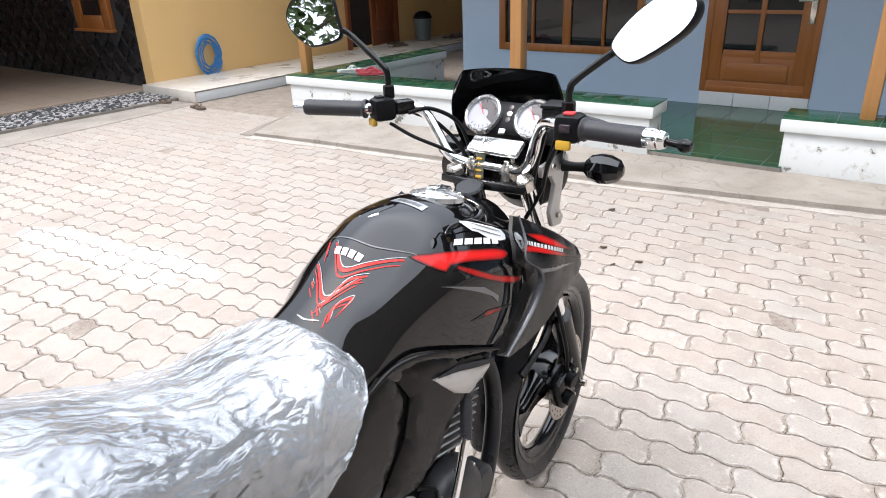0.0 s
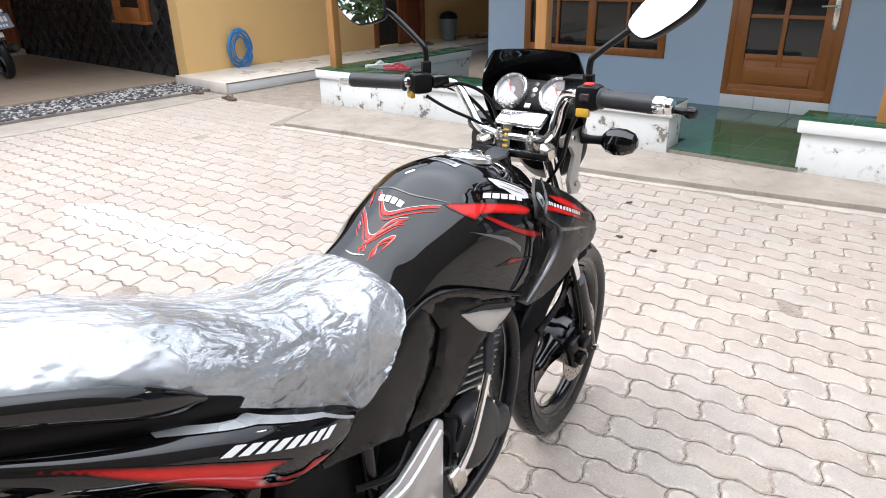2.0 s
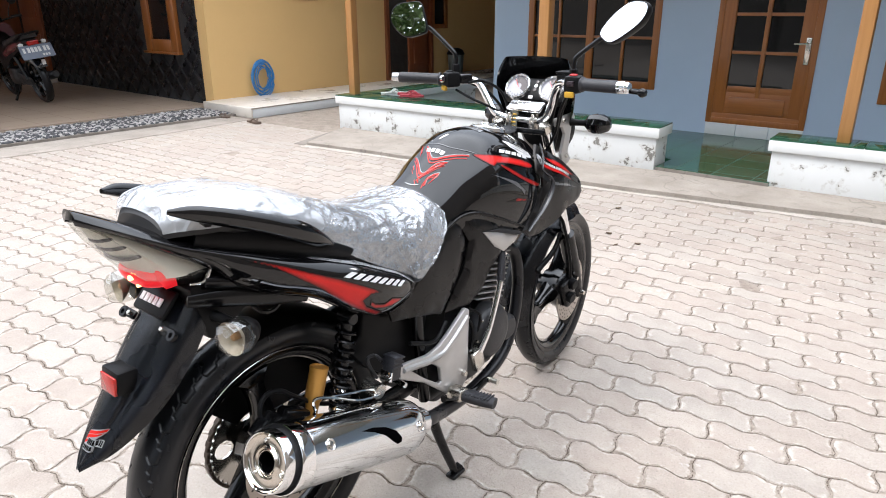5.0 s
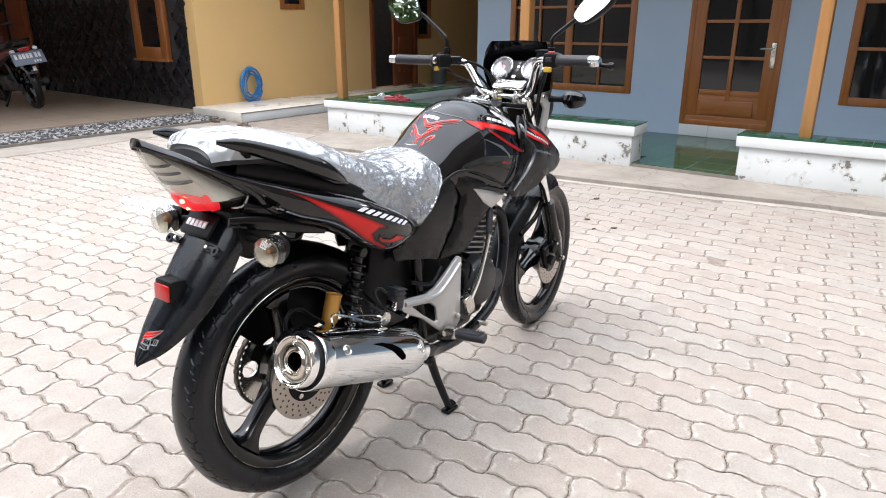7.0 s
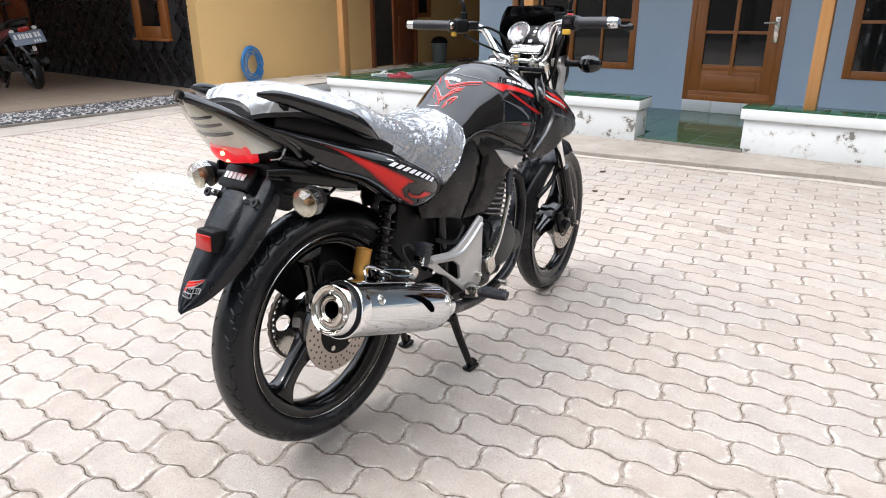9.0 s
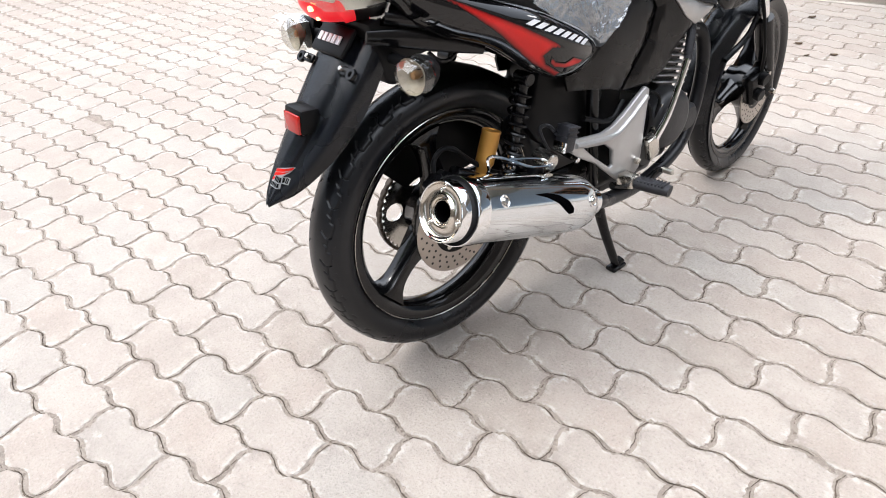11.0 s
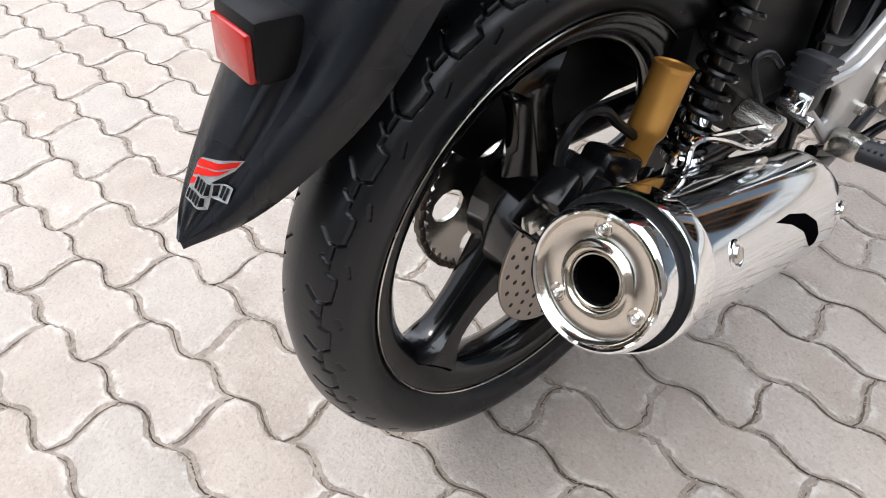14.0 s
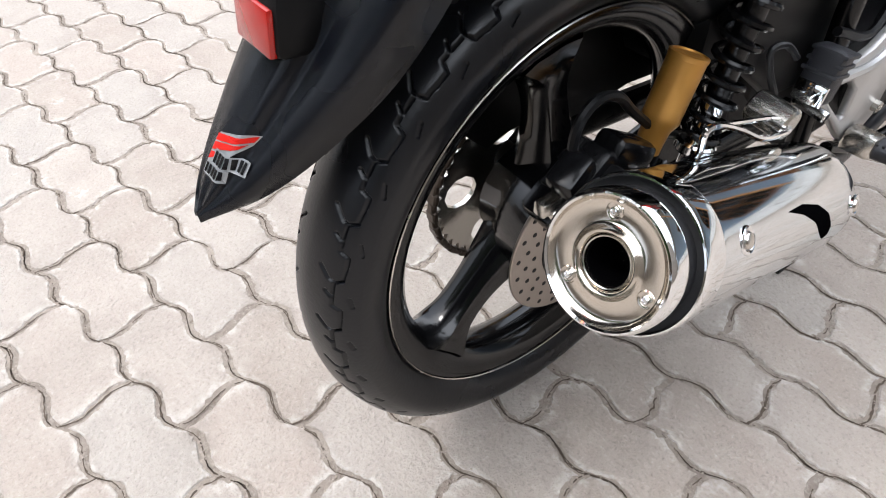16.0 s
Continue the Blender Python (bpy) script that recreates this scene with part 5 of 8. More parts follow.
bp("kick_pedal", tube([(0.698, -0.150, 0.558), (0.715, -0.140, 0.60), (0.735, -0.128, 0.645)], [0.010, 0.011, 0.010], 10), "grip", kick, "ribbed rubber pedal", 0)
for i in range(7):
    t = i / 7
    bp("pedal_ring", lathe([(0.010, -0.002), (0.0125, 0.0), (0.010, 0.002)], axis((0.703 + 0.028 * t, -0.147 + 0.016 * t, 0.568 + 0.065 * t), (0.75, -0.12, 0.68)), 12), "grip", kick, "", 0)
bp("carburettor", merge(rod((0.60, -0.02, 0.62), (0.67, -0.02, 0.60), 0.03, 16), box((0.06, 0.07, 0.08), (0.62, -0.02, 0.57), 0.012)), "dull_chrome", eng, "", 0)
for path, r in (([(0.56, -0.10, 0.49), (0.60, -0.118, 0.46), (0.61, -0.12, 0.41), (0.59, -0.12, 0.36)], 0.005), ([(0.60, -0.11, 0.50), (0.64, -0.122, 0.47), (0.63, -0.122, 0.42)], 0.0045), ([(0.35, -0.115, 0.50), (0.44, -0.12, 0.47), (0.50, -0.11, 0.50)], 0.006)):
    bp("engine_hose", tube(path, r, 8), "matte_black", eng, "", 0)


def at_depth(*pts):
    """Smooth depth over (x, z, y) samples, by inverse distance."""
    def f(x, z):
        s = w = 0.0
        for px, pz, py in pts:
            k = ((x - px) ** 2 + (z - pz) ** 2 + 2e-3) ** -1.5
            s, w = s + k * py, w + k
        return s / w
    return f


for s in (-1, 1):
    off = CY * 0.6
    # mid cover below the seat
    bm = panel([(0.290, 0.606), (0.300, 0.640), (0.372, 0.662), (0.530, 0.768), (0.562, 0.752), (0.580, 0.700), (0.560, 0.640), (0.475, 0.532), (0.440, 0.545), (0.380, 0.560), (0.300, 0.575)], at_depth((0.30, 0.60, 0.112), (0.37, 0.65, 0.118), (0.53, 0.76, 0.112), (0.57, 0.70, 0.122), (0.47, 0.55, 0.122), (0.42, 0.62, 0.128)), 0.006, 0.022, 0.008, s)
    bp("mid_cover", bm, "panel_grey", None, "charcoal side cover below the seat", off if s > 0 else 0.0)
    # front cover with the silver vent
    bm = panel([(0.560, 0.762), (0.600, 0.768), (0.680, 0.738), (0.800, 0.695), (0.800, 0.668), (0.770, 0.662), (0.725, 0.640), (0.680, 0.600), (0.640, 0.545), (0.585, 0.520), (0.490, 0.530), (0.520, 0.570), (0.570, 0.635), (0.590, 0.700)], at_depth((0.56, 0.75, 0.110), (0.60, 0.70, 0.130), (0.68, 0.73, 0.138), (0.80, 0.68, 0.148), (0.72, 0.65, 0.142), (0.60, 0.54, 0.132), (0.50, 0.54, 0.124)), 0.006, 0.022, 0.010, s)
    fc = bp("front_cover", bm, "panel_grey", None, "charcoal front side cover with a silver vent", off if s > 0 else 0.0)
    bm = panel([(0.632, 0.716), (0.700, 0.704), (0.788, 0.672), (0.770, 0.656), (0.722, 0.640), (0.680, 0.664)], at_depth((0.63, 0.72, 0.1395), (0.70, 0.70, 0.1455), (0.79, 0.67, 0.1525), (0.72, 0.65, 0.1485)), 0.006, 0.02, 0.005, s)
    bp("vent_cover", bm, "alloy", fc, "silver vent insert", off if s > 0 else 0.0)
    # raised dark strip painted as the shade in the vent's slot
    bm = panel([(0.640, 0.717), (0.700, 0.712), (0.790, 0.682), (0.786, 0.674), (0.700, 0.700)], at_depth((0.64, 0.717, 0.142), (0.79, 0.68, 0.156)), 0.004, 0.02, 0.002, s)
    bp("vent_slot", bm, "dark", fc, "", off if s > 0 else 0.0)
    # clean edging under the tank, and a dark sheet added for the shade behind the covers
    bp("cover_edge", tube([(0.505, s * 0.108, 0.752), (0.556, s * 0.116, 0.774), (0.605, s * 0.132, 0.776), (0.680, s * 0.143, 0.748), (0.740, s * 0.149, 0.722), (0.806, s * 0.153, 0.692)], [0.003, 0.0045, 0.0045, 0.0045, 0.004, 0.003], 10), "panel_grey", fc, "", off if s > 0 else 0.0)
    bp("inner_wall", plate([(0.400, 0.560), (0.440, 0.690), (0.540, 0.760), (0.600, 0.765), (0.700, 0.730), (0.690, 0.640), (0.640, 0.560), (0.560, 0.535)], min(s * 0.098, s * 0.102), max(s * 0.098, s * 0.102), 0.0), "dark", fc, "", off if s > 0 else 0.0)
    # tank shroud
    outline = [(0.926, 0.902), (0.960, 0.888), (1.060, 0.825), (1.155, 0.762), (1.172, 0.735), (1.165, 0.705), (1.130, 0.688), (1.060, 0.690), (0.980, 0.655), (0.900, 0.645), (0.845, 0.650), (0.800, 0.680), (0.870, 0.735), (0.905, 0.785), (0.902, 0.815), (0.875, 0.835), (0.885, 0.860)]
    depth = at_depth((0.93, 0.90, 0.112), (0.96, 0.885, 0.118), (0.89, 0.80, 0.172), (0.87, 0.84, 0.160), (0.90, 0.66, 0.160), (0.80, 0.68, 0.162), (1.0, 0.78, 0.172), (1.05, 0.82, 0.150), (1.16, 0.75, 0.150), (1.165, 0.70, 0.152), (1.05, 0.70, 0.165))
    bm = panel(outline, depth, 0.008, 0.02, 0.010, s)
    tmp = bm.copy()
    if s < 0:
        bmesh.ops.recalc_face_normals(tmp, faces=tmp.faces)
        SHROUD_TREE = BVHTree.FromBMesh(tmp)
    tmp.free()
    sh = bp("tank_shroud", bm, "panel_grey", None, "charcoal tank shroud with a red stripe", 2 * CY if s > 0 else 0.0)
    # the strip down the shroud's rear edge, its highlight put in as grey
    strip_path = [(0.925, s * 0.124, 0.905), (0.905, s * 0.150, 0.870), (0.882, s * 0.164, 0.842), (0.908, s * 0.178, 0.815), (0.912, s * 0.180, 0.785), (0.880, s * 0.176, 0.740), (0.805, s * 0.170, 0.682)]
    bp("shroud_strip", tube(strip_path, [0.0035, 0.004, 0.004, 0.005, 0.0075, 0.0075, 0.004], 8, 5, flat_by=(0.6, 1.2)), "edge_highlight", sh, "edge strip, grey for the highlight on its gloss", 2 * CY if s > 0 else 0.0)

# ------- foot pegs, brackets, pedal, stand
for s in (-1, 1):
    dy = 0 if s < 0 else 0.016
    y0, y1 = s * 0.122, s * 0.136
    bk = bp("foot_bracket", plate([(0.572, 0.515), (0.566, 0.310), (0.530, 0.282), (0.478, 0.300), (0.380, 0.382), (0.292, 0.432), (0.288, 0.470), (0.400, 0.452), (0.440, 0.458), (0.480, 0.478), (0.556, 0.525)], min(y0, y1), max(y0, y1), 0.004, [[(0.335, 0.436), (0.415, 0.420), (0.445, 0.395), (0.452, 0.352), (0.440, 0.350), (0.375, 0.400)]]), "alloy", None, "silver alloy foot peg bracket", dy)
    bp("bracket_rib", tube([(0.560, s * 0.138, 0.500), (0.490, s * 0.139, 0.455), (0.430, s * 0.139, 0.436), (0.300, s * 0.138, 0.455)], 0.007, 8), "alloy", bk, "", dy)
    bp("bracket_bolt", rod((0.545, s * 0.130, 0.335), (0.545, s * 0.146, 0.335), 0.009, 8), "dull_chrome", bk, "", dy)
    pegb = bp("peg_hinge", box((0.040, 0.045, 0.034), (0.488, s * 0.160, 0.308), 0.006, (0, 10, 0)), "dull_chrome", bk, "", dy)
    peg = bp("rider_peg", tube([(0.492, s * 0.172, 0.306), (0.505, s * 0.220, 0.304), (0.514, s * 0.262, 0.303)], [0.018, 0.0185, 0.016], 14, flat_by=(1.15, 0.85)), "grip", None, "black ribbed rubber foot peg", dy)
    for i in range(9):
        t = i / 9
        bp("peg_rib", box((0.034, 0.0045, 0.006), (0.496 + 0.018 * t, s * (0.182 + 0.076 * t), 0.3165), 0.002), "grip", peg, "", dy)
    # pillion peg folded up
    pp = bp("pillion_peg", box((0.032, 0.036, 0.060), (0.236, s * 0.160, 0.504), 0.007, (0, 12, 0)), "grip", None, "folded pillion foot peg", dy)
    for k in range(3):
        bp("peg_rib", box((0.034, 0.040, 0.005), (0.2365 + 0.0036 * k, s * 0.160, 0.508 + 0.010 * k), 0.002, (0, 12, 0)), "grip", pp, "", dy)
    bp("peg_plate", box((0.005, 0.034, 0.024), (0.2145, s * 0.162, 0.491), 0.002, (0, 12, 0)), "chrome", pp, "polished steel plate", dy)
    bp("peg_loop", tube([(0.222, s * 0.125, 0.468), (0.211, s * 0.116, 0.495), (0.207, s * 0.111, 0.516), (0.214, s * 0.112, 0.523), (0.228, s * 0.118, 0.521), (0.236, s * 0.128, 0.508)], 0.0042, 8), "engine", pp, "grey steel loop", dy)
    bp("peg_boss", rod((0.188, s * 0.120, 0.468), (0.188, s * 0.168, 0.462), 0.019, 18), "dull_chrome", pp, "", dy)
    bp("peg_pin", rod((0.268, s * 0.130, 0.448), (0.268, s * 0.172, 0.442), 0.007, 8), "chrome", pp, "", dy)
bp("brake_pedal", tube([(0.47, -0.125, 0.285), (0.54, -0.135, 0.262), (0.585, -0.150, 0.268), (0.606, -0.165, 0.292), (0.612, -0.178, 0.297)], [0.010, 0.010, 0.009, 0.008, 0.008], 10), "frame_black", None, "black rear brake pedal", 0)
bp("pedal_pad", rod((0.612, -0.172, 0.297), (0.614, -0.205, 0.298), 0.008, 10), "dull_chrome", None, "", 0)

stand = bp("centre_stand", rod((0.455, -0.115, 0.205), (0.455, 0.14, 0.205), 0.014, 12), "frame_black", None, "black centre stand, lowered", 0)
for s in (-1, 1):
    y = -0.112 if s < 0 else 0.140
    bp("stand_leg", tube([(0.450, y + s * -0.010, 0.225), (0.480, y, 0.13), (0.522, y + s * 0.012, 0.022)], [0.015, 0.013, 0.012], 12), "frame_black", stand, "", 0)
    bp("stand_foot", box((0.055, 0.032, 0.014), (0.528, y + s * 0.012, 0.0078), 0.005), "frame_black", stand, "", 0)
    bp("foot_pad", rod((0.526, y + s * 0.012, 0.012), (0.545, y + s * 0.016, 0.03), 0.012, 10), "frame_black", stand, "", 0)
bp("stand_spring", tube([(0.44, 0.10, 0.20), (0.36, 0.10, 0.25)], 0.009, 8), "frame_black", stand, "", 0)
bp("side_stand", tube([(0.50, 0.15, 0.22), (0.40, 0.165, 0.17), (0.28, 0.175, 0.14)], [0.011, 0.010, 0.012], 10), "frame_black", None, "folded side stand", 0)

# ------- front fork, mudguard, steering
YL, YR = 0.092, -0.078
for y in (YR, YL):
    leg = bp("fork_leg", tube([(1.328, y, 0.285), (1.282, y, 0.40), (1.215, y, 0.545)], [0.024, 0.027, 0.028], 18), "frame_black", None, "black fork slider with chrome stanchion", 0)
    bp("stanchion", rod((1.217, y, 0.54), (1.033, y, 0.935), 0.0165, 20), "chrome", leg, "", 0)
    bp("fork_clamp", rod((1.135, y, 0.715), (1.118, y, 0.752), 0.027, 18), "frame_black", leg, "", 0)
    bp("fork_cap", rod((1.040, y, 0.918), (1.028, y, 0.944), 0.020, 6), "dull_chrome", leg, "", 0)
bp("front_axle", rod((1.318, -0.115, 0.2985), (1.318, 0.125, 0.2985), 0.009, 12), "dull_chrome", None, "", 0)
fcal = bp("front_caliper", box((0.075, 0.045, 0.105), (1.225, -0.085, 0.335), 0.014, (0, -22, 0)), "frame_black", None, "black front brake caliper", 0)
bp("caliper_body", rod((1.228, -0.100, 0.365), (1.226, -0.122, 0.362), 0.020, 16), "matte_black", fcal, "", 0)
bp("caliper_body", rod((1.216, -0.100, 0.318), (1.214, -0.122, 0.315), 0.020, 16), "matte_black", fcal, "", 0)
bp("caliper_bolt", rod((1.255, -0.095, 0.300), (1.255, -0.112, 0.300), 0.008, 6), "dull_chrome", fcal, "", 0)
bp("caliper_bolt", rod((1.262, -0.095, 0.372), (1.262, -0.112, 0.372), 0.008, 6), "dull_chrome", fcal, "", 0)
bp("front_brake_hose", tube([(1.225, -0.10, 0.385), (1.205, -0.105, 0.46), (1.175, -0.085, 0.60), (1.10, -0.06, 0.76), (1.06, -0.08, 0.92), (0.99, -0.14, 1.05)], 0.0055, 8), "matte_black", None, "black front brake hose", 0)
rows = []
for a in [radians(d) for d in range(79, 193, 6)]:
    r = 0.325 + 0.018 * max(0.0, (math.degrees(a) - 95) / 90)
    c = Vector((1.318 + math.cos(a) * r, 0, 0.2985 + math.sin(a) * r))
    wide = 0.066 if 90 < math.degrees(a) < 180 else 0.054
    rows.append([c + Vector((-math.cos(a) * 0.045 * abs(t) ** 2.6, t * wide, -math.sin(a) * 0.045 * abs(t) ** 2.6)) for t in [-1 + 0.125 * i for i in range(17)]])
bm = bmesh.new()
grid(bm, rows)
bmesh.ops.solidify(bm, geom=bm.faces[:], thickness=0.003)
fm = bp("front_mudguard", bm, "fender_black", None, "black front mudguard", 0.006)
for y in (-0.066, 0.078):
    bp("mudguard_stay", tube([(1.205, y, 0.56), (1.16, y, 0.50), (1.06, y * 0.9, 0.45)], 0.009, 8), "frame_black", fm, "", 0)

yoke = bp("top_yoke", plate([(1.070, 0.0), (1.055, 0.098), (1.012, 0.102), (1.000, 0.05), (0.985, 0.0), (1.000, -0.05), (1.012, -0.102), (1.055, -0.098)], -0.008, 0.008, 0.003), "frame_black", None, "black top yoke", 0)
yoke.matrix_basis = pose(0.0, CY, 0.918) @ pose(1.03, 0, 0, 0, 10, 0) @ pose(-1.03, 0, 0) @ pose(0, 0, 0, -90, 0, 0)
bp("lower_yoke", box((0.07, 0.24, 0.035), (1.120, CY, 0.735), 0.010, (0, 24, 0)), "frame_black", None, "", 0)
bp("ignition_switch", rod((1.085, 0.040, 0.905), (1.078, 0.040, 0.962), 0.019, 18), "matte_black", None, "black ignition switch", 0)
key = bp("ignition_key", box((0.006, 0.022, 0.030), (1.077, 0.040, 0.982), 0.003), "chrome", None, "key in the ignition", 0)
bp("key_ring", tube([(1.072 + 0.010 * math.cos(a), 0.040, 0.990 + 0.011 * math.sin(a)) for a in (2 * math.pi * i / 12 for i in range(12))], 0.0015, 6, 1, closed=True), "chrome", key, "", 0)
bm = bmesh.new()
rows = []
for i in range(9):
    t = i / 8
    x, z, y = 1.066 - 0.035 * t, 0.985 - 0.088 * t, 0.040 + 0.004 * math.sin(t * 5)
    rows.append([(x, y - 0.011, z), (x - 0.002, y, z + 0.001), (x, y + 0.011, z)])
grid(bm, rows)
bmesh.ops.solidify(bm, geom=bm.faces[:], thickness=0.0016)
bp("key_strap", bm, "strap", key, "grey woven key strap", 0)
for i in range(5):
    t = 0.30 + 0.13 * i
    bp("strap_bar", box((0.002, 0.014, 0.0045), (1.0635 - 0.035 * t, 0.040 + 0.004 * math.sin(t * 5), 0.987 - 0.088 * t), 0.0008, (0, 22, 0)), "yellow_plastic", key, "", 0)

BAR = [(0.893, 0.398, 1.066), (0.955, 0.262, 1.063), (1.020, 0.208, 1.060), (1.046, 0.178, 1.046), (1.044, 0.140, 1.000), (1.040, 0.108, 0.962), (1.055, 0.066, 0.946), (1.062, 0.018, 0.944), (1.060, -0.030, 0.946), (1.040, -0.075, 0.962), (1.012, -0.106, 1.005), (0.990, -0.128, 1.050), (0.965, -0.158, 1.076), (0.936, -0.220, 1.079), (0.918, -0.376, 1.080)]
hb = bp("handlebar", tube(BAR, 0.0115, 16, 5), "chrome", None, "chrome handlebar", 0)
for y, x in ((0.058, 1.057), (-0.024, 1.061)):
    bp("bar_clamp", box((0.040, 0.024, 0.044), (x, y, 0.938), 0.008), "dull_chrome", hb, "", 0)
    for dx in (-0.013, 0.013):
        bp("clamp_bolt", rod((x + dx, y, 0.955), (x + dx, y, 0.966), 0.005, 8), "dull_chrome", hb, "", 0)


def grip_of(a, b, name="hand_grip"):
    a, b = Vector(a), Vector(b)
    n = (b - a).length
    prof = [(0.0115, 0), (0.0195, 0.0), (0.0205, 0.004), (0.0165, 0.009)]
    for i in range(26):
        t = 0.012 + (n - 0.024) * i / 25
        prof.append((0.0162 + (0.0007 if i % 2 else 0.0), t))
    prof += [(0.0168, n - 0.006), (0.0155, n), (0.0115, n)]
    return bp(name, lathe(prof, axis(a, b), 24), "grip", hb, "black ribbed rubber grip", 0)


grip_of((0.955, 0.262, 1.063), (0.899, 0.386, 1.066))
grip_of((0.933, -0.240, 1.079), (0.920, -0.350, 1.080))
bp("bar_end", rod((0.899, 0.385, 1.066), (0.889, 0.408, 1.0665), 0.0135, 18, 0.002), "cap_white", hb, "pale bar end", 0)
bp("bar_end", lathe([(0.0125, 0), (0.0165, 0.002), (0.0165, 0.018), (0.0145, 0.021), (0.0145, 0.024), (0.0155, 0.026), (0.0130, 0.034), (0, 0.036)], axis((0.9205, -0.348, 1.080), (0.916, -0.39, 1.080)), 24), "chrome", hb, "chrome bar end weight", 0)


def switch_box(at, turn, s):
    ob = bp("switch_box", box((0.050, 0.048, 0.048), (0, 0, 0), 0.011), "matte_black", hb, "black switch box", 0)
    ob.matrix_basis = pose(*at, 0, 0, turn)
    for nm, size, where, mat_name in (("horn_button", (0.012, 0.026, 0.016), (-0.022, 0.004, -0.026), "yellow_plastic"), ("kill_switch" if s < 0 else "beam_switch", (0.018, 0.020, 0.006), (-0.006, 0.0, 0.025), "red_plastic" if s < 0 else "matte_black"), ("toggle", (0.010, 0.020, 0.014), (-0.028, 0.0, 0.004), "dial_dark")):
        part(nm, box(size, where, 0.003), mat_name, ob)
    return ob


switch_box((0.978, 0.238, 1.061), -28, 1)
switch_box((0.942, -0.212, 1.077), 6, -1)
# levers and master cylinder
bp("brake_lever", tube([(0.985, -0.185, 1.080), (1.000, -0.215, 1.078), (0.985, -0.28, 1.072), (0.965, -0.35, 1.068), (0.955, -0.396, 1.066)], [0.009, 0.008, 0.007, 0.007, 0.006], 10), "frame_black", hb, "black brake lever", 0)
bp("lever_ball", lathe([(0, -0.012), (0.008, -0.010), (0.012, -0.002), (0.012, 0.002), (0.008, 0.010), (0, 0.012)], axis((0.954, -0.402, 1.066), (0.953, -0.412, 1.066)), 14), "frame_black", hb, "", 0)
bp("clutch_lever", tube([(1.030, 0.205, 1.064), (1.040, 0.245, 1.062), (1.000, 0.32, 1.060), (0.960, 0.40, 1.058)], [0.009, 0.008, 0.007, 0.006], 10), "frame_black", hb, "black clutch lever", 0)
bp("lever_perch", box((0.045, 0.030, 0.030), (1.012, 0.208, 1.062), 0.008, (0, 0, -25)), "frame_black", hb, "", 0)
mc = bp("brake_reservoir", box((0.052, 0.042, 0.024), (0.984, -0.165, 1.090), 0.006, (0, 0, 8)), "frame_black", hb, "black brake fluid reservoir", 0)
bp("reservoir_lid", box((0.056, 0.046, 0.006), (0.984, -0.165, 1.104), 0.002, (0, 0, 8)), "matte_black", mc, "", 0)

# cables
for path, r in (([(1.03, 0.205, 1.050), (1.060, 0.150, 1.020), (1.085, 0.10, 0.95), (1.06, 0.07, 0.86)], 0.0045), ([(0.985, 0.225, 1.030), (0.995, 0.17, 1.005), (1.03, 0.11, 0.975), (1.08, 0.06, 0.93)], 0.004),
                ([(0.955, -0.185, 1.045), (0.985, -0.150, 0.99), (1.04, -0.11, 0.92), (1.05, -0.07, 0.85)], 0.0045), ([(0.995, -0.165, 1.070), (1.060, -0.130, 1.03), (1.09, -0.095, 0.95), (1.09, -0.08, 0.87)], 0.0055), ([(1.005, 0.19, 1.052), (1.05, 0.165, 1.055), (1.09, 0.12, 1.02), (1.10, 0.09, 0.94)], 0.0045)):
    bp("control_cable", tube(path, r, 8, 5), "matte_black", hb, "", 0)

# mirrors
MIRROR_L = [(0.062, -0.030), (0.045, -0.044), (0.012, -0.052), (-0.012, -0.051), (-0.042, -0.030), (-0.060, -0.004), (-0.060, 0.022), (-0.042, 0.046), (0.0, 0.054), (0.036, 0.052), (0.052, 0.010)]
MIRROR_R = [(x * 0.89, y * 0.89) for x, y in ((-0.076, -0.026), (-0.066, -0.046), (-0.030, -0.060), (0.006, -0.046), (0.060, -0.006), (0.080, 0.026), (0.074, 0.052), (0.040, 0.060), (0.000, 0.054), (-0.046, 0.018))]


def mirror(at, outline, normal, stem, s):
    """A mirror: stem, black shell with thickness, glass set in its face. The outline is seen from behind, right and up."""
    n = Vector(normal).normalized()
    right = n.cross(Vector((0, 0, 1))).normalized() * -1
    if right.y > 0:
        right = -right
    up = right.cross(-n).normalized()
    if up.z < 0:
        up = -up
    m = Matrix((( right.x, up.x, n.x, at[0]), (right.y, up.y, n.y, at[1]), (right.z, up.z, n.z, at[2]), (0, 0, 0, 1)))
    pts = [(p.x, p.y) for p in spline([(a, b, 0) for a, b in outline], 4, True)]
    bm = bmesh.new()
    rows = []
    for k, h in ((0.965, 0.004), (1.0, 0.002), (1.02, -0.004), (0.98, -0.016), (0.80, -0.028), (0.40, -0.034)):
        rows.append([m @ Vector((x * k, y * k, h)) for x, y in pts])
    vs = grid(bm, rows, wrap=True)
    bm.faces.new(vs[-1])
    ob = bp("mirror", bm, "matte_black", None, "black rear-view mirror on a bent stem", 0)
    bm = bmesh.new()
    bm.faces.new([bm.verts.new(m @ Vector((x * 0.968, y * 0.968, 0.003))) for x, y in pts])
    bp("mirror_glass", bm, "mirror", ob, "mirror glass", 0, 0)
    bp("mirror_stem", tube(stem, 0.0065, 10, 5), "frame_black", ob, "", 0)
    bp("stem_nut", rod((Vector(stem[0]) - Vector((0, 0, 0.012))), Vector(stem[0]) + Vector((0, 0, 0.016)), 0.012, 6), "matte_black", ob, "", 0)
    return ob


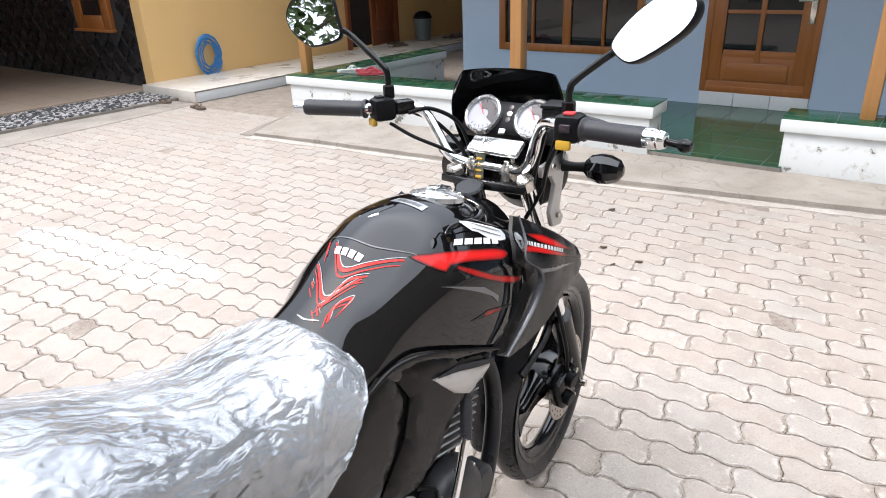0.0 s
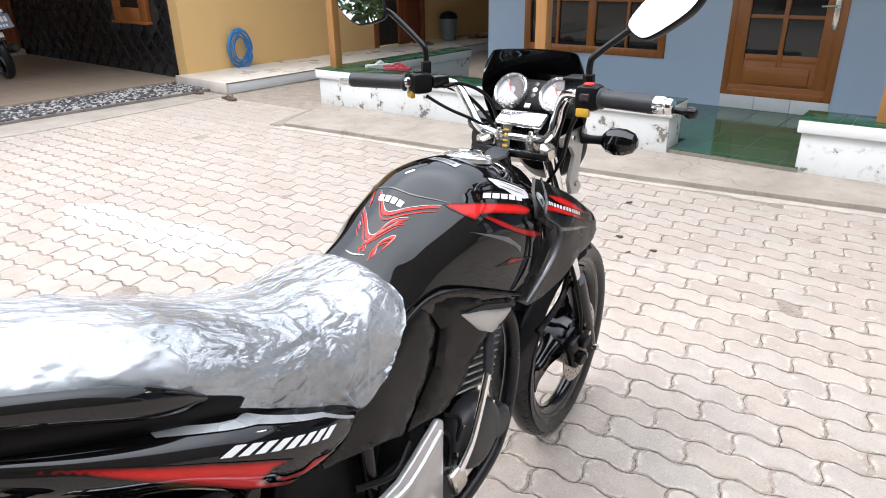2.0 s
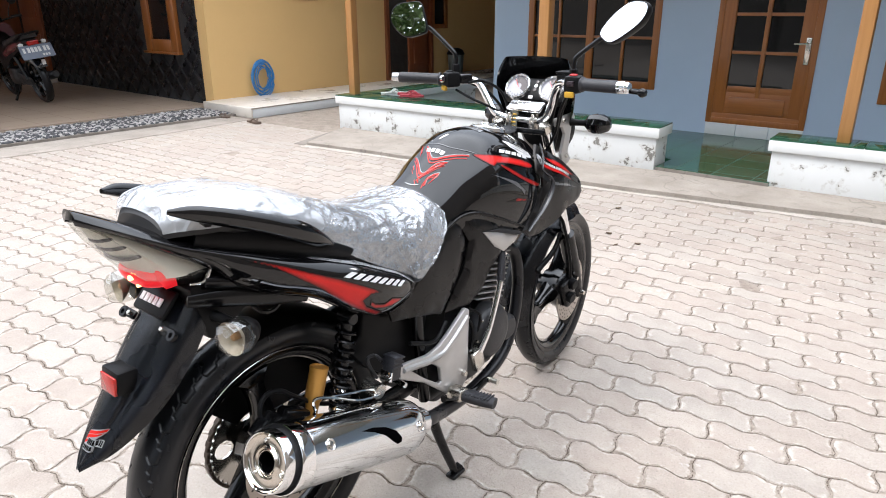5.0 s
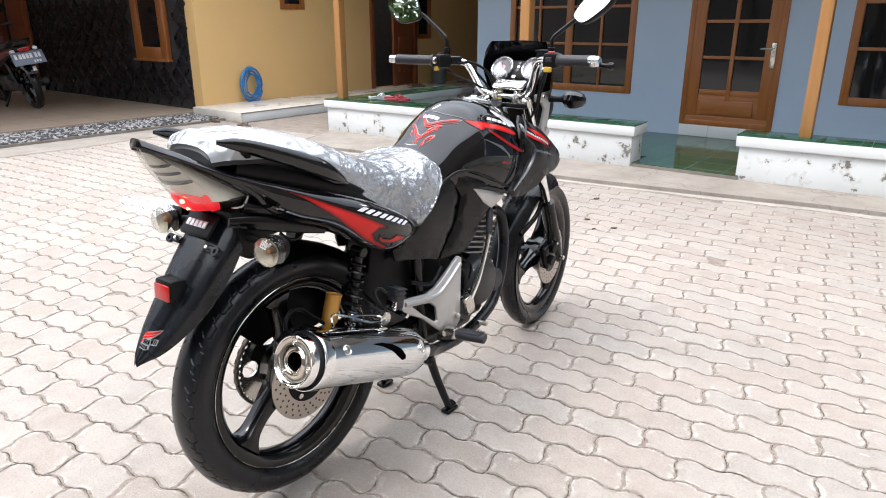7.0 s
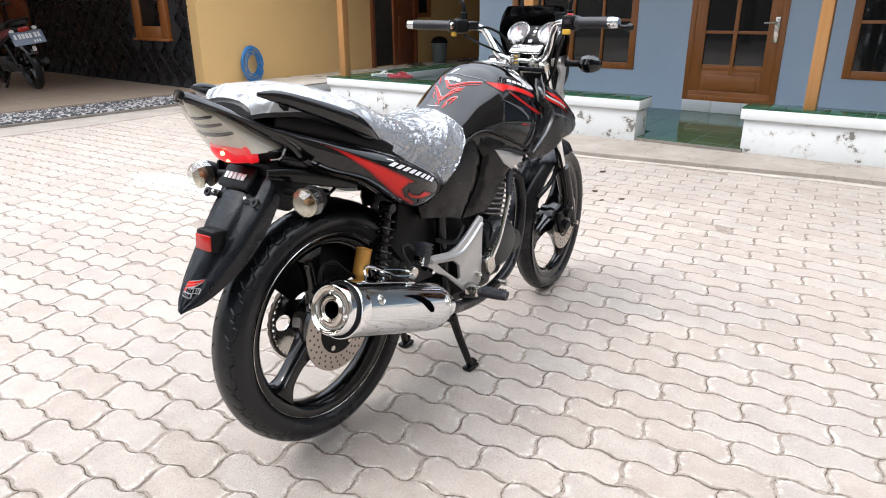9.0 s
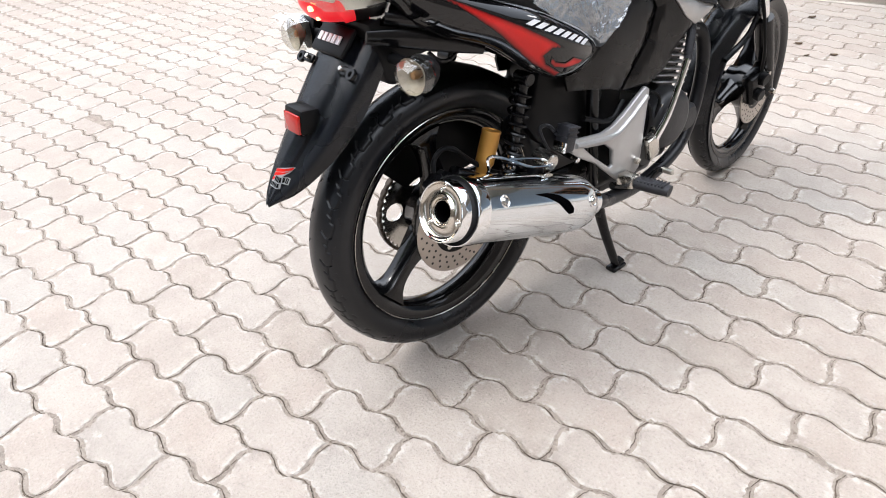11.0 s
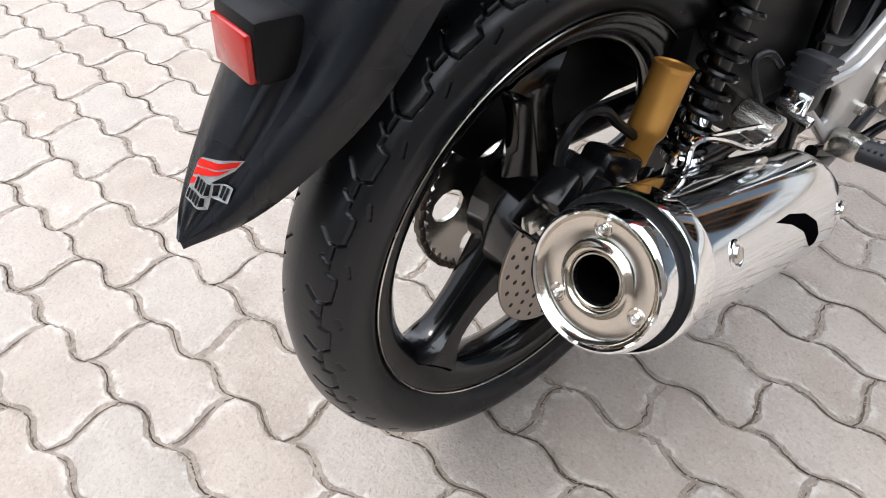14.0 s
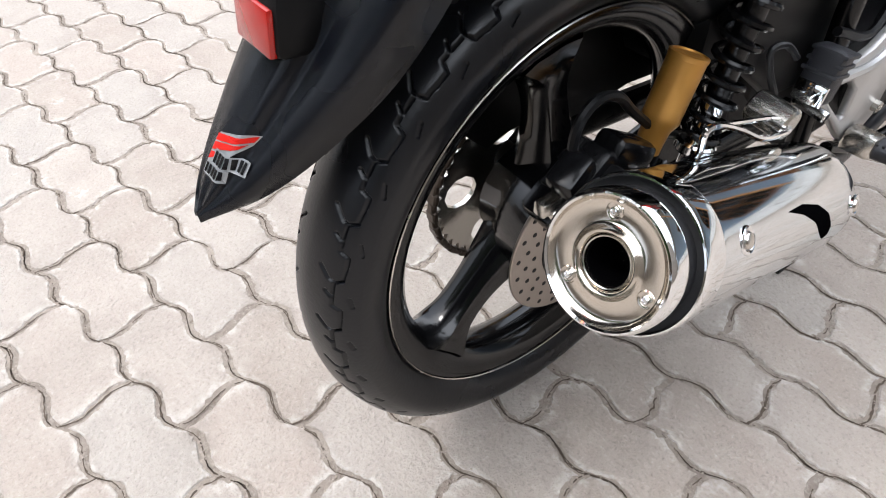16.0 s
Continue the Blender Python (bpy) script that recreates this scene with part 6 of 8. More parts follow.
mirror((0.938, 0.376, 1.240), MIRROR_L, (-0.90, -0.34, 0.24), [(0.998, 0.235, 1.092), (0.999, 0.237, 1.130), (0.996, 0.250, 1.150), (0.980, 0.315, 1.208), (0.962, 0.332, 1.222)], 1)
mirror((0.955, -0.332, 1.238), MIRROR_R, (-0.92, 0.30, 0.28), [(0.966, -0.196, 1.100), (0.966, -0.197, 1.135), (0.970, -0.206, 1.152), (0.985, -0.255, 1.192), (0.975, -0.290, 1.212)], -1)

# instruments, visor and headlamp
face = Vector((-0.80, 0.0, 0.60)).normalized()
panel_at = axis((1.128, CY + 0.004, 1.036), Vector((1.128, CY + 0.004, 1.036)) + face) @ pose(0, 0, 0, 0, 0, 90)
dash = part("instrument_panel", box((0.085, 0.235, 0.040), (0, 0, -0.022), 0.018), "matte_black", bike, "black instrument panel with two round dials")
dash.matrix_basis = panel_at
a0 = panel_at.to_3x3() @ Vector((0, 1, 0))
for y in (0.062, -0.062):
    g = part("dial", lathe([(0, -0.002), (0.037, -0.002)], None, 40), "dial", dash, "round silver dial with a chrome ring")
    g.matrix_basis = pose(0.0, y, 0.004)
    part("dial_ring", lathe([(0.036, -0.004), (0.0365, 0.004), (0.040, 0.007), (0.0435, 0.004), (0.044, -0.012)], None, 48), "cap_white", g)
    bm = bmesh.new()
    outer = [bm.verts.new((0.033 * math.cos(a), 0.033 * math.sin(a), -0.0005)) for a in [radians(d) for d in range(-125, 40, 11)]]
    inn = [bm.verts.new((0.012 * math.cos(a), 0.012 * math.sin(a), -0.0005)) for a in [radians(d) for d in range(-125, 40, 11)]]
    for i in range(len(outer) - 1):
        bm.faces.new((outer[i], outer[i + 1], inn[i + 1], inn[i]))
    part("dial_arc", bm, "dial_dark", g)
    bm = bmesh.new()
    for d in range(-220, 41, 20):
        a = radians(d)
        box((0.006, 0.0012, 0.0006), (0.030 * math.cos(a), 0.030 * math.sin(a), 0.0004), 0, (0, 0, d), bm)
    part("dial_marks", bm, "dial_dark" if y > 0 else "dial_dark", g)
    part("needle", box((0.030, 0.0016, 0.001), (0.010, 0.006, 0.0012), 0, (0, 0, 35)), "needle", g)
for i, (x, y, mat_name) in enumerate(((0.022, 0.0, "dial_dark"), (0.008, 0.0, "white"), (-0.006, 0.0, "dial_dark"))):
    part("warning_lamp", lathe([(0.006, -0.001), (0.006, 0.001), (0, 0.002)], pose(x, y, -0.001), 14), mat_name, dash)
part("panel_button", box((0.012, 0.016, 0.006), (-0.034, 0.004, 0.0), 0.002), "cap_white", dash)
bp("panel_skirt", box((0.044, 0.122, 0.014), (1.075, CY + 0.004, 0.984), 0.005, (0, -30, 0)), "cap_white", None, "pale lower instrument cover", 0)

rows = []
for z, xe, xc, w in ((1.128, 1.128, 1.172, 0.104), (1.122, 1.124, 1.176, 0.114), (1.085, 1.116, 1.192, 0.130), (1.040, 1.118, 1.212, 0.138), (0.990, 1.130, 1.228, 0.132), (0.940, 1.15, 1.235, 0.118)):
    ring = [(xe, w, z), (xe + (xc - xe) * 0.55, w * 0.86, z), (xe + (xc - xe) * 0.9, w * 0.5, z + 0.001), (xc, 0, z + 0.002)]
    rows.append(spline(ring + [(x, -y, q) for x, y, q in reversed(ring[:-1])], 5))
fine = [list(r) for r in zip(*[spline(c, 4) for c in zip(*rows)])]
bm = bmesh.new()
grid(bm, fine)
bmesh.ops.solidify(bm, geom=bm.faces[:], thickness=0.004)
bp("visor", bm, "gloss_black", None, "gloss black headlamp visor", 0.020)
head = bp("headlamp", lathe([(0, -0.05), (0.06, -0.045), (0.088, -0.01), (0.092, 0.035), (0.086, 0.045)], axis((1.195, CY, 0.905), (1.30, CY, 0.90)), 32), "matte_black", None, "black headlamp shell with clear lens", 0)
bp("headlamp_lens", lathe([(0.088, 0.042), (0.06, 0.060), (0, 0.066)], axis((1.195, CY, 0.905), (1.30, CY, 0.90)), 32), "clear_lens", head, "", 0)
for s in (-1, 1):
    y = s * 0.100 + CY
    st = bp("headlamp_stay", plate([(1.075, 0.955), (1.185, 0.962), (1.200, 0.945), (1.180, 0.920), (1.165, 0.840), (1.185, 0.815), (1.170, 0.800), (1.135, 0.805), (1.120, 0.840), (1.140, 0.900), (1.120, 0.925), (1.080, 0.930)], y - 0.006, y + 0.006, 0.003), "alloy", None, "silver headlamp stay", 0)
    for q in ((1.15, 0.83), (1.12, 0.945)):
        bp("stay_bolt", rod((q[0], y, q[1]), (q[0], y + s * 0.012, q[1]), 0.007, 6), "dull_chrome", st, "", 0)
for s in (-1, 1):
    c = Vector((1.190, CY + s * 0.190, 0.934))
    pod = bp("turn_signal", lathe([(0, -0.040), (0.016, -0.038), (0.026, -0.028), (0.0315, -0.008), (0.0300, 0.014), (0.022, 0.034), (0.010, 0.042), (0, 0.043)], axis(c, c + Vector((0.10, s * 1.0, 0))), 10), "gloss_black", None, "black front turn signal", 0, 25)
    bp("stalk", tube([c - Vector((0.004, s * 0.030, 0)), c - Vector((0.010, s * 0.060, 0.001)), c - Vector((0.02, s * 0.095, 0))], [0.012, 0.010, 0.014], 10), "matte_black", pod, "", 0)
    bp("lens", lathe([(0.022, 0.0), (0.018, 0.012), (0, 0.017)], axis(c + Vector((0.014, 0, 0)), c + Vector((0.10, 0, 0))), 12), "clear_lens", pod, "", 0, 25)
bp("horn", lathe([(0, 0.012), (0.03, 0.011), (0.036, 0.004), (0.036, -0.012), (0, -0.016)], axis((1.085, 0.135, 0.925), (1.05, 0.15, 0.93)), 24), "frame_black", None, "black round horn", 0)


# ------- graphics on the tank, shrouds and tail cowl
def tank_point(x, a, lift=0.0012):
    """A point on the tank's skin at x, a degrees round from the top towards its right side."""
    w = Vector((0, -math.sin(radians(a)), math.cos(radians(a))))
    hit = TANK_TREE.ray_cast(Vector((x, CY, 0.80)) + w * 0.6, -w)
    return hit[0] + w * lift


def tank_decal(name, outline, mat_name, step=0.010, smooth=3, lift=0.0012, parent=None):
    """A sticker on the tank; outline in x and degrees round it."""
    k = 0.0026
    poly = [(x, a * k) for x, a in outline]
    if smooth:
        poly = [(p.x, p.y) for p in spline([(x, y, 0) for x, y in poly], smooth, True)]
    vs, fs, _ = fill(poly, step)
    bm = bmesh.new()
    spray = bm.verts.layers.float.new("spray")
    made = [bm.verts.new(tank_point(v.x, v.y / k, lift)) for v in vs]
    if mat_name == "red_spray":
        for v, p in zip(made, vs):
            v[spray] = min(1.0, edge_distance(p, poly) / 0.0085)
    for f in fs:
        bm.faces.new([made[i] for i in f])
    return part(name, bm, mat_name, parent or tank)


def tank_ribbon(pts, width, mat_name, lift=0.0014):
    k = 0.0026
    line = spline([(x, a * k, 0) for x, a in pts], 6) if len(pts) > 2 else [Vector((pts[0][0], pts[0][1] * k, 0)), Vector((pts[1][0], pts[1][1] * k, 0))]
    left, right = [], []
    for i, p in enumerate(line):
        d = (line[min(i + 1, len(line) - 1)] - line[max(i - 1, 0)]).normalized()
        t = i / (len(line) - 1)
        n = Vector((-d.y, d.x, 0)) * width * (0.35 + 0.65 * math.sin(math.pi * (0.12 + 0.80 * t)))
        left.append(p + n)
        right.append(p - n)
    bm = bmesh.new()
    a = [bm.verts.new(tank_point(p.x, p.y / k, lift)) for p in left]
    b = [bm.verts.new(tank_point(p.x, p.y / k, lift)) for p in right]
    for i in range(len(a) - 1):
        bm.faces.new((a[i], a[i + 1], b[i + 1], b[i]))
    return part("tank_pad_line", bm, mat_name, tank)


def between(quad, u, v):
    """A point in a quad: corners low-start, low-end, high-end, high-start."""
    a, b, c, d = (Vector(q + (0,)) for q in quad)
    return (a.lerp(b, u)).lerp(d.lerp(c, u), v)


def block_row(quad, n, slant, put, gap=0.22, cut=()):
    """A row of slanted plain blocks, standing in for lettering."""
    for i in range(n):
        u0, u1 = i / n, (i + 1 - gap) / n
        pts = [between(quad, u0, 0), between(quad, u1, 0), between(quad, min(1.05, u1 + slant / n), 1), between(quad, u0 + slant / n, 1)]
        put([(p.x, p.y) for p in pts])


RED_1 = [(.659, 37.6), (.690, 43.5), (.733, 49.3), (.795, 57.0), (.855, 64.4), (.875, 70.6), (.849, 72), (.776, 63.3), (.716, 57), (.700, 59.2), (.678, 50.4)]
RED_2 = [(.714, 56.4), (.755, 64.4), (.809, 76.6), (.913, 93.1), (.871, 92.1), (.788, 77.2), (.743, 67)]
RED_3 = [(.730, 97.7), (.782, 96.8), (.869, 105.1), (.801, 101.9)]
PIN = [(.677, 64.7), (.777, 80.6), (.817, 92.5), (.812, 96.2), (.797, 89.7), (.759, 81)]
for side in (1, -1):
    for nm, shape, mat_name, sm in (("red_flame", RED_1, "red_spray", 2), ("red_swoosh", RED_2, "red_spray", 2), ("red_spear", RED_3, "red_spray", 0), ("pinstripe", PIN, "grey_line", 0)):
        tank_decal(nm, [(x, a * side) for x, a in shape], mat_name, 0.0045, sm)
    quad = [(x, a * side) for x, a in ((.744, 47.2), (.862, 62.0), (.868, 57.5), (.748, 43.6))]
    block_row(quad, 5, 0.25, lambda p: tank_decal("name_bar", p, "white", 0.02, 0, 0.0022), 0.18)
    tank_decal("wing_emblem", [(x, a * side) for x, a in ((.797, 35.5), (.847, 43.9), (.900, 54.6), (.892, 62), (.848, 57), (.822, 47.8), (.809, 45.4), (.799, 39.5))], "white", 0.02, 2, 0.0022)
    for i in range(3):
        tank_ribbon([(x + 0.007 * i, (a - 3.2 * i) * side) for x, a in ((.812, 43.5), (.845, 50.5), (.882, 58))], 0.0011, "grey_line", 0.0030)
for pts in (((.618, -12.7), (.579, 8.8), (.605, 23.9), (.650, 38.3)), ((.580, -20.9), (.533, 13.6), (.584, 29.4)), ((.551, -15), (.510, 25.1)), ((.510, 41.6), (.532, 31.5), (.556, 37.2), (.531, 41.1)), ((.623, -21.7), (.594, -15.1)), ((.519, 14.1), (.531, 18.1), (.568, 20.8), (.592, 30.8))):
    tank_ribbon(pts, 0.0030, "red")
    tank_ribbon([(x - 0.010, a + 1.5) for x, a in pts], 0.0014, "red")
    tank_ribbon([(x + 0.0052, a - 0.6) for x, a in pts], 0.0007, "silver_decal")
tank_ribbon([(.632, -22), (.628, 8), (.640, 24), (.672, 40)], 0.0012, "grey_line")
tank_ribbon([(.500, -8), (.498, 12), (.505, 32)], 0.0012, "silver_decal")
quad = [(.5985, -8.0), (.600, 19.0), (.612, 17.5), (.611, -11.0)]
block_row(quad, 4, 0.12, lambda p: tank_decal("pad_bar", p, "white", 0.02, 0, 0.0018))
tank_decal("warning_sticker", [(.744, -6), (.764, -4.5), (.770, 17.0), (.748, 17.7)], "silver_decal", 0.01, 0)
block_row([(.750, -2), (.755, 14), (.764, 14), (.760, -3)], 5, 0.2, lambda p: tank_decal("sticker_bar", p, "grey_line", 0.02, 0, 0.0020))

shroud_right = [o for o in bike.children if o.name.startswith("tank_shroud")][0]
for nm, shape in (("red_stripe", [(.887, .851), (.955, .824), (1.10, .762), (1.145, .741), (1.083, .774), (.964, .836), (.905, .856)]), ("red_flash", [(.935, .869), (.988, .850), (1.118, .768), (1.008, .819), (.975, .838)])):
    part(nm, decal(shape, SHROUD_TREE, -1, 0.0016, 0.004, 0, 0.006), "red_spray", shroud_right)
part("oval_emblem", decal([(.903 + .010 * math.cos(a) + .004 * math.sin(a), .862 + .016 * math.sin(a)) for a in (2 * math.pi * i / 14 for i in range(14))], SHROUD_TREE, -1, 0.0022, 0.02), "silver_decal", shroud_right)
block_row([(.925, .850), (1.050, .792), (1.052, .799), (.928, .857)], 14, 0.2, lambda p: part("stripe_bar", decal(p, SHROUD_TREE, -1, 0.0024, 0.02), "white", shroud_right), 0.30)
part("shroud_groove", decal([(.925, .808), (.960, .792), (1.040, .770), (1.120, .742), (1.040, .764), (.960, .784)], SHROUD_TREE, -1, 0.0012, 0.02), "grey_line", shroud_right)

FLAME = [(-.101, .858), (-.059, .843), (.007, .811), (.083, .773), (.151, .736), (.184, .716), (.190, .711), (.160, .716), (.146, .705), (.160, .684), (.214, .650), (.196, .648), (.128, .691), (.044, .763), (-.038, .824)]
for side in (-1, 1):
    part("red_flame", decal(FLAME, COWL_TREE, side, 0.0014, 0.005, 0, 0.010), "red_spray", cowl)
    part("red_flash", decal([(.164, .700), (.180, .684), (.206, .676), (.226, .684), (.276, .664), (.232, .662), (.210, .664), (.182, .672), (.168, .684)], COWL_TREE, side, 0.0013, 0.004, 0, 0.007), "red_spray", cowl)
    block_row([(.092, .774), (.262, .697), (.276, .705), (.103, .783)], 8, 0.60, lambda p: part("name_bar", decal(p, COWL_TREE, side, 0.0022, 0.02), "white", cowl), 0.34)
    part("silver_line", decal([(.040, .822), (.160, .7785), (.269, .7235), (.333, .678), (.331, .675), (.267, .720), (.158, .7745), (.040, .819)], COWL_TREE, side, 0.0018, 0.02), "silver_decal", cowl)


# ---------------------------------------------------------------- the yard
def flat(x0, y0, x1, y1, z, thick=0.1, bev=0.0):
    return box((x1 - x0, y1 - y0, thick), ((x0 + x1) / 2, (y0 + y1) / 2, z - thick / 2), bev)


def polygon_slab(pts, z, thick):
    bm = bmesh.new()
    f = bm.faces.new([bm.verts.new((x, y, z)) for x, y in pts])
    ret = bmesh.ops.extrude_face_region(bm, geom=[f])
    for v in ret["geom"]:
        if isinstance(v, bmesh.types.BMVert):
            v.co.z = z - thick
    return bm


ground = tagged(part("ground", flat(-400, -400, 400, 400, -0.0022, 0.5), "joint"), "sandy mortar bed between the yard's paving blocks", "ground", kind="structure")
EDGE = ((-4.82, 3.70), (-4.0, 3.80), (-1.7, 4.02), (-0.1, 4.28), (2.5, 4.48), (6.0, 4.75))


def ragged(line, shift, rough, seed, step=0.05):
    """A broken edge along a line of points, pushed out by shift."""
    out = []
    for (x0, y0), (x1, y1) in zip(line, line[1:]):
        n = max(1, int(math.hypot(x1 - x0, y1 - y0) / step))
        for i in range(n):
            x, y = x0 + (x1 - x0) * i / n, y0 + (y1 - y0) * i / n
            w = noise.noise(Vector((x * 3.1, y * 3.1, seed))) + 0.6 * noise.noise(Vector((x * 11, y * 11, seed + 4)))
            out.append((x, y + shift + rough * w))
    return out + [(line[-1][0], line[-1][1] + shift)]


lip = ragged(EDGE, 0.0, 0.014, 1.0)
strip_far, strip_near = ragged(EDGE, -0.030, 0.016, 2.0), ragged(EDGE, -0.10, 0.030, 3.0)
apron = tagged(part("pavement_apron", polygon_slab([(6.0, 5.12), (-5.25, 4.62)] + lip, 0.028, 0.06), "apron"), "worn grey concrete apron along the terrace", "pavement", kind="structure")
tagged(part("pavement_edge", polygon_slab(strip_near + strip_far[::-1], 0.005, 0.03), "white_line"), "pale cement strip along the apron's edge", "pavement", kind="structure")
# dark strip laid for the groove and the lip's shadow
tagged(part("groove_shade_strip", polygon_slab(ragged(EDGE, -0.05, 0.01, 5.0) + ragged(EDGE, 0.03, 0.01, 6.0)[::-1], 0.0012, 0.02), "dirt_shade_cement"), "dark strip for the groove and shadow along the apron's lip", "drain", kind="structure")
tagged(part("drain_edge", polygon_slab([(-5.33, 4.75), (-4.98, 3.66), (-4.84, 3.66), (-5.25, 4.79)], 0.004, 0.03), "dirt_shade_cement"), "dirt-filled drain groove beside the apron", "drain", kind="structure")


# ---------------------------------------------------------------- yellow house and carport
def wall_with_holes(name, u0, u1, z0, z1, y, thick, holes, material, label, turn=0.0, at=(0, 0)):
    """A wall along local x, its face at local y, with rectangular openings (u0, u1, z0, z1) cut through."""
    us = sorted({u0, u1, *[h[0] for h in holes], *[h[1] for h in holes]})
    zs = sorted({z0, z1, *[h[2] for h in holes], *[h[3] for h in holes]})
    bm = bmesh.new()
    for a, b in zip(us, us[1:]):
        for c, d in zip(zs, zs[1:]):
            mid = ((a + b) / 2, (c + d) / 2)
            if a >= u0 and b <= u1 and not any(h[0] < mid[0] < h[1] and h[2] < mid[1] < h[3] for h in holes):
                box((b - a, thick, d - c), (mid[0], y + thick / 2, mid[1]), bm=bm)
    bmesh.ops.remove_doubles(bm, verts=bm.verts, dist=1e-4)
    bm.verts.index_update()
    seen = {}
    for f in bm.faces:
        seen.setdefault(tuple(sorted(v.index for v in f.verts)), []).append(f)
    bmesh.ops.delete(bm, geom=[f for fs in seen.values() if len(fs) > 1 for f in fs], context="FACES")
    ob = part(name, bm, material, smooth=0)
    ob.matrix_basis = pose(at[0], at[1], 0, 0, 0, turn)
    return tagged(ob, label, "wall", kind="structure")


# the long yellow wall faces the yard: its local x runs along world y
def yellow(u, z, d=0.0):
    return Vector((-7.75 - d, u, z))


wall_with_holes("wall_yellow", 4.53, 13.5, 0.0, 3.2, 0.0, 0.2, [(7.86, 9.0, 0.12, 2.25), (5.97, 6.43, 1.40, 2.2), (9.05, 9.5, 0.94, 2.0)], "yellow", "orange-yellow painted house wall", 90.0, (-7.75, 0))
tagged(part("wall_yellow_upper", box((6.5, 0.2, 1.6), (-11.0, 4.64, 2.42)), "yellow", smooth=0), "orange-yellow painted wall above the black tiles", "wall", kind="structure")
black = wall_with_holes("wall_black", -14.0, -7.86, 0.0, 1.62, 4.55, 0.2, [(-9.29, -8.43, 0.71, 1.62)], "dark", "carport wall clad in black diamond relief tiles")
tagged(part("step_yellow", flat(-7.75, 4.36, -6.68, 13.5, 0.125, 0.125, 0.006), "cream_tile"), "cream tiled step along the yellow house", "step", kind="structure")
part("nosing", box((0.012, 9.14, 0.012), (-6.676, 8.93, 0.119), 0.002), "dirt_shade_cement", bpy.data.objects["step_yellow"], "dark tile nosing")
part("riser", box((0.006, 9.10, 0.105), (-6.676, 8.93, 0.056), 0.001), "white_tile", bpy.data.objects["step_yellow"], "white tiled riser")
tagged(part("floor_carport", flat(-16, -1.5, -7.8, 4.55, 0.055, 0.1), "carport_tile"), "brown tiled carport floor", "floor", kind="structure")
tagged(part("wall_carport_side", box((0.2, 5.2, 3.2), (-14.1, 2.1, 1.6)), "red_door", smooth=0), "dark red-brown wall at the end of the carport", "wall", kind="structure")
tagged(part("ceiling_carport", box((8.2, 5.0, 0.12), (-11.9, 2.1, 2.75)), "roof", smooth=0), "plain grey soffit over the carport", "ceiling", kind="structure")
# two slabs out of view, added to shade the alley and yellow wall
tagged(part("alley_shade_slab", box((3.2, 6.6, 0.12), (-6.15, 10.2, 2.85)), "roof", smooth=0), "unseen grey slab added to shade the alley", "ceiling", kind="structure")
tagged(part("eaves_shade_slab", box((0.95, 2.4, 0.12), (-7.28, 5.85, 2.85)), "roof", smooth=0), "unseen grey eaves added to shade the yellow house", "ceiling", kind="structure")
tagged(part("wall_alley_end", box((6.0, 0.2, 3.2), (-5.0, 13.6, 1.6)), "yellow", smooth=0), "yellow wall closing the alley", "wall", kind="structure")
# dark sheets whose colour stands for the shade of unlit rooms
tagged(part("backing_yellow", box((0.1, 9.0, 3.2), (-8.6, 9.1, 1.6)), "dark", smooth=0), "dark sheet for the unlit room behind the yellow wall's openings", "wall", kind="structure")
tagged(part("backing_carport", box((2.0, 0.1, 1.6), (-8.9, 5.09, 0.9)), "dark", smooth=0), "dark sheet for the unlit room behind the carport window", "wall", kind="structure")

# unseen walls added to keep low sky out of the motorcycle's reflections
tagged(part("sky_blocker_back", box((24.0, 0.2, 2.4), (-2.0, -11.0, 1.2)), "apron", smooth=0), "unseen wall added behind the yard to block low sky", "wall", kind="structure")
tagged(part("sky_blocker_side", box((0.2, 18.0, 8.5), (7.2, -2.0, 4.25)), "dirt_shade_cement", smooth=0), "unseen tall dark wall added to darken reflections in the black paint", "wall", kind="structure")
tagged(part("pavement_cement", polygon_slab([(-7.02, -1.5), (-6.72, -1.5), (-6.45, 2.2), (-6.55, 3.6), (-6.62, 4.30), (-7.02, 4.30)], 0.004, 0.03), "apron"), "cement screed beside the pebble strip", "pavement", kind="structure")

# diamond tiles on the carport wall, standing on a corner
tile_bm = bmesh.new()
h = 0.152
ring = [tile_bm.verts.new(p) for p in ((h, 0, 0), (0, 0, h), (-h, 0, 0), (0, 0, -h))]
mid = [tile_bm.verts.new((0.80 * v.co.x, -0.016, 0.80 * v.co.z)) for v in ring]
tip = tile_bm.verts.new((0.0, -0.020, 0.0))
for i in range(4):
    j = (i + 1) % 4
    tile_bm.faces.new((ring[i], ring[j], mid[j], mid[i]))
    tile_bm.faces.new((mid[i], mid[j], tip))
tile_mesh = bpy.data.meshes.new("relief_tile")
bmesh.ops.recalc_face_normals(tile_bm, faces=tile_bm.faces)
tile_bm.to_mesh(tile_mesh)
tile_bm.free()
tile_mesh.materials.append(M["black_tile"])
rng = random.Random(3)
for r in range(10):
    z = 0.21 + r * 0.155
    for c in range(17):
        x = -8.03 - c * 0.310 - (0.155 if r % 2 else 0.0)
        if z > 1.52 or (-9.44 < x < -8.28 and z > 0.56):
            continue
        t = new("relief_tile", tile_mesh)
        t.parent = black
        t.matrix_basis = pose(x, 4.547, z, rng.uniform(-1.5, 1.5), 0, rng.uniform(-1.5, 1.5))


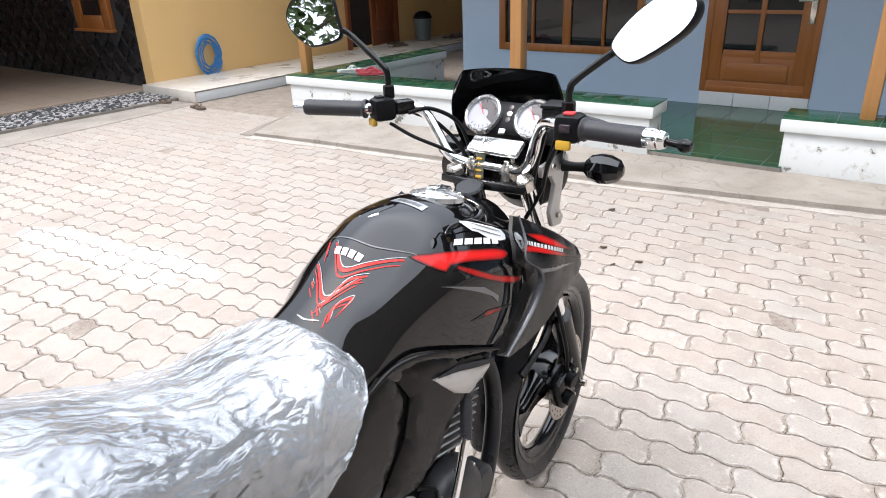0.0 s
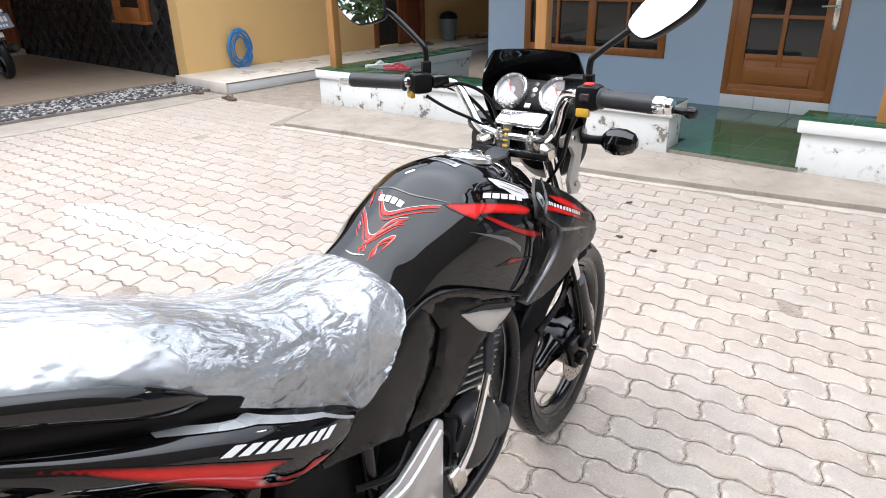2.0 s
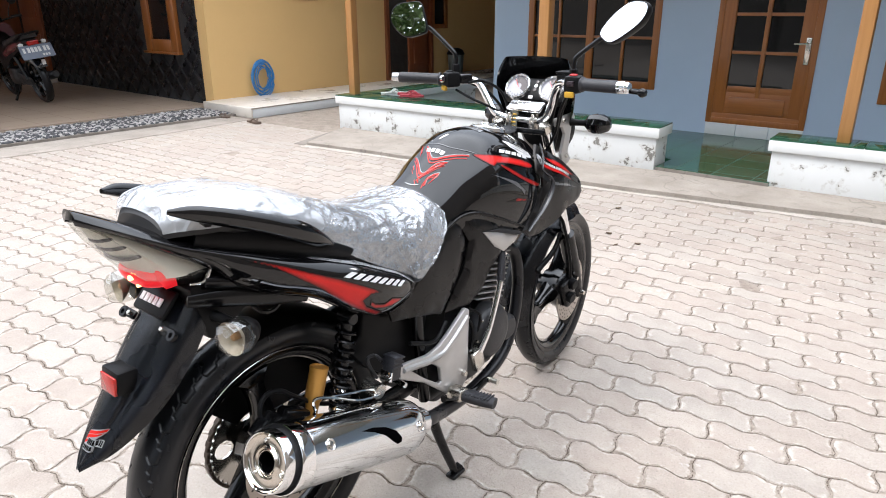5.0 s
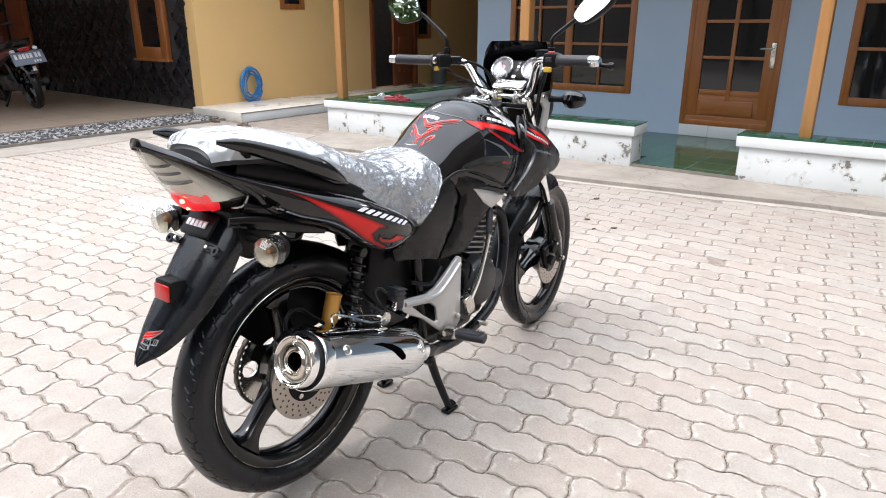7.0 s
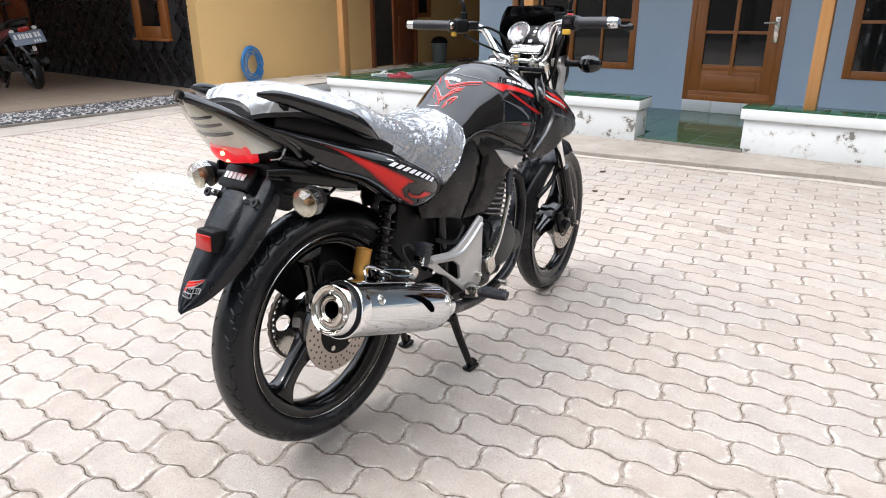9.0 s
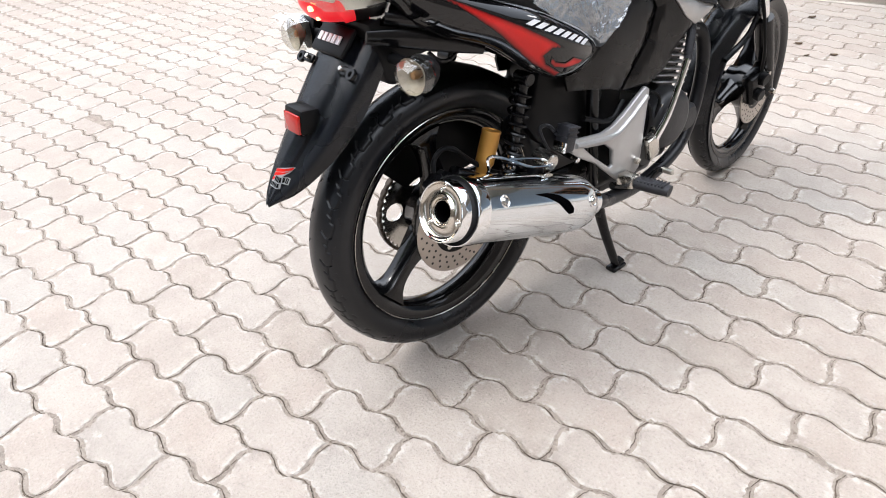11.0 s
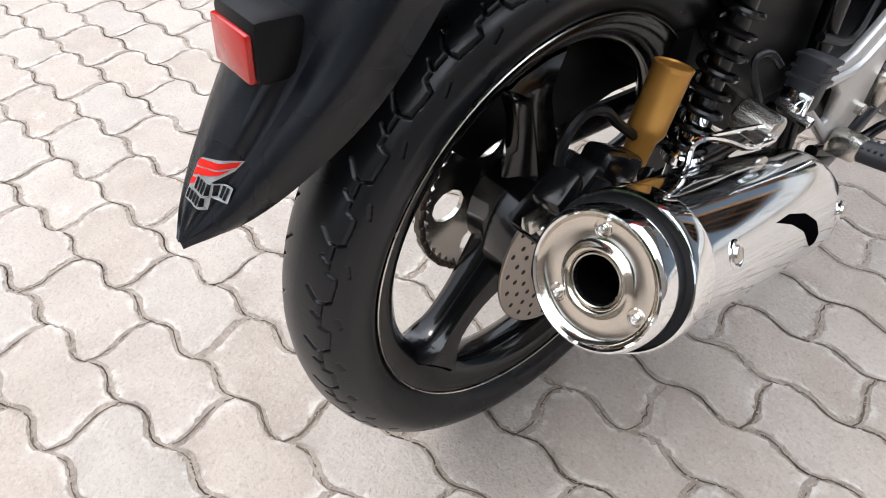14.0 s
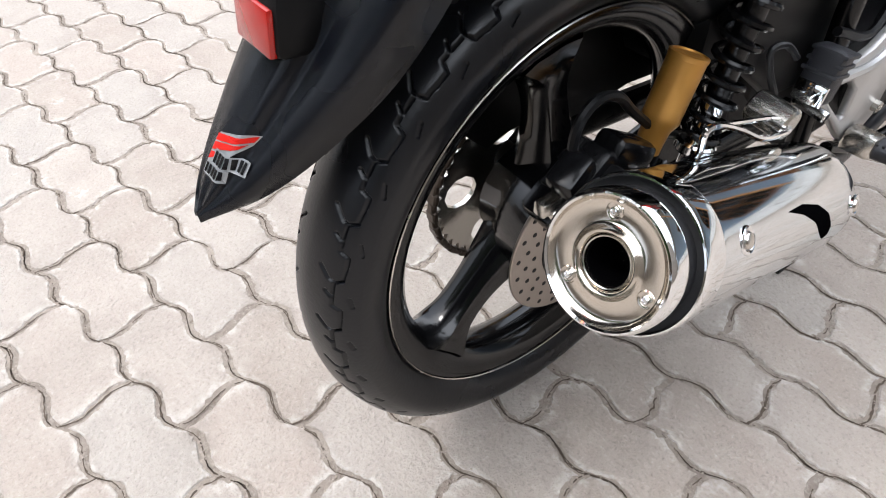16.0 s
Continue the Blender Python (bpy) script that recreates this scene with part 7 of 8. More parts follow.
def joinery(name, x0, x1, z0, z1, parent_label, category, material="timber", rail=0.07, depth=0.06, mull=(), bars=(), pane="glass", kind="structure", low=None):
    """A window or door set in a wall along local x: frame, glazing bars, panes; low is a panel's top."""
    ob = empty(name, Matrix(), parent_label, category, kind=kind)
    bm = bmesh.new()
    for cx, cz, sx, sz in (((x0 + rail / 2), (z0 + z1) / 2, rail, z1 - z0), ((x1 - rail / 2), (z0 + z1) / 2, rail, z1 - z0), ((x0 + x1) / 2, z1 - rail / 2, x1 - x0 - 2 * rail, rail), ((x0 + x1) / 2, z0 + rail / 2, x1 - x0 - 2 * rail, rail)):
        box((sx, depth, sz), (cx, 0, cz), 0.004, bm=bm)
    part("window_frame" if category == "window" else "door_frame", bm, material, ob)
    for x, w in mull:
        part("mullion", box((w, depth * 0.8, z1 - z0 - 2 * rail), (x, 0, (z0 + z1) / 2), 0.004), material, ob)
    for xa, xb, z, w in bars:
        part("glazing_bar", box((xb - xa, depth * 0.6, w), ((xa + xb) / 2, 0, z), 0.003), "timber_x" if material == "timber" else material, ob)
    part("pane", box((x1 - x0 - 2 * rail, 0.008, z1 - (low or z0) - rail), ((x0 + x1) / 2, 0.004, ((low or z0) + z1 - rail) / 2)), pane, ob)
    return ob


# windows and the open door of the yellow house
for nm, u0, u1, z0, z1 in (("window_3", 5.97, 6.43, 1.40, 2.2), ("window_4", 9.05, 9.5, 0.94, 2.0)):
    o = joinery(nm, u0, u1, z0, z1, "small brown-framed window in the yellow wall", "window", rail=0.08)
    o.matrix_basis = pose(-7.76, 0, 0, 0, 0, 90)
o = joinery("window_5", -9.29, -8.43, 0.71, 2.0, "brown-framed window in the black tiled wall", "window", rail=0.17)
o.matrix_basis = pose(0, 4.52, 0)
part("sill", box((0.94, 0.08, 0.03), (-8.86, -0.02, 0.70), 0.005), "timber_x", o)
door3 = empty("door_3", pose(-7.75, 9.0, 0.125), "red-brown wooden door standing ajar in the yellow wall", "door", kind="structure")
part("leaf", box((0.04, 0.62, 2.08), (0.0, -0.31, 1.05), 0.005, (0, 0, 8)), "red_door", door3)
for dz in (0.55, 1.45):
    part("panel", box((0.02, 0.42, 0.6), (0.055, -0.31, dz), 0.006, (0, 0, 8)), "red_door", door3)
part("door_frame", merge(box((0.1, 0.07, 2.13), (0.0, -1.11, 1.06), 0.004), box((0.1, 0.07, 2.13), (0.0, 0.02, 1.06), 0.004)), "red_door", door3)

# far carport: a brown double door and its step
door4 = empty("door_4", pose(-13.3, 4.51, 0.05), "dark red-brown door at the back of the carport", "door", kind="structure")
part("leaf", box((0.85, 0.05, 2.1), (0, 0, 1.05), 0.006), "red_door", door4)
for dz in (0.5, 1.4):
    part("panel", box((0.6, 0.02, 0.62), (0, -0.035, dz), 0.006), "red_door", door4)
tagged(part("step_carport", box((1.0, 0.35, 0.10), (-13.1, 4.30, 0.10), 0.006), "cream_tile"), "pale tiled step before the carport door", "step", kind="structure")

# pebble strip between the yard and the carport
strip = tagged(part("pavement_strip", flat(-7.8, -1.5, -7.02, 4.36, 0.03, 0.1), "dirt_shade_cement"), "bed of the pebble strip", "pavement", kind="structure")
for mat_name, share, label in (("stone_dark", 0.62, "dark rounded pebbles set in cement"), ("stone_light", 0.38, "white rounded pebbles set in cement")):
    rng = random.Random(7 if share > 0.5 else 8)
    bm = bmesh.new()
    unit = bmesh.new()
    bmesh.ops.create_icosphere(unit, subdivisions=1, radius=1)
    cos, faces = [v.co.copy() for v in unit.verts], [[v.index for v in f.verts] for f in unit.faces]
    unit.free()
    verts, tris = [], []
    for i in range(int(2600 * share)):
        x, y = rng.uniform(-7.76, -7.06), rng.uniform(1.2, 4.33)
        m = pose(x, y, 0.034, rng.uniform(-15, 15), rng.uniform(-15, 15), rng.uniform(0, 180)) @ Matrix.Diagonal((rng.uniform(0.022, 0.045), rng.uniform(0.014, 0.026), rng.uniform(0.010, 0.018), 1))
        s = len(verts)
        verts += [m @ c for c in cos]
        tris += [[s + k for k in f] for f in faces]
    me = bpy.data.meshes.new("pebbles")
    me.from_pydata(verts, [], tris)
    me.materials.append(M[mat_name])
    me.shade_smooth()
    tagged(new("pebbles", me), label, "pebbles", kind="stuff")


# ---------------------------------------------------------------- blue house with its terrace
tagged(part("floor_terrace", merge(flat(-5.2, 5.06, 6.0, 6.5, 0.06, 0.12), flat(-1.65, 4.715, -0.78, 5.06, 0.06, 0.12)), "green_tile"), "dark green glazed tile floor of the terrace, wet-looking", "floor", kind="structure")


part("riser", box((0.868, 0.004, 0.050), (-1.215, 4.712, 0.030), 0.001), "dirt_shade_cement", bpy.data.objects["floor_terrace"], "dull cement riser")


def low_wall(name, x0, x1, y0, y1, top, label):
    """A low bench wall: chipped body, overhanging white cap, green tiles on top."""
    ob = tagged(part(name, box((x1 - x0, y1 - y0, top - 0.09), ((x0 + x1) / 2, (y0 + y1) / 2, (top - 0.09) / 2), 0.008), "chipped"), label, "low wall", kind="structure")
    part("coping", box((x1 - x0 + 0.05, y1 - y0 + 0.05, 0.082), ((x0 + x1) / 2, (y0 + y1) / 2, top - 0.049), 0.006), "white_cap", ob, "white painted coping")
    n = max(1, round((x1 - x0) / 0.3)) if x1 - x0 > y1 - y0 else max(1, round((y1 - y0) / 0.3))
    for i in range(n):
        if x1 - x0 > y1 - y0:
            w = (x1 - x0 + 0.05) / n
            part("tile", box((w - 0.004, y1 - y0 + 0.046, 0.012), (x0 - 0.025 + w * (i + 0.5), (y0 + y1) / 2, top - 0.004), 0.002), "green_tile", ob)
        else:
            w = (y1 - y0 + 0.05) / n
            part("tile", box((x1 - x0 + 0.046, w - 0.004, 0.012), ((x0 + x1) / 2, y0 - 0.025 + w * (i + 0.5), top - 0.004), 0.002), "green_tile", ob)
    return ob


# the terrace runs a little askew to the house
ASKEW = pose(-1.2, 4.72, 0, 0, 0, 2.6) @ pose(1.2, -4.72, 0)
low_wall("wall_terrace_1", -5.27, -1.66, 4.72, 4.99, 0.380, "white low terrace wall with flaking paint and green tiled top")
low_wall("wall_terrace_2", -0.80, 6.0, 4.72, 4.99, 0.380, "white low terrace wall with flaking paint and green tiled top")
low_wall("wall_terrace_3", -5.30, -5.02, 4.93, 6.75, 0.372, "white low wall at the end of the terrace, green tiled top")

for nm in ("wall_terrace_1", "wall_terrace_2"):
    bpy.data.objects[nm].matrix_basis = ASKEW

wall_with_holes("wall_blue", -4.55, 6.0, 0.0, 3.2, 6.5, 0.2, [(-1.88, -0.955, 0.18, 2.2), (-4.06, -2.455, 0.455, 1.80), (-0.42, 1.15, 0.475, 1.80)], "blue", "pale blue painted house wall")
tagged(part("wall_blue_side", box((0.2, 6.8, 3.2), (-4.45, 10.1, 1.6)), "blue", smooth=0), "pale blue side wall along the alley", "wall", kind="structure")
# dark sheet; its colour is the shade inside the rooms
tagged(part("backing_blue", box((10.0, 0.1, 3.2), (0.8, 7.6, 1.6)), "dark", smooth=0), "dark sheet for the unlit rooms behind the blue wall's windows", "wall", kind="structure")
tagged(part("ceiling_terrace", box((11.6, 2.1, 0.1), (0.2, 5.55, 2.72)), "roof", smooth=0), "plain grey soffit over the terrace", "ceiling", kind="structure")
for i in range(3):
    tagged(part("riser_tile", box((0.30, 0.012, 0.118), (-1.72 + i * 0.305, 6.492, 0.121), 0.002), "white_tile"), "white glazed riser tile under the door", "tile", "riser tiles", kind="structure")

w1 = joinery("window_1", -4.06, -2.455, 0.455, 1.80, "brown timber window with small dark panes", "window", rail=0.075, mull=((-3.257, 0.09), (-3.65, 0.03), (-2.86, 0.03)), bars=((-3.99, -2.525, 0.98, 0.028), (-3.99, -2.525, 1.38, 0.028)))
w1.matrix_basis = pose(0, 6.52, 0)
w2 = joinery("window_2", -0.42, 1.15, 0.475, 1.80, "brown timber window with small dark panes", "window", rail=0.075, mull=((0.365, 0.09), (-0.03, 0.03), (0.76, 0.03)), bars=((-0.35, 1.08, 0.98, 0.028), (-0.35, 1.08, 1.38, 0.028)))
w2.matrix_basis = pose(0, 6.52, 0)
d1 = joinery("door_1", -1.88, -0.955, 0.18, 2.2, "brown timber door with glass panes, closed", "door", rail=0.055, mull=((-1.77, 0.11), (-1.065, 0.11), (-1.42, 0.04)), bars=((-1.71, -1.12, 0.52, 0.06), (-1.71, -1.12, 0.87, 0.03), (-1.71, -1.12, 1.22, 0.03), (-1.71, -1.12, 1.57, 0.03), (-1.71, -1.12, 2.08, 0.12)), low=0.5)
d1.matrix_basis = pose(0, 6.52, 0)
part("panel", box((0.62, 0.034, 0.30), (-1.4175, 0.0, 0.36), 0.004), "timber_x", d1)
part("panel", box((0.52, 0.02, 0.15), (-1.4175, -0.022, 0.37), 0.008), "timber_x", d1)
part("bottom_rail", box((0.815, 0.05, 0.09), (-1.4175, 0.0, 0.235), 0.004), "timber_x", d1)
lock = part("door_lock", box((0.045, 0.012, 0.24), (-1.04, -0.03, 0.90), 0.004), "dull_chrome", d1, "steel lock plate")
part("handle", tube([(-1.04, -0.036, 0.97), (-1.04, -0.075, 0.97), (-1.055, -0.085, 0.97), (-1.15, -0.085, 0.965)], 0.009, 8), "chrome", lock)

for i, (x, y, w) in enumerate(((-5.16, 4.69, 0.09), (-2.80, 4.80, 0.10), (-0.38, 4.90, 0.085))):
    p = tagged(part("terrace_post", box((w, w, 2.34), (0, 0, 1.17), 0.008), "post"), "square brown timber post carrying the terrace roof", "post", "terrace posts")
    p.matrix_basis = pose(x, y, 0.379)


# ---------------------------------------------------------------- loose things round the yard
bm = bmesh.new()
rng = random.Random(5)
loops = 11
path = []
for i in range(loops * 20):
    a = 2 * math.pi * i / 20
    k = i // 20
    rr = 0.155 + 0.05 * math.sin(k * 2.1) + rng.uniform(-0.002, 0.002)
    path.append((0.016 + 0.006 * k + 0.01 * math.sin(a * 1.5), math.cos(a) * rr * 0.92 + 0.012 * math.sin(k * 1.7), math.sin(a) * (rr + 0.04) - 0.01 * k * 0.3))
coil = tagged(part("garden_hose", tube(path, 0.0070, 8, 2), "hose"), "coiled blue garden hose leaning on the yellow wall", "hose")
coil.matrix_basis = pose(-7.735, 5.30, 0.375)
part("hook", box((0.05, 0.02, 0.02), (0.02, 0, 0.16), 0.003), "chrome", coil)

bin_ob = empty("rubbish_bin", pose(-7.5, 9.45, 0.125), "grey-green plastic rubbish bin with a domed lid", "bin")
part("body", lathe([(0, 0), (0.115, 0), (0.125, 0.02), (0.15, 0.36), (0.155, 0.365), (0.14, 0.365), (0.11, 0.03)], segs=20), "bin", bin_ob)
part("lid", lathe([(0.162, 0.36), (0.165, 0.375), (0.13, 0.44), (0.06, 0.475), (0, 0.48)], segs=20), "matte_black", bin_ob)


def slipper(length, width, mat_name, label, m, group):
    ob = empty("slipper", m, label, "slipper", group)
    out = [(-0.5, -0.22), (-0.35, -0.36), (0.0, -0.36), (0.3, -0.46), (0.5, -0.2), (0.5, 0.2), (0.3, 0.46), (0.0, 0.36), (-0.35, 0.36), (-0.5, 0.22)]
    bm = bmesh.new()
    f = bm.faces.new([bm.verts.new((p.x * length, p.y * width, 0)) for p in spline([(a, b, 0) for a, b in out], 3, True)])
    ret = bmesh.ops.extrude_face_region(bm, geom=[f])
    for v in ret["geom"]:
        if isinstance(v, bmesh.types.BMVert):
            v.co.z += 0.022
    part("sole", bm, mat_name, ob)
    for s in (-1, 1):
        part("strap", tube([(0.28 * length, 0, 0.02), (0.15 * length, s * 0.25 * width, 0.05), (-0.05 * length, s * 0.42 * width, 0.02)], 0.008, 6), mat_name, ob)
    return ob


slipper(0.26, 0.10, "rubber_brown", "worn brown rubber slipper on the paving", pose(-7.05, 4.18, 0.002, 0, 0, 5), "slippers in the yard")
slipper(0.26, 0.10, "rubber_brown", "worn brown rubber slipper on the paving", pose(-6.38, 4.18, 0.002, 0, 0, -8), "slippers in the yard")
slipper(0.27, 0.11, "red_cloth", "dark red slipper lying on the terrace wall", pose(-4.58, 4.95, 0.387, 0, 0, 10), "slippers on the wall")
slipper(0.26, 0.10, "red_cloth", "dark red slipper lying on the terrace wall", pose(-4.46, 4.86, 0.387, 0, 0, 24), "slippers on the wall")
slipper(0.25, 0.10, "white_cloth", "grey-white slipper lying on the terrace wall", pose(-4.80, 4.92, 0.387, 0, 0, 60), "slippers on the wall")
for i, (x, y, r) in enumerate(((-7.55, 8.75, 20), (-7.3, 8.6, 70), (-7.25, 9.9, 40), (-7.2, 10.15, 100))):
    slipper(0.26, 0.10, "rubber_brown", "dark rubber slipper on the cream tiled step", pose(x, y, 0.127, 0, 0, r), "slippers on the step")


LEAVES = ((-1.232, 3.035, 0, 0.050), (-1.110, 2.874, 57, 0.035), (-1.019, 2.964, 8, 0.045), (-1.422, 3.565, 33, 0.050))


def dry_leaf(m, length):
    """A curled dry leaf: a thin cupped blade with a stalk."""
    rows = []
    for i in range(7):
        t = i / 6
        w = 0.32 * math.sin(math.pi * (0.06 + 0.9 * t)) * length
        rows.append([(length * (t - 0.5), w * k, length * (0.35 * (t - 0.5) ** 2 + 0.22 * abs(k) ** 1.5)) for k in (-1, -0.5, 0, 0.5, 1)])
    bm = bmesh.new()
    grid(bm, rows)
    bmesh.ops.solidify(bm, geom=bm.faces[:], thickness=0.0008)
    ob = empty("dry_leaf", m, "small curled brown dry leaf on the paving", "leaf", "dry leaves on the paving")
    part("blade", bm, "dry_leaf", ob)
    part("stalk", tube([(-0.5 * length, 0, 0.09 * length), (-0.8 * length, 0.05 * length, 0.02 * length)], 0.0012, 5), "dry_leaf", ob)
    return ob


for x, y, r, s in LEAVES:
    dry_leaf(pose(x, y, 0.001, 4, -6, r), s * 0.75)


# ---------------------------------------------------------------- trees behind the walk, seen in the mirrors; more added to darken reflections
def tree(name, m, height, spread, seed):
    rng = random.Random(seed)
    ob = empty(name, m, "leafy shade tree beyond the yard", "tree", "trees")
    bm = tube([(0, 0, -0.05), (0.05, 0.02, height * 0.25), (-0.04, 0.05, height * 0.5)], [0.16, 0.13, 0.10], 10)
    tips = []
    for i in range(9):
        a, r = rng.uniform(0, 6.28), rng.uniform(0.4, 1.0) * spread
        end = (math.cos(a) * r, math.sin(a) * r, height * rng.uniform(0.6, 1.0))
        s = (-0.02, 0.03, height * rng.uniform(0.3, 0.5))
        midp = (end[0] * 0.45, end[1] * 0.45, (s[2] + end[2]) / 2 + 0.2)
        tube([s, midp, end], [0.07, 0.04, 0.015], 7, bm=bm)
        tips += [end, midp]
    part("trunk", bm, "bark", ob)
    verts, quads = [], []
    for i in range(9500):
        c = Vector(rng.choice(tips)) + Vector((rng.gauss(0, 0.38), rng.gauss(0, 0.38), rng.gauss(0, 0.30)))
        q = pose(*c, rng.uniform(-60, 60), rng.uniform(-60, 60), rng.uniform(0, 360))
        s, l = rng.uniform(0.025, 0.045), rng.uniform(0.07, 0.13)
        k = len(verts)
        verts += [q @ Vector(p) for p in ((0, -l, 0), (s, 0, 0.012), (0, l, 0), (-s, 0, 0.012))]
        quads.append((k, k + 1, k + 2, k + 3))
    me = bpy.data.meshes.new("crown")
    me.from_pydata(verts, [], quads)
    me.materials.append(M["leaf"])
    crown = new("crown", me)
    crown.parent = ob
    return ob


tree("tree", pose(-3.0, -6.0, 0), 5.2, 1.9, 11)
tree("tree", pose(-5.2, -9.0, 0), 6.5, 2.6, 12)
# the rest are added, unseen, to darken what paint and mirrors reflect
tree("tree", pose(0.4, -7.0, 0), 6.2, 2.3, 13)
tree("tree", pose(-8.6, -9.6, 0), 6.0, 2.0, 16)
tree("tree", pose(2.3, -6.6, 0), 6.0, 2.3, 18)
tree("tree", pose(3.8, -8.8, 0), 6.8, 2.5, 14)
tree("tree", pose(6.6, -7.6, 0), 7.2, 2.7, 15)


# ---------------------------------------------------------------- the motorcycle parked in the carport
moped = empty("motorcycle", pose(-9.86, 3.25, 0.055, -11, 0, 177) @ Matrix.Scale(1.10, 4), "dark motorcycle with maroon panels parked in the carport", "motorcycle")
mw = wheel("rear_wheel", (0, 0, 0.285), 0.285, 0.045, 0.215, 5, 20, "tyre_front", 0.2, "black cast rear wheel", moped, 24, 24)
fw = wheel("front_wheel", (1.22, 0, 0.285), 0.285, 0.040, 0.215, 5, 50, "tyre_front", 0.2, "black cast front wheel", moped, 24, 24)
part("rear_mudguard", skin([(-0.33, [(0, .50), (.05, .49), (.06, .46)]), (-0.24, [(0, .60), (.07, .585), (.085, .54)]), (-0.10, [(0, .68), (.085, .66), (.10, .60)]), (0.10, [(0, .70), (.09, .68), (.10, .62)])], 4, 4), "fender_black", moped, "black rear mudguard")
part("body", skin([(-0.30, [(0, .80), (.05, .79), (.06, .74)]), (-0.10, [(0, .82), (.10, .80), (.12, .68), (.08, .62)][:3]), (0.20, [(0, .76), (.13, .74), (.15, .58)]), (0.50, [(0, .72), (.13, .69), (.16, .46)]), (0.72, [(0, .80), (.12, .72), (.14, .42)]), (0.90, [(0, .90), (.10, .80), (.11, .55)])], 5, 5), "matte_black", moped, "dark side covers")
for s in (-1, 1):
    part("side_panel", tube([(-0.20, s * 0.095, 0.76), (0.10, s * 0.140, 0.70), (0.40, s * 0.155, 0.62)], [0.02, 0.045, 0.03], 10, flat_by=(0.4, 1.0)), "maroon", moped, "maroon side panel")
    part("turn_signal", lathe([(0, -0.030), (0.020, -0.024), (0.028, 0), (0.018, 0.026), (0, 0.030)], axis((-0.285, s * 0.13, 0.745), (-0.285, s * 1.0, 0.745)), 14), "white", moped, "pale turn signal")
    part("turn_signal_stalk", rod((-0.28, s * 0.05, 0.745), (-0.285, s * 0.115, 0.745), 0.010, 10), "matte_black", moped)
    part("shock_absorber", rod((0.02, s * 0.11, 0.31), (0.14, s * 0.12, 0.60), 0.024, 14), "frame_black", moped)
    part("swing_arm", tube([(0, s * 0.085, 0.285), (0.40, s * 0.085, 0.30)], 0.018, 8), "frame_black", moped)
    part("hand_grip", rod((0.86, s * 0.22, 1.00), (0.83, s * 0.34, 1.00), 0.017, 12), "grip", moped)
    part("mirror", lathe([(0, 0.012), (0.05, 0.010), (0.055, 0.0), (0.03, -0.02), (0, -0.024)], axis((0.88, s * 0.30, 1.20), (0.60, s * 0.30, 1.22)), 18), "matte_black", moped)
    part("mirror_stem", tube([(0.90, s * 0.20, 1.01), (0.91, s * 0.24, 1.10), (0.89, s * 0.29, 1.18)], 0.006, 8), "frame_black", moped)
    part("fork_leg", rod((1.22, s * 0.075, 0.285), (0.98, s * 0.075, 0.86), 0.022, 14), "frame_black", moped)
part("seat", skin([(-0.28, [(0, .86), (.07, .85), (.09, .81)]), (0.05, [(0, .85), (.11, .83), (.12, .78)]), (0.35, [(0, .79), (.11, .77), (.12, .72)]), (0.55, [(0, .78), (.08, .76), (.09, .72)])], 4, 4), "seat_vinyl", moped, "black vinyl seat")
part("grab_bar", tube([(-0.10, 0.12, 0.80), (-0.28, 0.11, 0.86), (-0.36, 0.05, 0.87), (-0.36, -0.05, 0.87), (-0.28, -0.11, 0.86), (-0.10, -0.12, 0.80)], 0.014, 10), "matte_black", moped)
part("tail_lamp", box((0.05, 0.13, 0.055), (-0.315, 0, 0.755), 0.015), "reflector", moped, "red tail lamp")
np_at = pose(-0.36, 0, 0.655, 0, 28, 0) @ pose(0, 0, 0, 4, 0, 0)
number = part("number_plate", box((0.004, 0.36, 0.17), (0, 0, 0), 0.002), "plate_white", moped, "dark number plate with pale characters")
number.matrix_basis = np_at
for i, (y, w) in enumerate(((0.135, 0.026), (0.085, 0.030), (0.045, 0.030), (0.005, 0.030), (-0.035, 0.030), (-0.090, 0.028), (-0.130, 0.028))):
    part("plate_bar", box((0.003, w, 0.062), (-0.003, y, 0.025), 0.0005), "white", number)
for y in (-0.055, -0.085, -0.115):
    part("plate_bar", box((0.003, 0.020, 0.028), (-0.003, y, -0.050), 0.0005), "white", number)
part("mudguard_reflector", box((0.012, 0.045, 0.06), (-0.335, -0.03, 0.52), 0.006), "white", moped)
part("muffler", lathe([(0, 0.0), (0.035, 0.0), (0.05, 0.02), (0.055, 0.20), (0.03, 0.42), (0.02, 0.60)], axis((-0.16, -0.16, 0.33), (0.50, -0.14, 0.24)), 24), "engine", moped, "dark muffler")
part("chain_case", tube([(-0.06, 0.10, 0.29), (0.20, 0.10, 0.30), (0.45, 0.10, 0.32)], [0.055, 0.06, 0.075], 12, flat_by=(0.3, 1.0)), "engine", moped, "grey chain case")
part("engine_block", box((0.34, 0.26, 0.22), (0.52, 0, 0.33), 0.04), "engine", moped)
part("leg_shield", skin([(0.84, [(0, .95), (.16, .90), (.18, .50)]), (0.90, [(0, .98), (.14, .92), (.15, .48)])], 4, 4), "maroon", moped)
part("handlebar", tube([(0.84, 0.30, 1.00), (0.90, 0.12, 0.98), (0.92, 0, 0.97), (0.90, -0.12, 0.98), (0.84, -0.30, 1.00)], 0.012, 10), "frame_black", moped)
part("head_cover", box((0.16, 0.24, 0.13), (0.96, 0, 0.99), 0.05), "matte_black", moped)
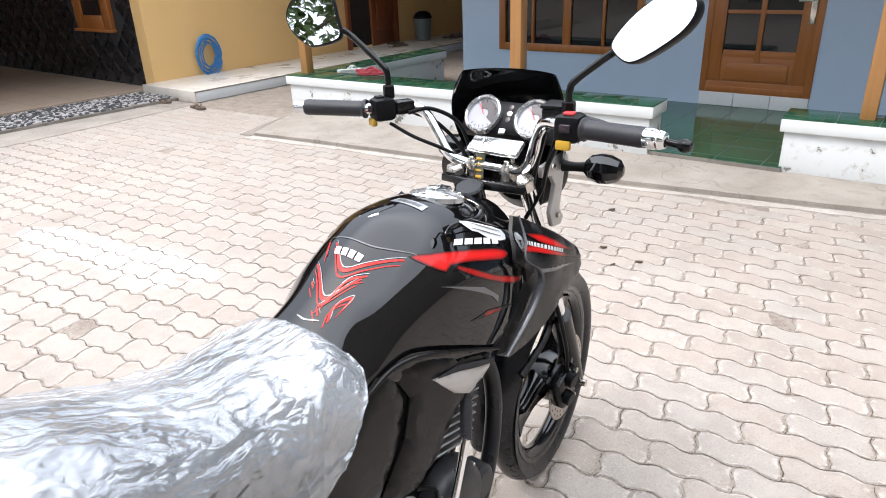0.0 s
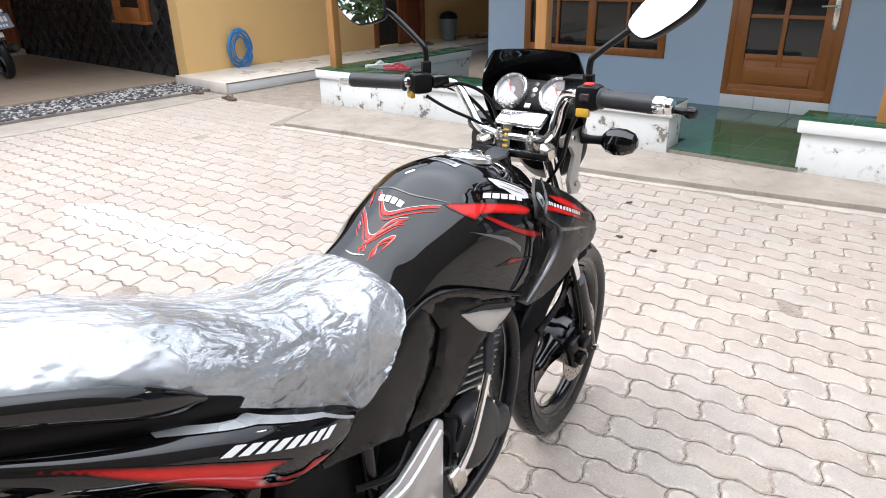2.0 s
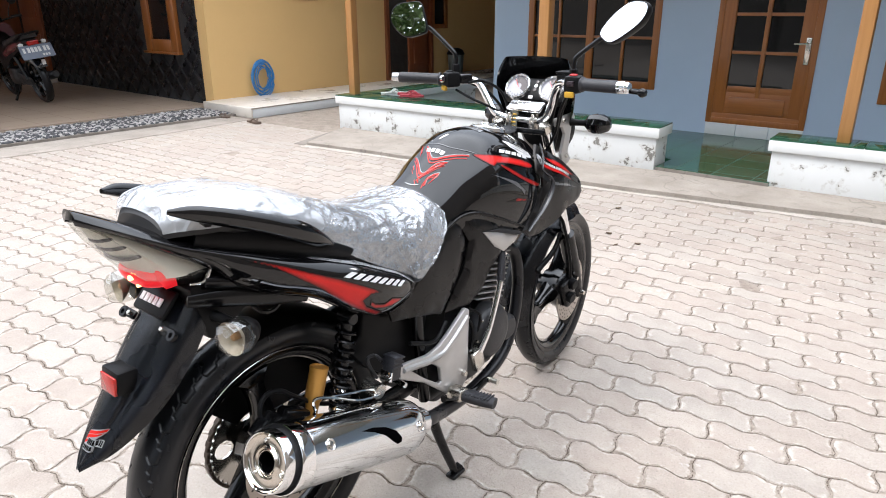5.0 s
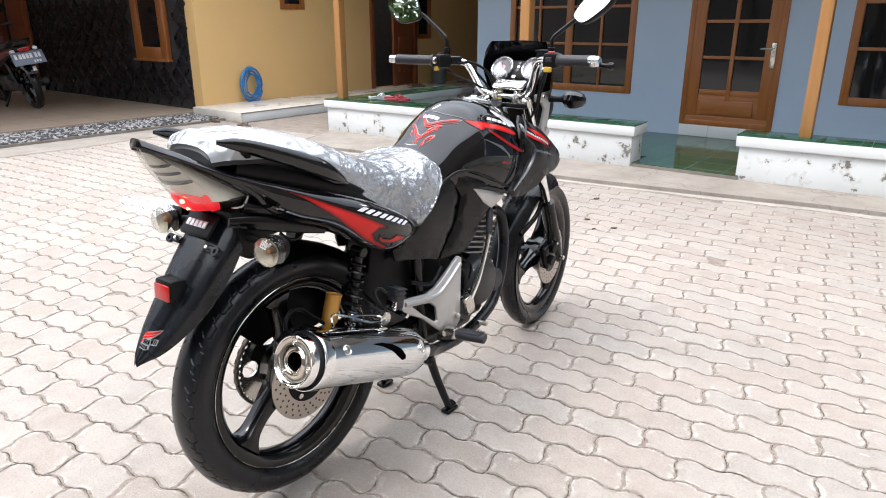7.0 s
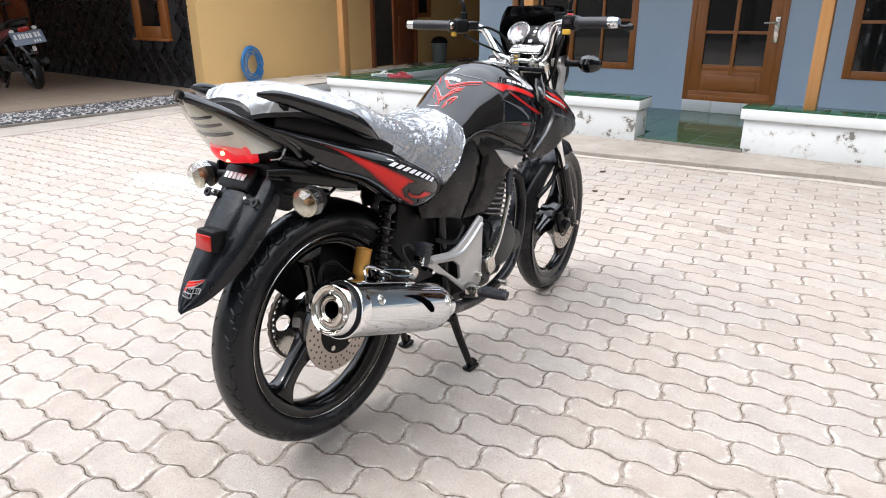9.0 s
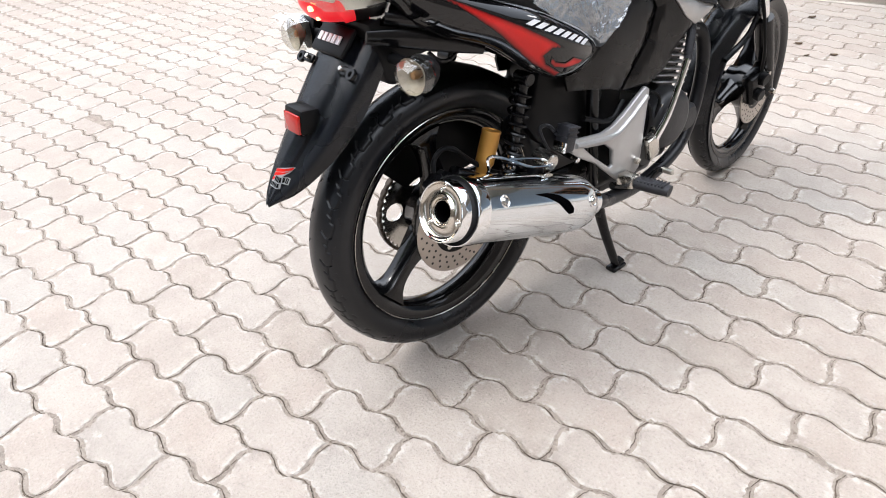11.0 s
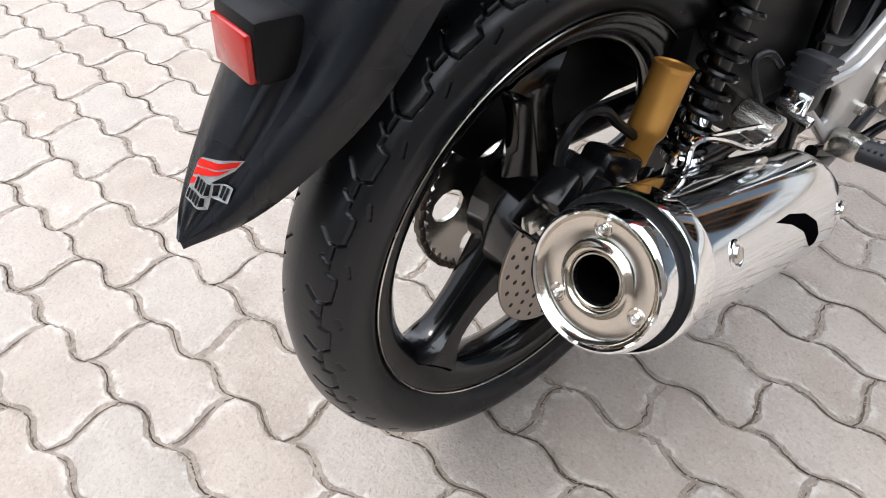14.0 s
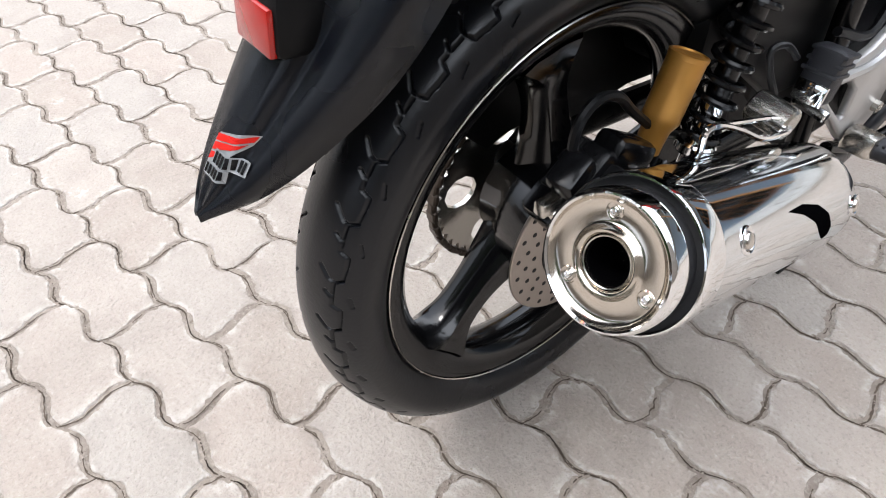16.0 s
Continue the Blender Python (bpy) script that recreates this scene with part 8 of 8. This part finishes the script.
part("side_stand", tube([(0.42, 0.09, 0.26), (0.44, 0.16, 0.15), (0.46, 0.225, 0.050)], [0.012, 0.011, 0.016], 8), "frame_black", moped)


# ---------------------------------------------------------------- paving blocks
def paver_outline(length=0.2315, width=0.1189, amp=0.0090, gap=0.0034, n=14, m=5):
    """One zigzag block: its long edges wave twice along its length, its ends once across."""
    per = length / 2

    def wave(s):
        return -amp * math.cos(2 * math.pi * (s / per - 0.82))

    def point(u, v):
        s, t = gap + (length - 2 * gap) * u, gap + (width - 2 * gap) * v
        return s + 0.0065 * math.sin(2 * math.pi * v), t + wave(s)

    low, high = [point(i / n, 0) for i in range(n + 1)], [point(1 - i / n, 1) for i in range(n + 1)]
    return low + [point(1, i / m) for i in range(1, m)] + high + [point(0, 1 - i / m) for i in range(1, m)]


def paver_mesh_data(seed, top=0.0, bev=0.0036, n_long=14, n_end=5):
    wear = random.Random(seed)
    out = []
    for x, y in paver_outline(n=n_long, m=n_end):
        out.append(Vector((x + wear.gauss(0, 0.0010), y + wear.gauss(0, 0.0010), 0)))
    n = len(out)
    mid = sum(out, Vector()) / n
    inner = []
    for i in range(n):
        along_edge = (out[(i + 1) % n] - out[i - 1]).normalized()
        chip = 2.2 if wear.random() < 0.07 else 1.0
        inner.append(out[i] + Vector((-along_edge.y, along_edge.x, 0)) * bev * wear.uniform(0.6, 1.4) * chip)
    for _ in range(40):
        for i in range(n):
            ahead, back, here = inner[(i + 1) % n] - mid, inner[i - 1] - mid, inner[i] - mid
            if back.cross(here).z < 4e-5 or here.cross(ahead).z < 4e-5:
                inner[i] = inner[i] * 0.3 + (inner[i - 1] + inner[(i + 1) % n]) * 0.35
    verts = [(p.x - mid.x, p.y - mid.y, top) for p in inner] + [(p.x - mid.x, p.y - mid.y, top - 0.0046) for p in out] + [(0.0, 0.0, top)]
    faces = [(2 * n, i, (i + 1) % n) for i in range(n)] + [(i, n + i, n + (i + 1) % n, (i + 1) % n) for i in range(n)]
    return verts, faces, mid, n


LONG, WIDE, TURN, LEAN = 0.2315, 0.1189, 11.18, 6.80
along = Vector((math.cos(radians(TURN)), math.sin(radians(TURN)), 0))
side_way = Vector((-math.sin(radians(LEAN)), math.cos(radians(LEAN)), 0))
origin = Vector((-1.3799, -0.3393, 0))
FAN = -0.0455


def lay(a, b):
    """Where the yard's courses, which fan a little, put the place a along and b across them; also their turn and widening there."""
    ac, bc = max(-1.4, min(2.4, a)), max(-0.5, min(3.2, b))
    p = origin + along * (a - 0.0071 * bc * bc) + side_way * (b + FAN * (ac * b + a * bc - ac * bc))
    return p, radians(TURN) + math.atan(FAN * bc), 1 + FAN * ac


rng = random.Random(21)
SHAPES, WORN = [], []
for seed in range(24):
    pv, pf, _, pn = paver_mesh_data(seed) if seed < 12 else paver_mesh_data(seed, n_long=34, n_end=16)
    pm = bpy.data.meshes.new("paving_block")
    pm.from_pydata(pv, [], pf)
    bmx = bmesh.new()
    bmx.from_mesh(pm)
    bmesh.ops.reverse_faces(bmx, faces=[f for f in bmx.faces if f.normal.z < 0])
    bmx.to_mesh(pm)
    bmx.free()
    pm.materials.append(M["paver"])
    pm.attributes.new("rim", "FLOAT", "POINT").data.foreach_set("value", [1.0] * (2 * pn) + [0.0])
    (SHAPES if seed < 12 else WORN).append((pm, [v.co.copy() for v in pm.vertices], [tuple(p.vertices) for p in pm.polygons]))
near_blocks, far_blocks = [], []
for r in range(-70, 75):
    for c in range(-60, 60):
        p, turned, widen = lay(LONG * (c + 0.5) + (LONG / 2 if r % 2 else 0.0), WIDE * (r + 0.5))
        if not (-7.0 < p.x < 5.5 and -4.5 < p.y) or p.y > (3.655 if p.x < -0.4 else 3.80) + 0.095 * max(0.0, p.x + 5.0) - (0.0 if p.x > -4.9 else -0.62):
            continue
        d = (p.x + 0.55) ** 2 / 1.5 ** 2 + (p.y - 0.25) ** 2 / 1.0 ** 2
        (near_blocks if d < 1 else far_blocks).append((d, p, turned, widen))
near_blocks.sort(key=lambda e: e[0])
far_blocks += near_blocks[300:]


def laid(p, turned, widen):
    lift = rng.gauss(0, 0.0005)
    return Matrix.Translation((p.x + rng.gauss(0, 0.0012), p.y + rng.gauss(0, 0.0012), lift - 0.0005)) @ Euler((rng.gauss(0, 0.0035), rng.gauss(0, 0.0035), turned + rng.gauss(0, 0.008))).to_matrix().to_4x4() @ Matrix.Diagonal((1, widen, 1, 1))


for d, p, turned, widen in near_blocks[:300]:
    o = new("paving_block", rng.choice(WORN)[0])
    o.parent = ground
    o.matrix_basis = laid(p, turned, widen)
verts, faces, rims = [], [], []
for d, p, turned, widen in far_blocks:
    m = laid(p, turned, widen)
    s = len(verts)
    _, cos, polys = rng.choice(WORN if d < 4 else SHAPES)
    verts += [m @ v for v in cos]
    rims += [1.0] * (len(cos) - 1) + [0.0]
    faces += [tuple(s + i for i in f) for f in polys]
me = bpy.data.meshes.new("paving")
me.from_pydata(verts, [], faces)
me.attributes.new("rim", "FLOAT", "POINT").data.foreach_set("value", rims)
me.materials.append(M["paver_field"])
field = new("paving", me)
field.parent = ground
tagged(field, "pale grey zigzag concrete paving blocks", kind="stuff")

# sand and crumbs lying in the joints round the motorcycle
unit = bmesh.new()
bmesh.ops.create_icosphere(unit, subdivisions=1, radius=1)
cos, tris = [v.co.copy() for v in unit.verts], [[v.index for v in f.verts] for f in unit.faces]
unit.free()
rng = random.Random(77)
verts, faces = [], []
for i in range(21000):
    r, s = rng.randint(-9, 12), rng.uniform(-1.6, 2.4)
    w = -0.0090 * math.cos(2 * math.pi * (s / (LONG / 2) - 0.82))
    off = rng.gauss(0, 0.0048)
    if rng.random() < 0.3:
        v = rng.random()
        s = LONG * rng.randint(-7, 10) + (LONG / 2 if r % 2 else 0.0) + 0.0065 * math.sin(2 * math.pi * v) + rng.gauss(0, 0.003)
        off = WIDE * v
    p = lay(s, WIDE * r + w + off)[0]
    if noise.noise(Vector((p.x * 2.3, p.y * 2.3, 0))) < -0.12:
        continue
    g = rng.uniform(0.0007, 0.0024)
    m = Matrix.Translation((p.x, p.y, -0.0020 + g * 0.2)) @ Euler((rng.uniform(0, 3), rng.uniform(0, 3), rng.uniform(0, 3))).to_matrix().to_4x4() @ Matrix.Diagonal((g, g * rng.uniform(0.6, 1.0), g * rng.uniform(0.5, 0.9), 1))
    k = len(verts)
    verts += [m @ q for q in cos]
    faces += [[k + n for n in f] for f in tris]
me = bpy.data.meshes.new("joint_sand")
me.from_pydata(verts, [], faces)
me.materials.append(M["sand"])
tagged(new("joint_sand", me), "sand and cement crumbs in the paving joints", "sand", kind="stuff")

# cracks where the mortar has shrunk from the blocks
rng = random.Random(91)
verts, faces = [], []


def crack(points, seed, wide):
    """A broken dark line along a joint: it wanders, swells and stops."""
    last = None
    for i, (a, b, na, nb) in enumerate(points):
        w = 0.8 * noise.noise(Vector((a * 21, b * 21, seed))) + 0.8 * noise.noise(Vector((a * 110, b * 110, seed + 5)))
        k = wide * max(0.0, 0.55 + 1.1 * noise.noise(Vector((a * 9, b * 9, seed + 9))) + 0.9 * noise.noise(Vector((a * 130, b * 130, seed + 2))))
        if k < 0.00035:
            last = None
            continue
        off = w * 0.0036
        u, v = lay(a + na * (off - k), b + nb * (off - k))[0], lay(a + na * (off + k), b + nb * (off + k))[0]
        n = len(verts)
        verts.extend(((u.x, u.y, -0.0012), (v.x, v.y, -0.0012)))
        if last is not None:
            faces.append((last, last + 1, n + 1, n))
        last = n


for r in range(-34, 36):
    for seed, wide, step, a0, a1 in ((1.0, 0.0013, 0.0120, -5.4, 5.0), (31.0, 0.0010, 0.0040, -1.6, 2.2), (57.0, 0.0008, 0.0040, -1.4, 1.8)):
        line = []
        for i in range(int((a1 - a0) / step)):
            a = a0 + i * step
            line.append((a, WIDE * r - 0.0090 * math.cos(2 * math.pi * (a / (LONG / 2) - 0.82)), 0.0, 1.0))
        p = lay(0.0, WIDE * r)[0]
        if -4.4 < p.y < 4.2:
            crack([q for q in line if -6.9 < lay(q[0], q[1])[0].x < 5.4 and lay(q[0], q[1])[0].y < (3.655 if lay(q[0], q[1])[0].x < -0.4 else 3.80) + 0.095 * (lay(q[0], q[1])[0].x + 5.0)], seed, wide)
    for c in range(-24, 24):
        a0 = LONG * c + (LONG / 2 if r % 2 else 0.0)
        p = lay(a0, WIDE * (r + 0.5))[0]
        if -6.9 < p.x < 5.4 and -4.4 < p.y < 3.60 + 0.095 * (p.x + 5.0):
            w0 = -0.0090 * math.cos(2 * math.pi * (a0 / (LONG / 2) - 0.82))
            crack([(a0 + 0.0065 * math.sin(2 * math.pi * i / 24), WIDE * (r + i / 24) + w0, 1.0, 0.0) for i in range(25)], 3.0 + r * 0.37, 0.0015)
me = bpy.data.meshes.new("joint_cracks")
me.from_pydata(verts, [], faces)
me.materials.append(M["crack"])
cracks = new("joint_cracks", me)
cracks.parent = ground
tagged(cracks, "dark shrinkage cracks along the paving joints", kind="stuff")
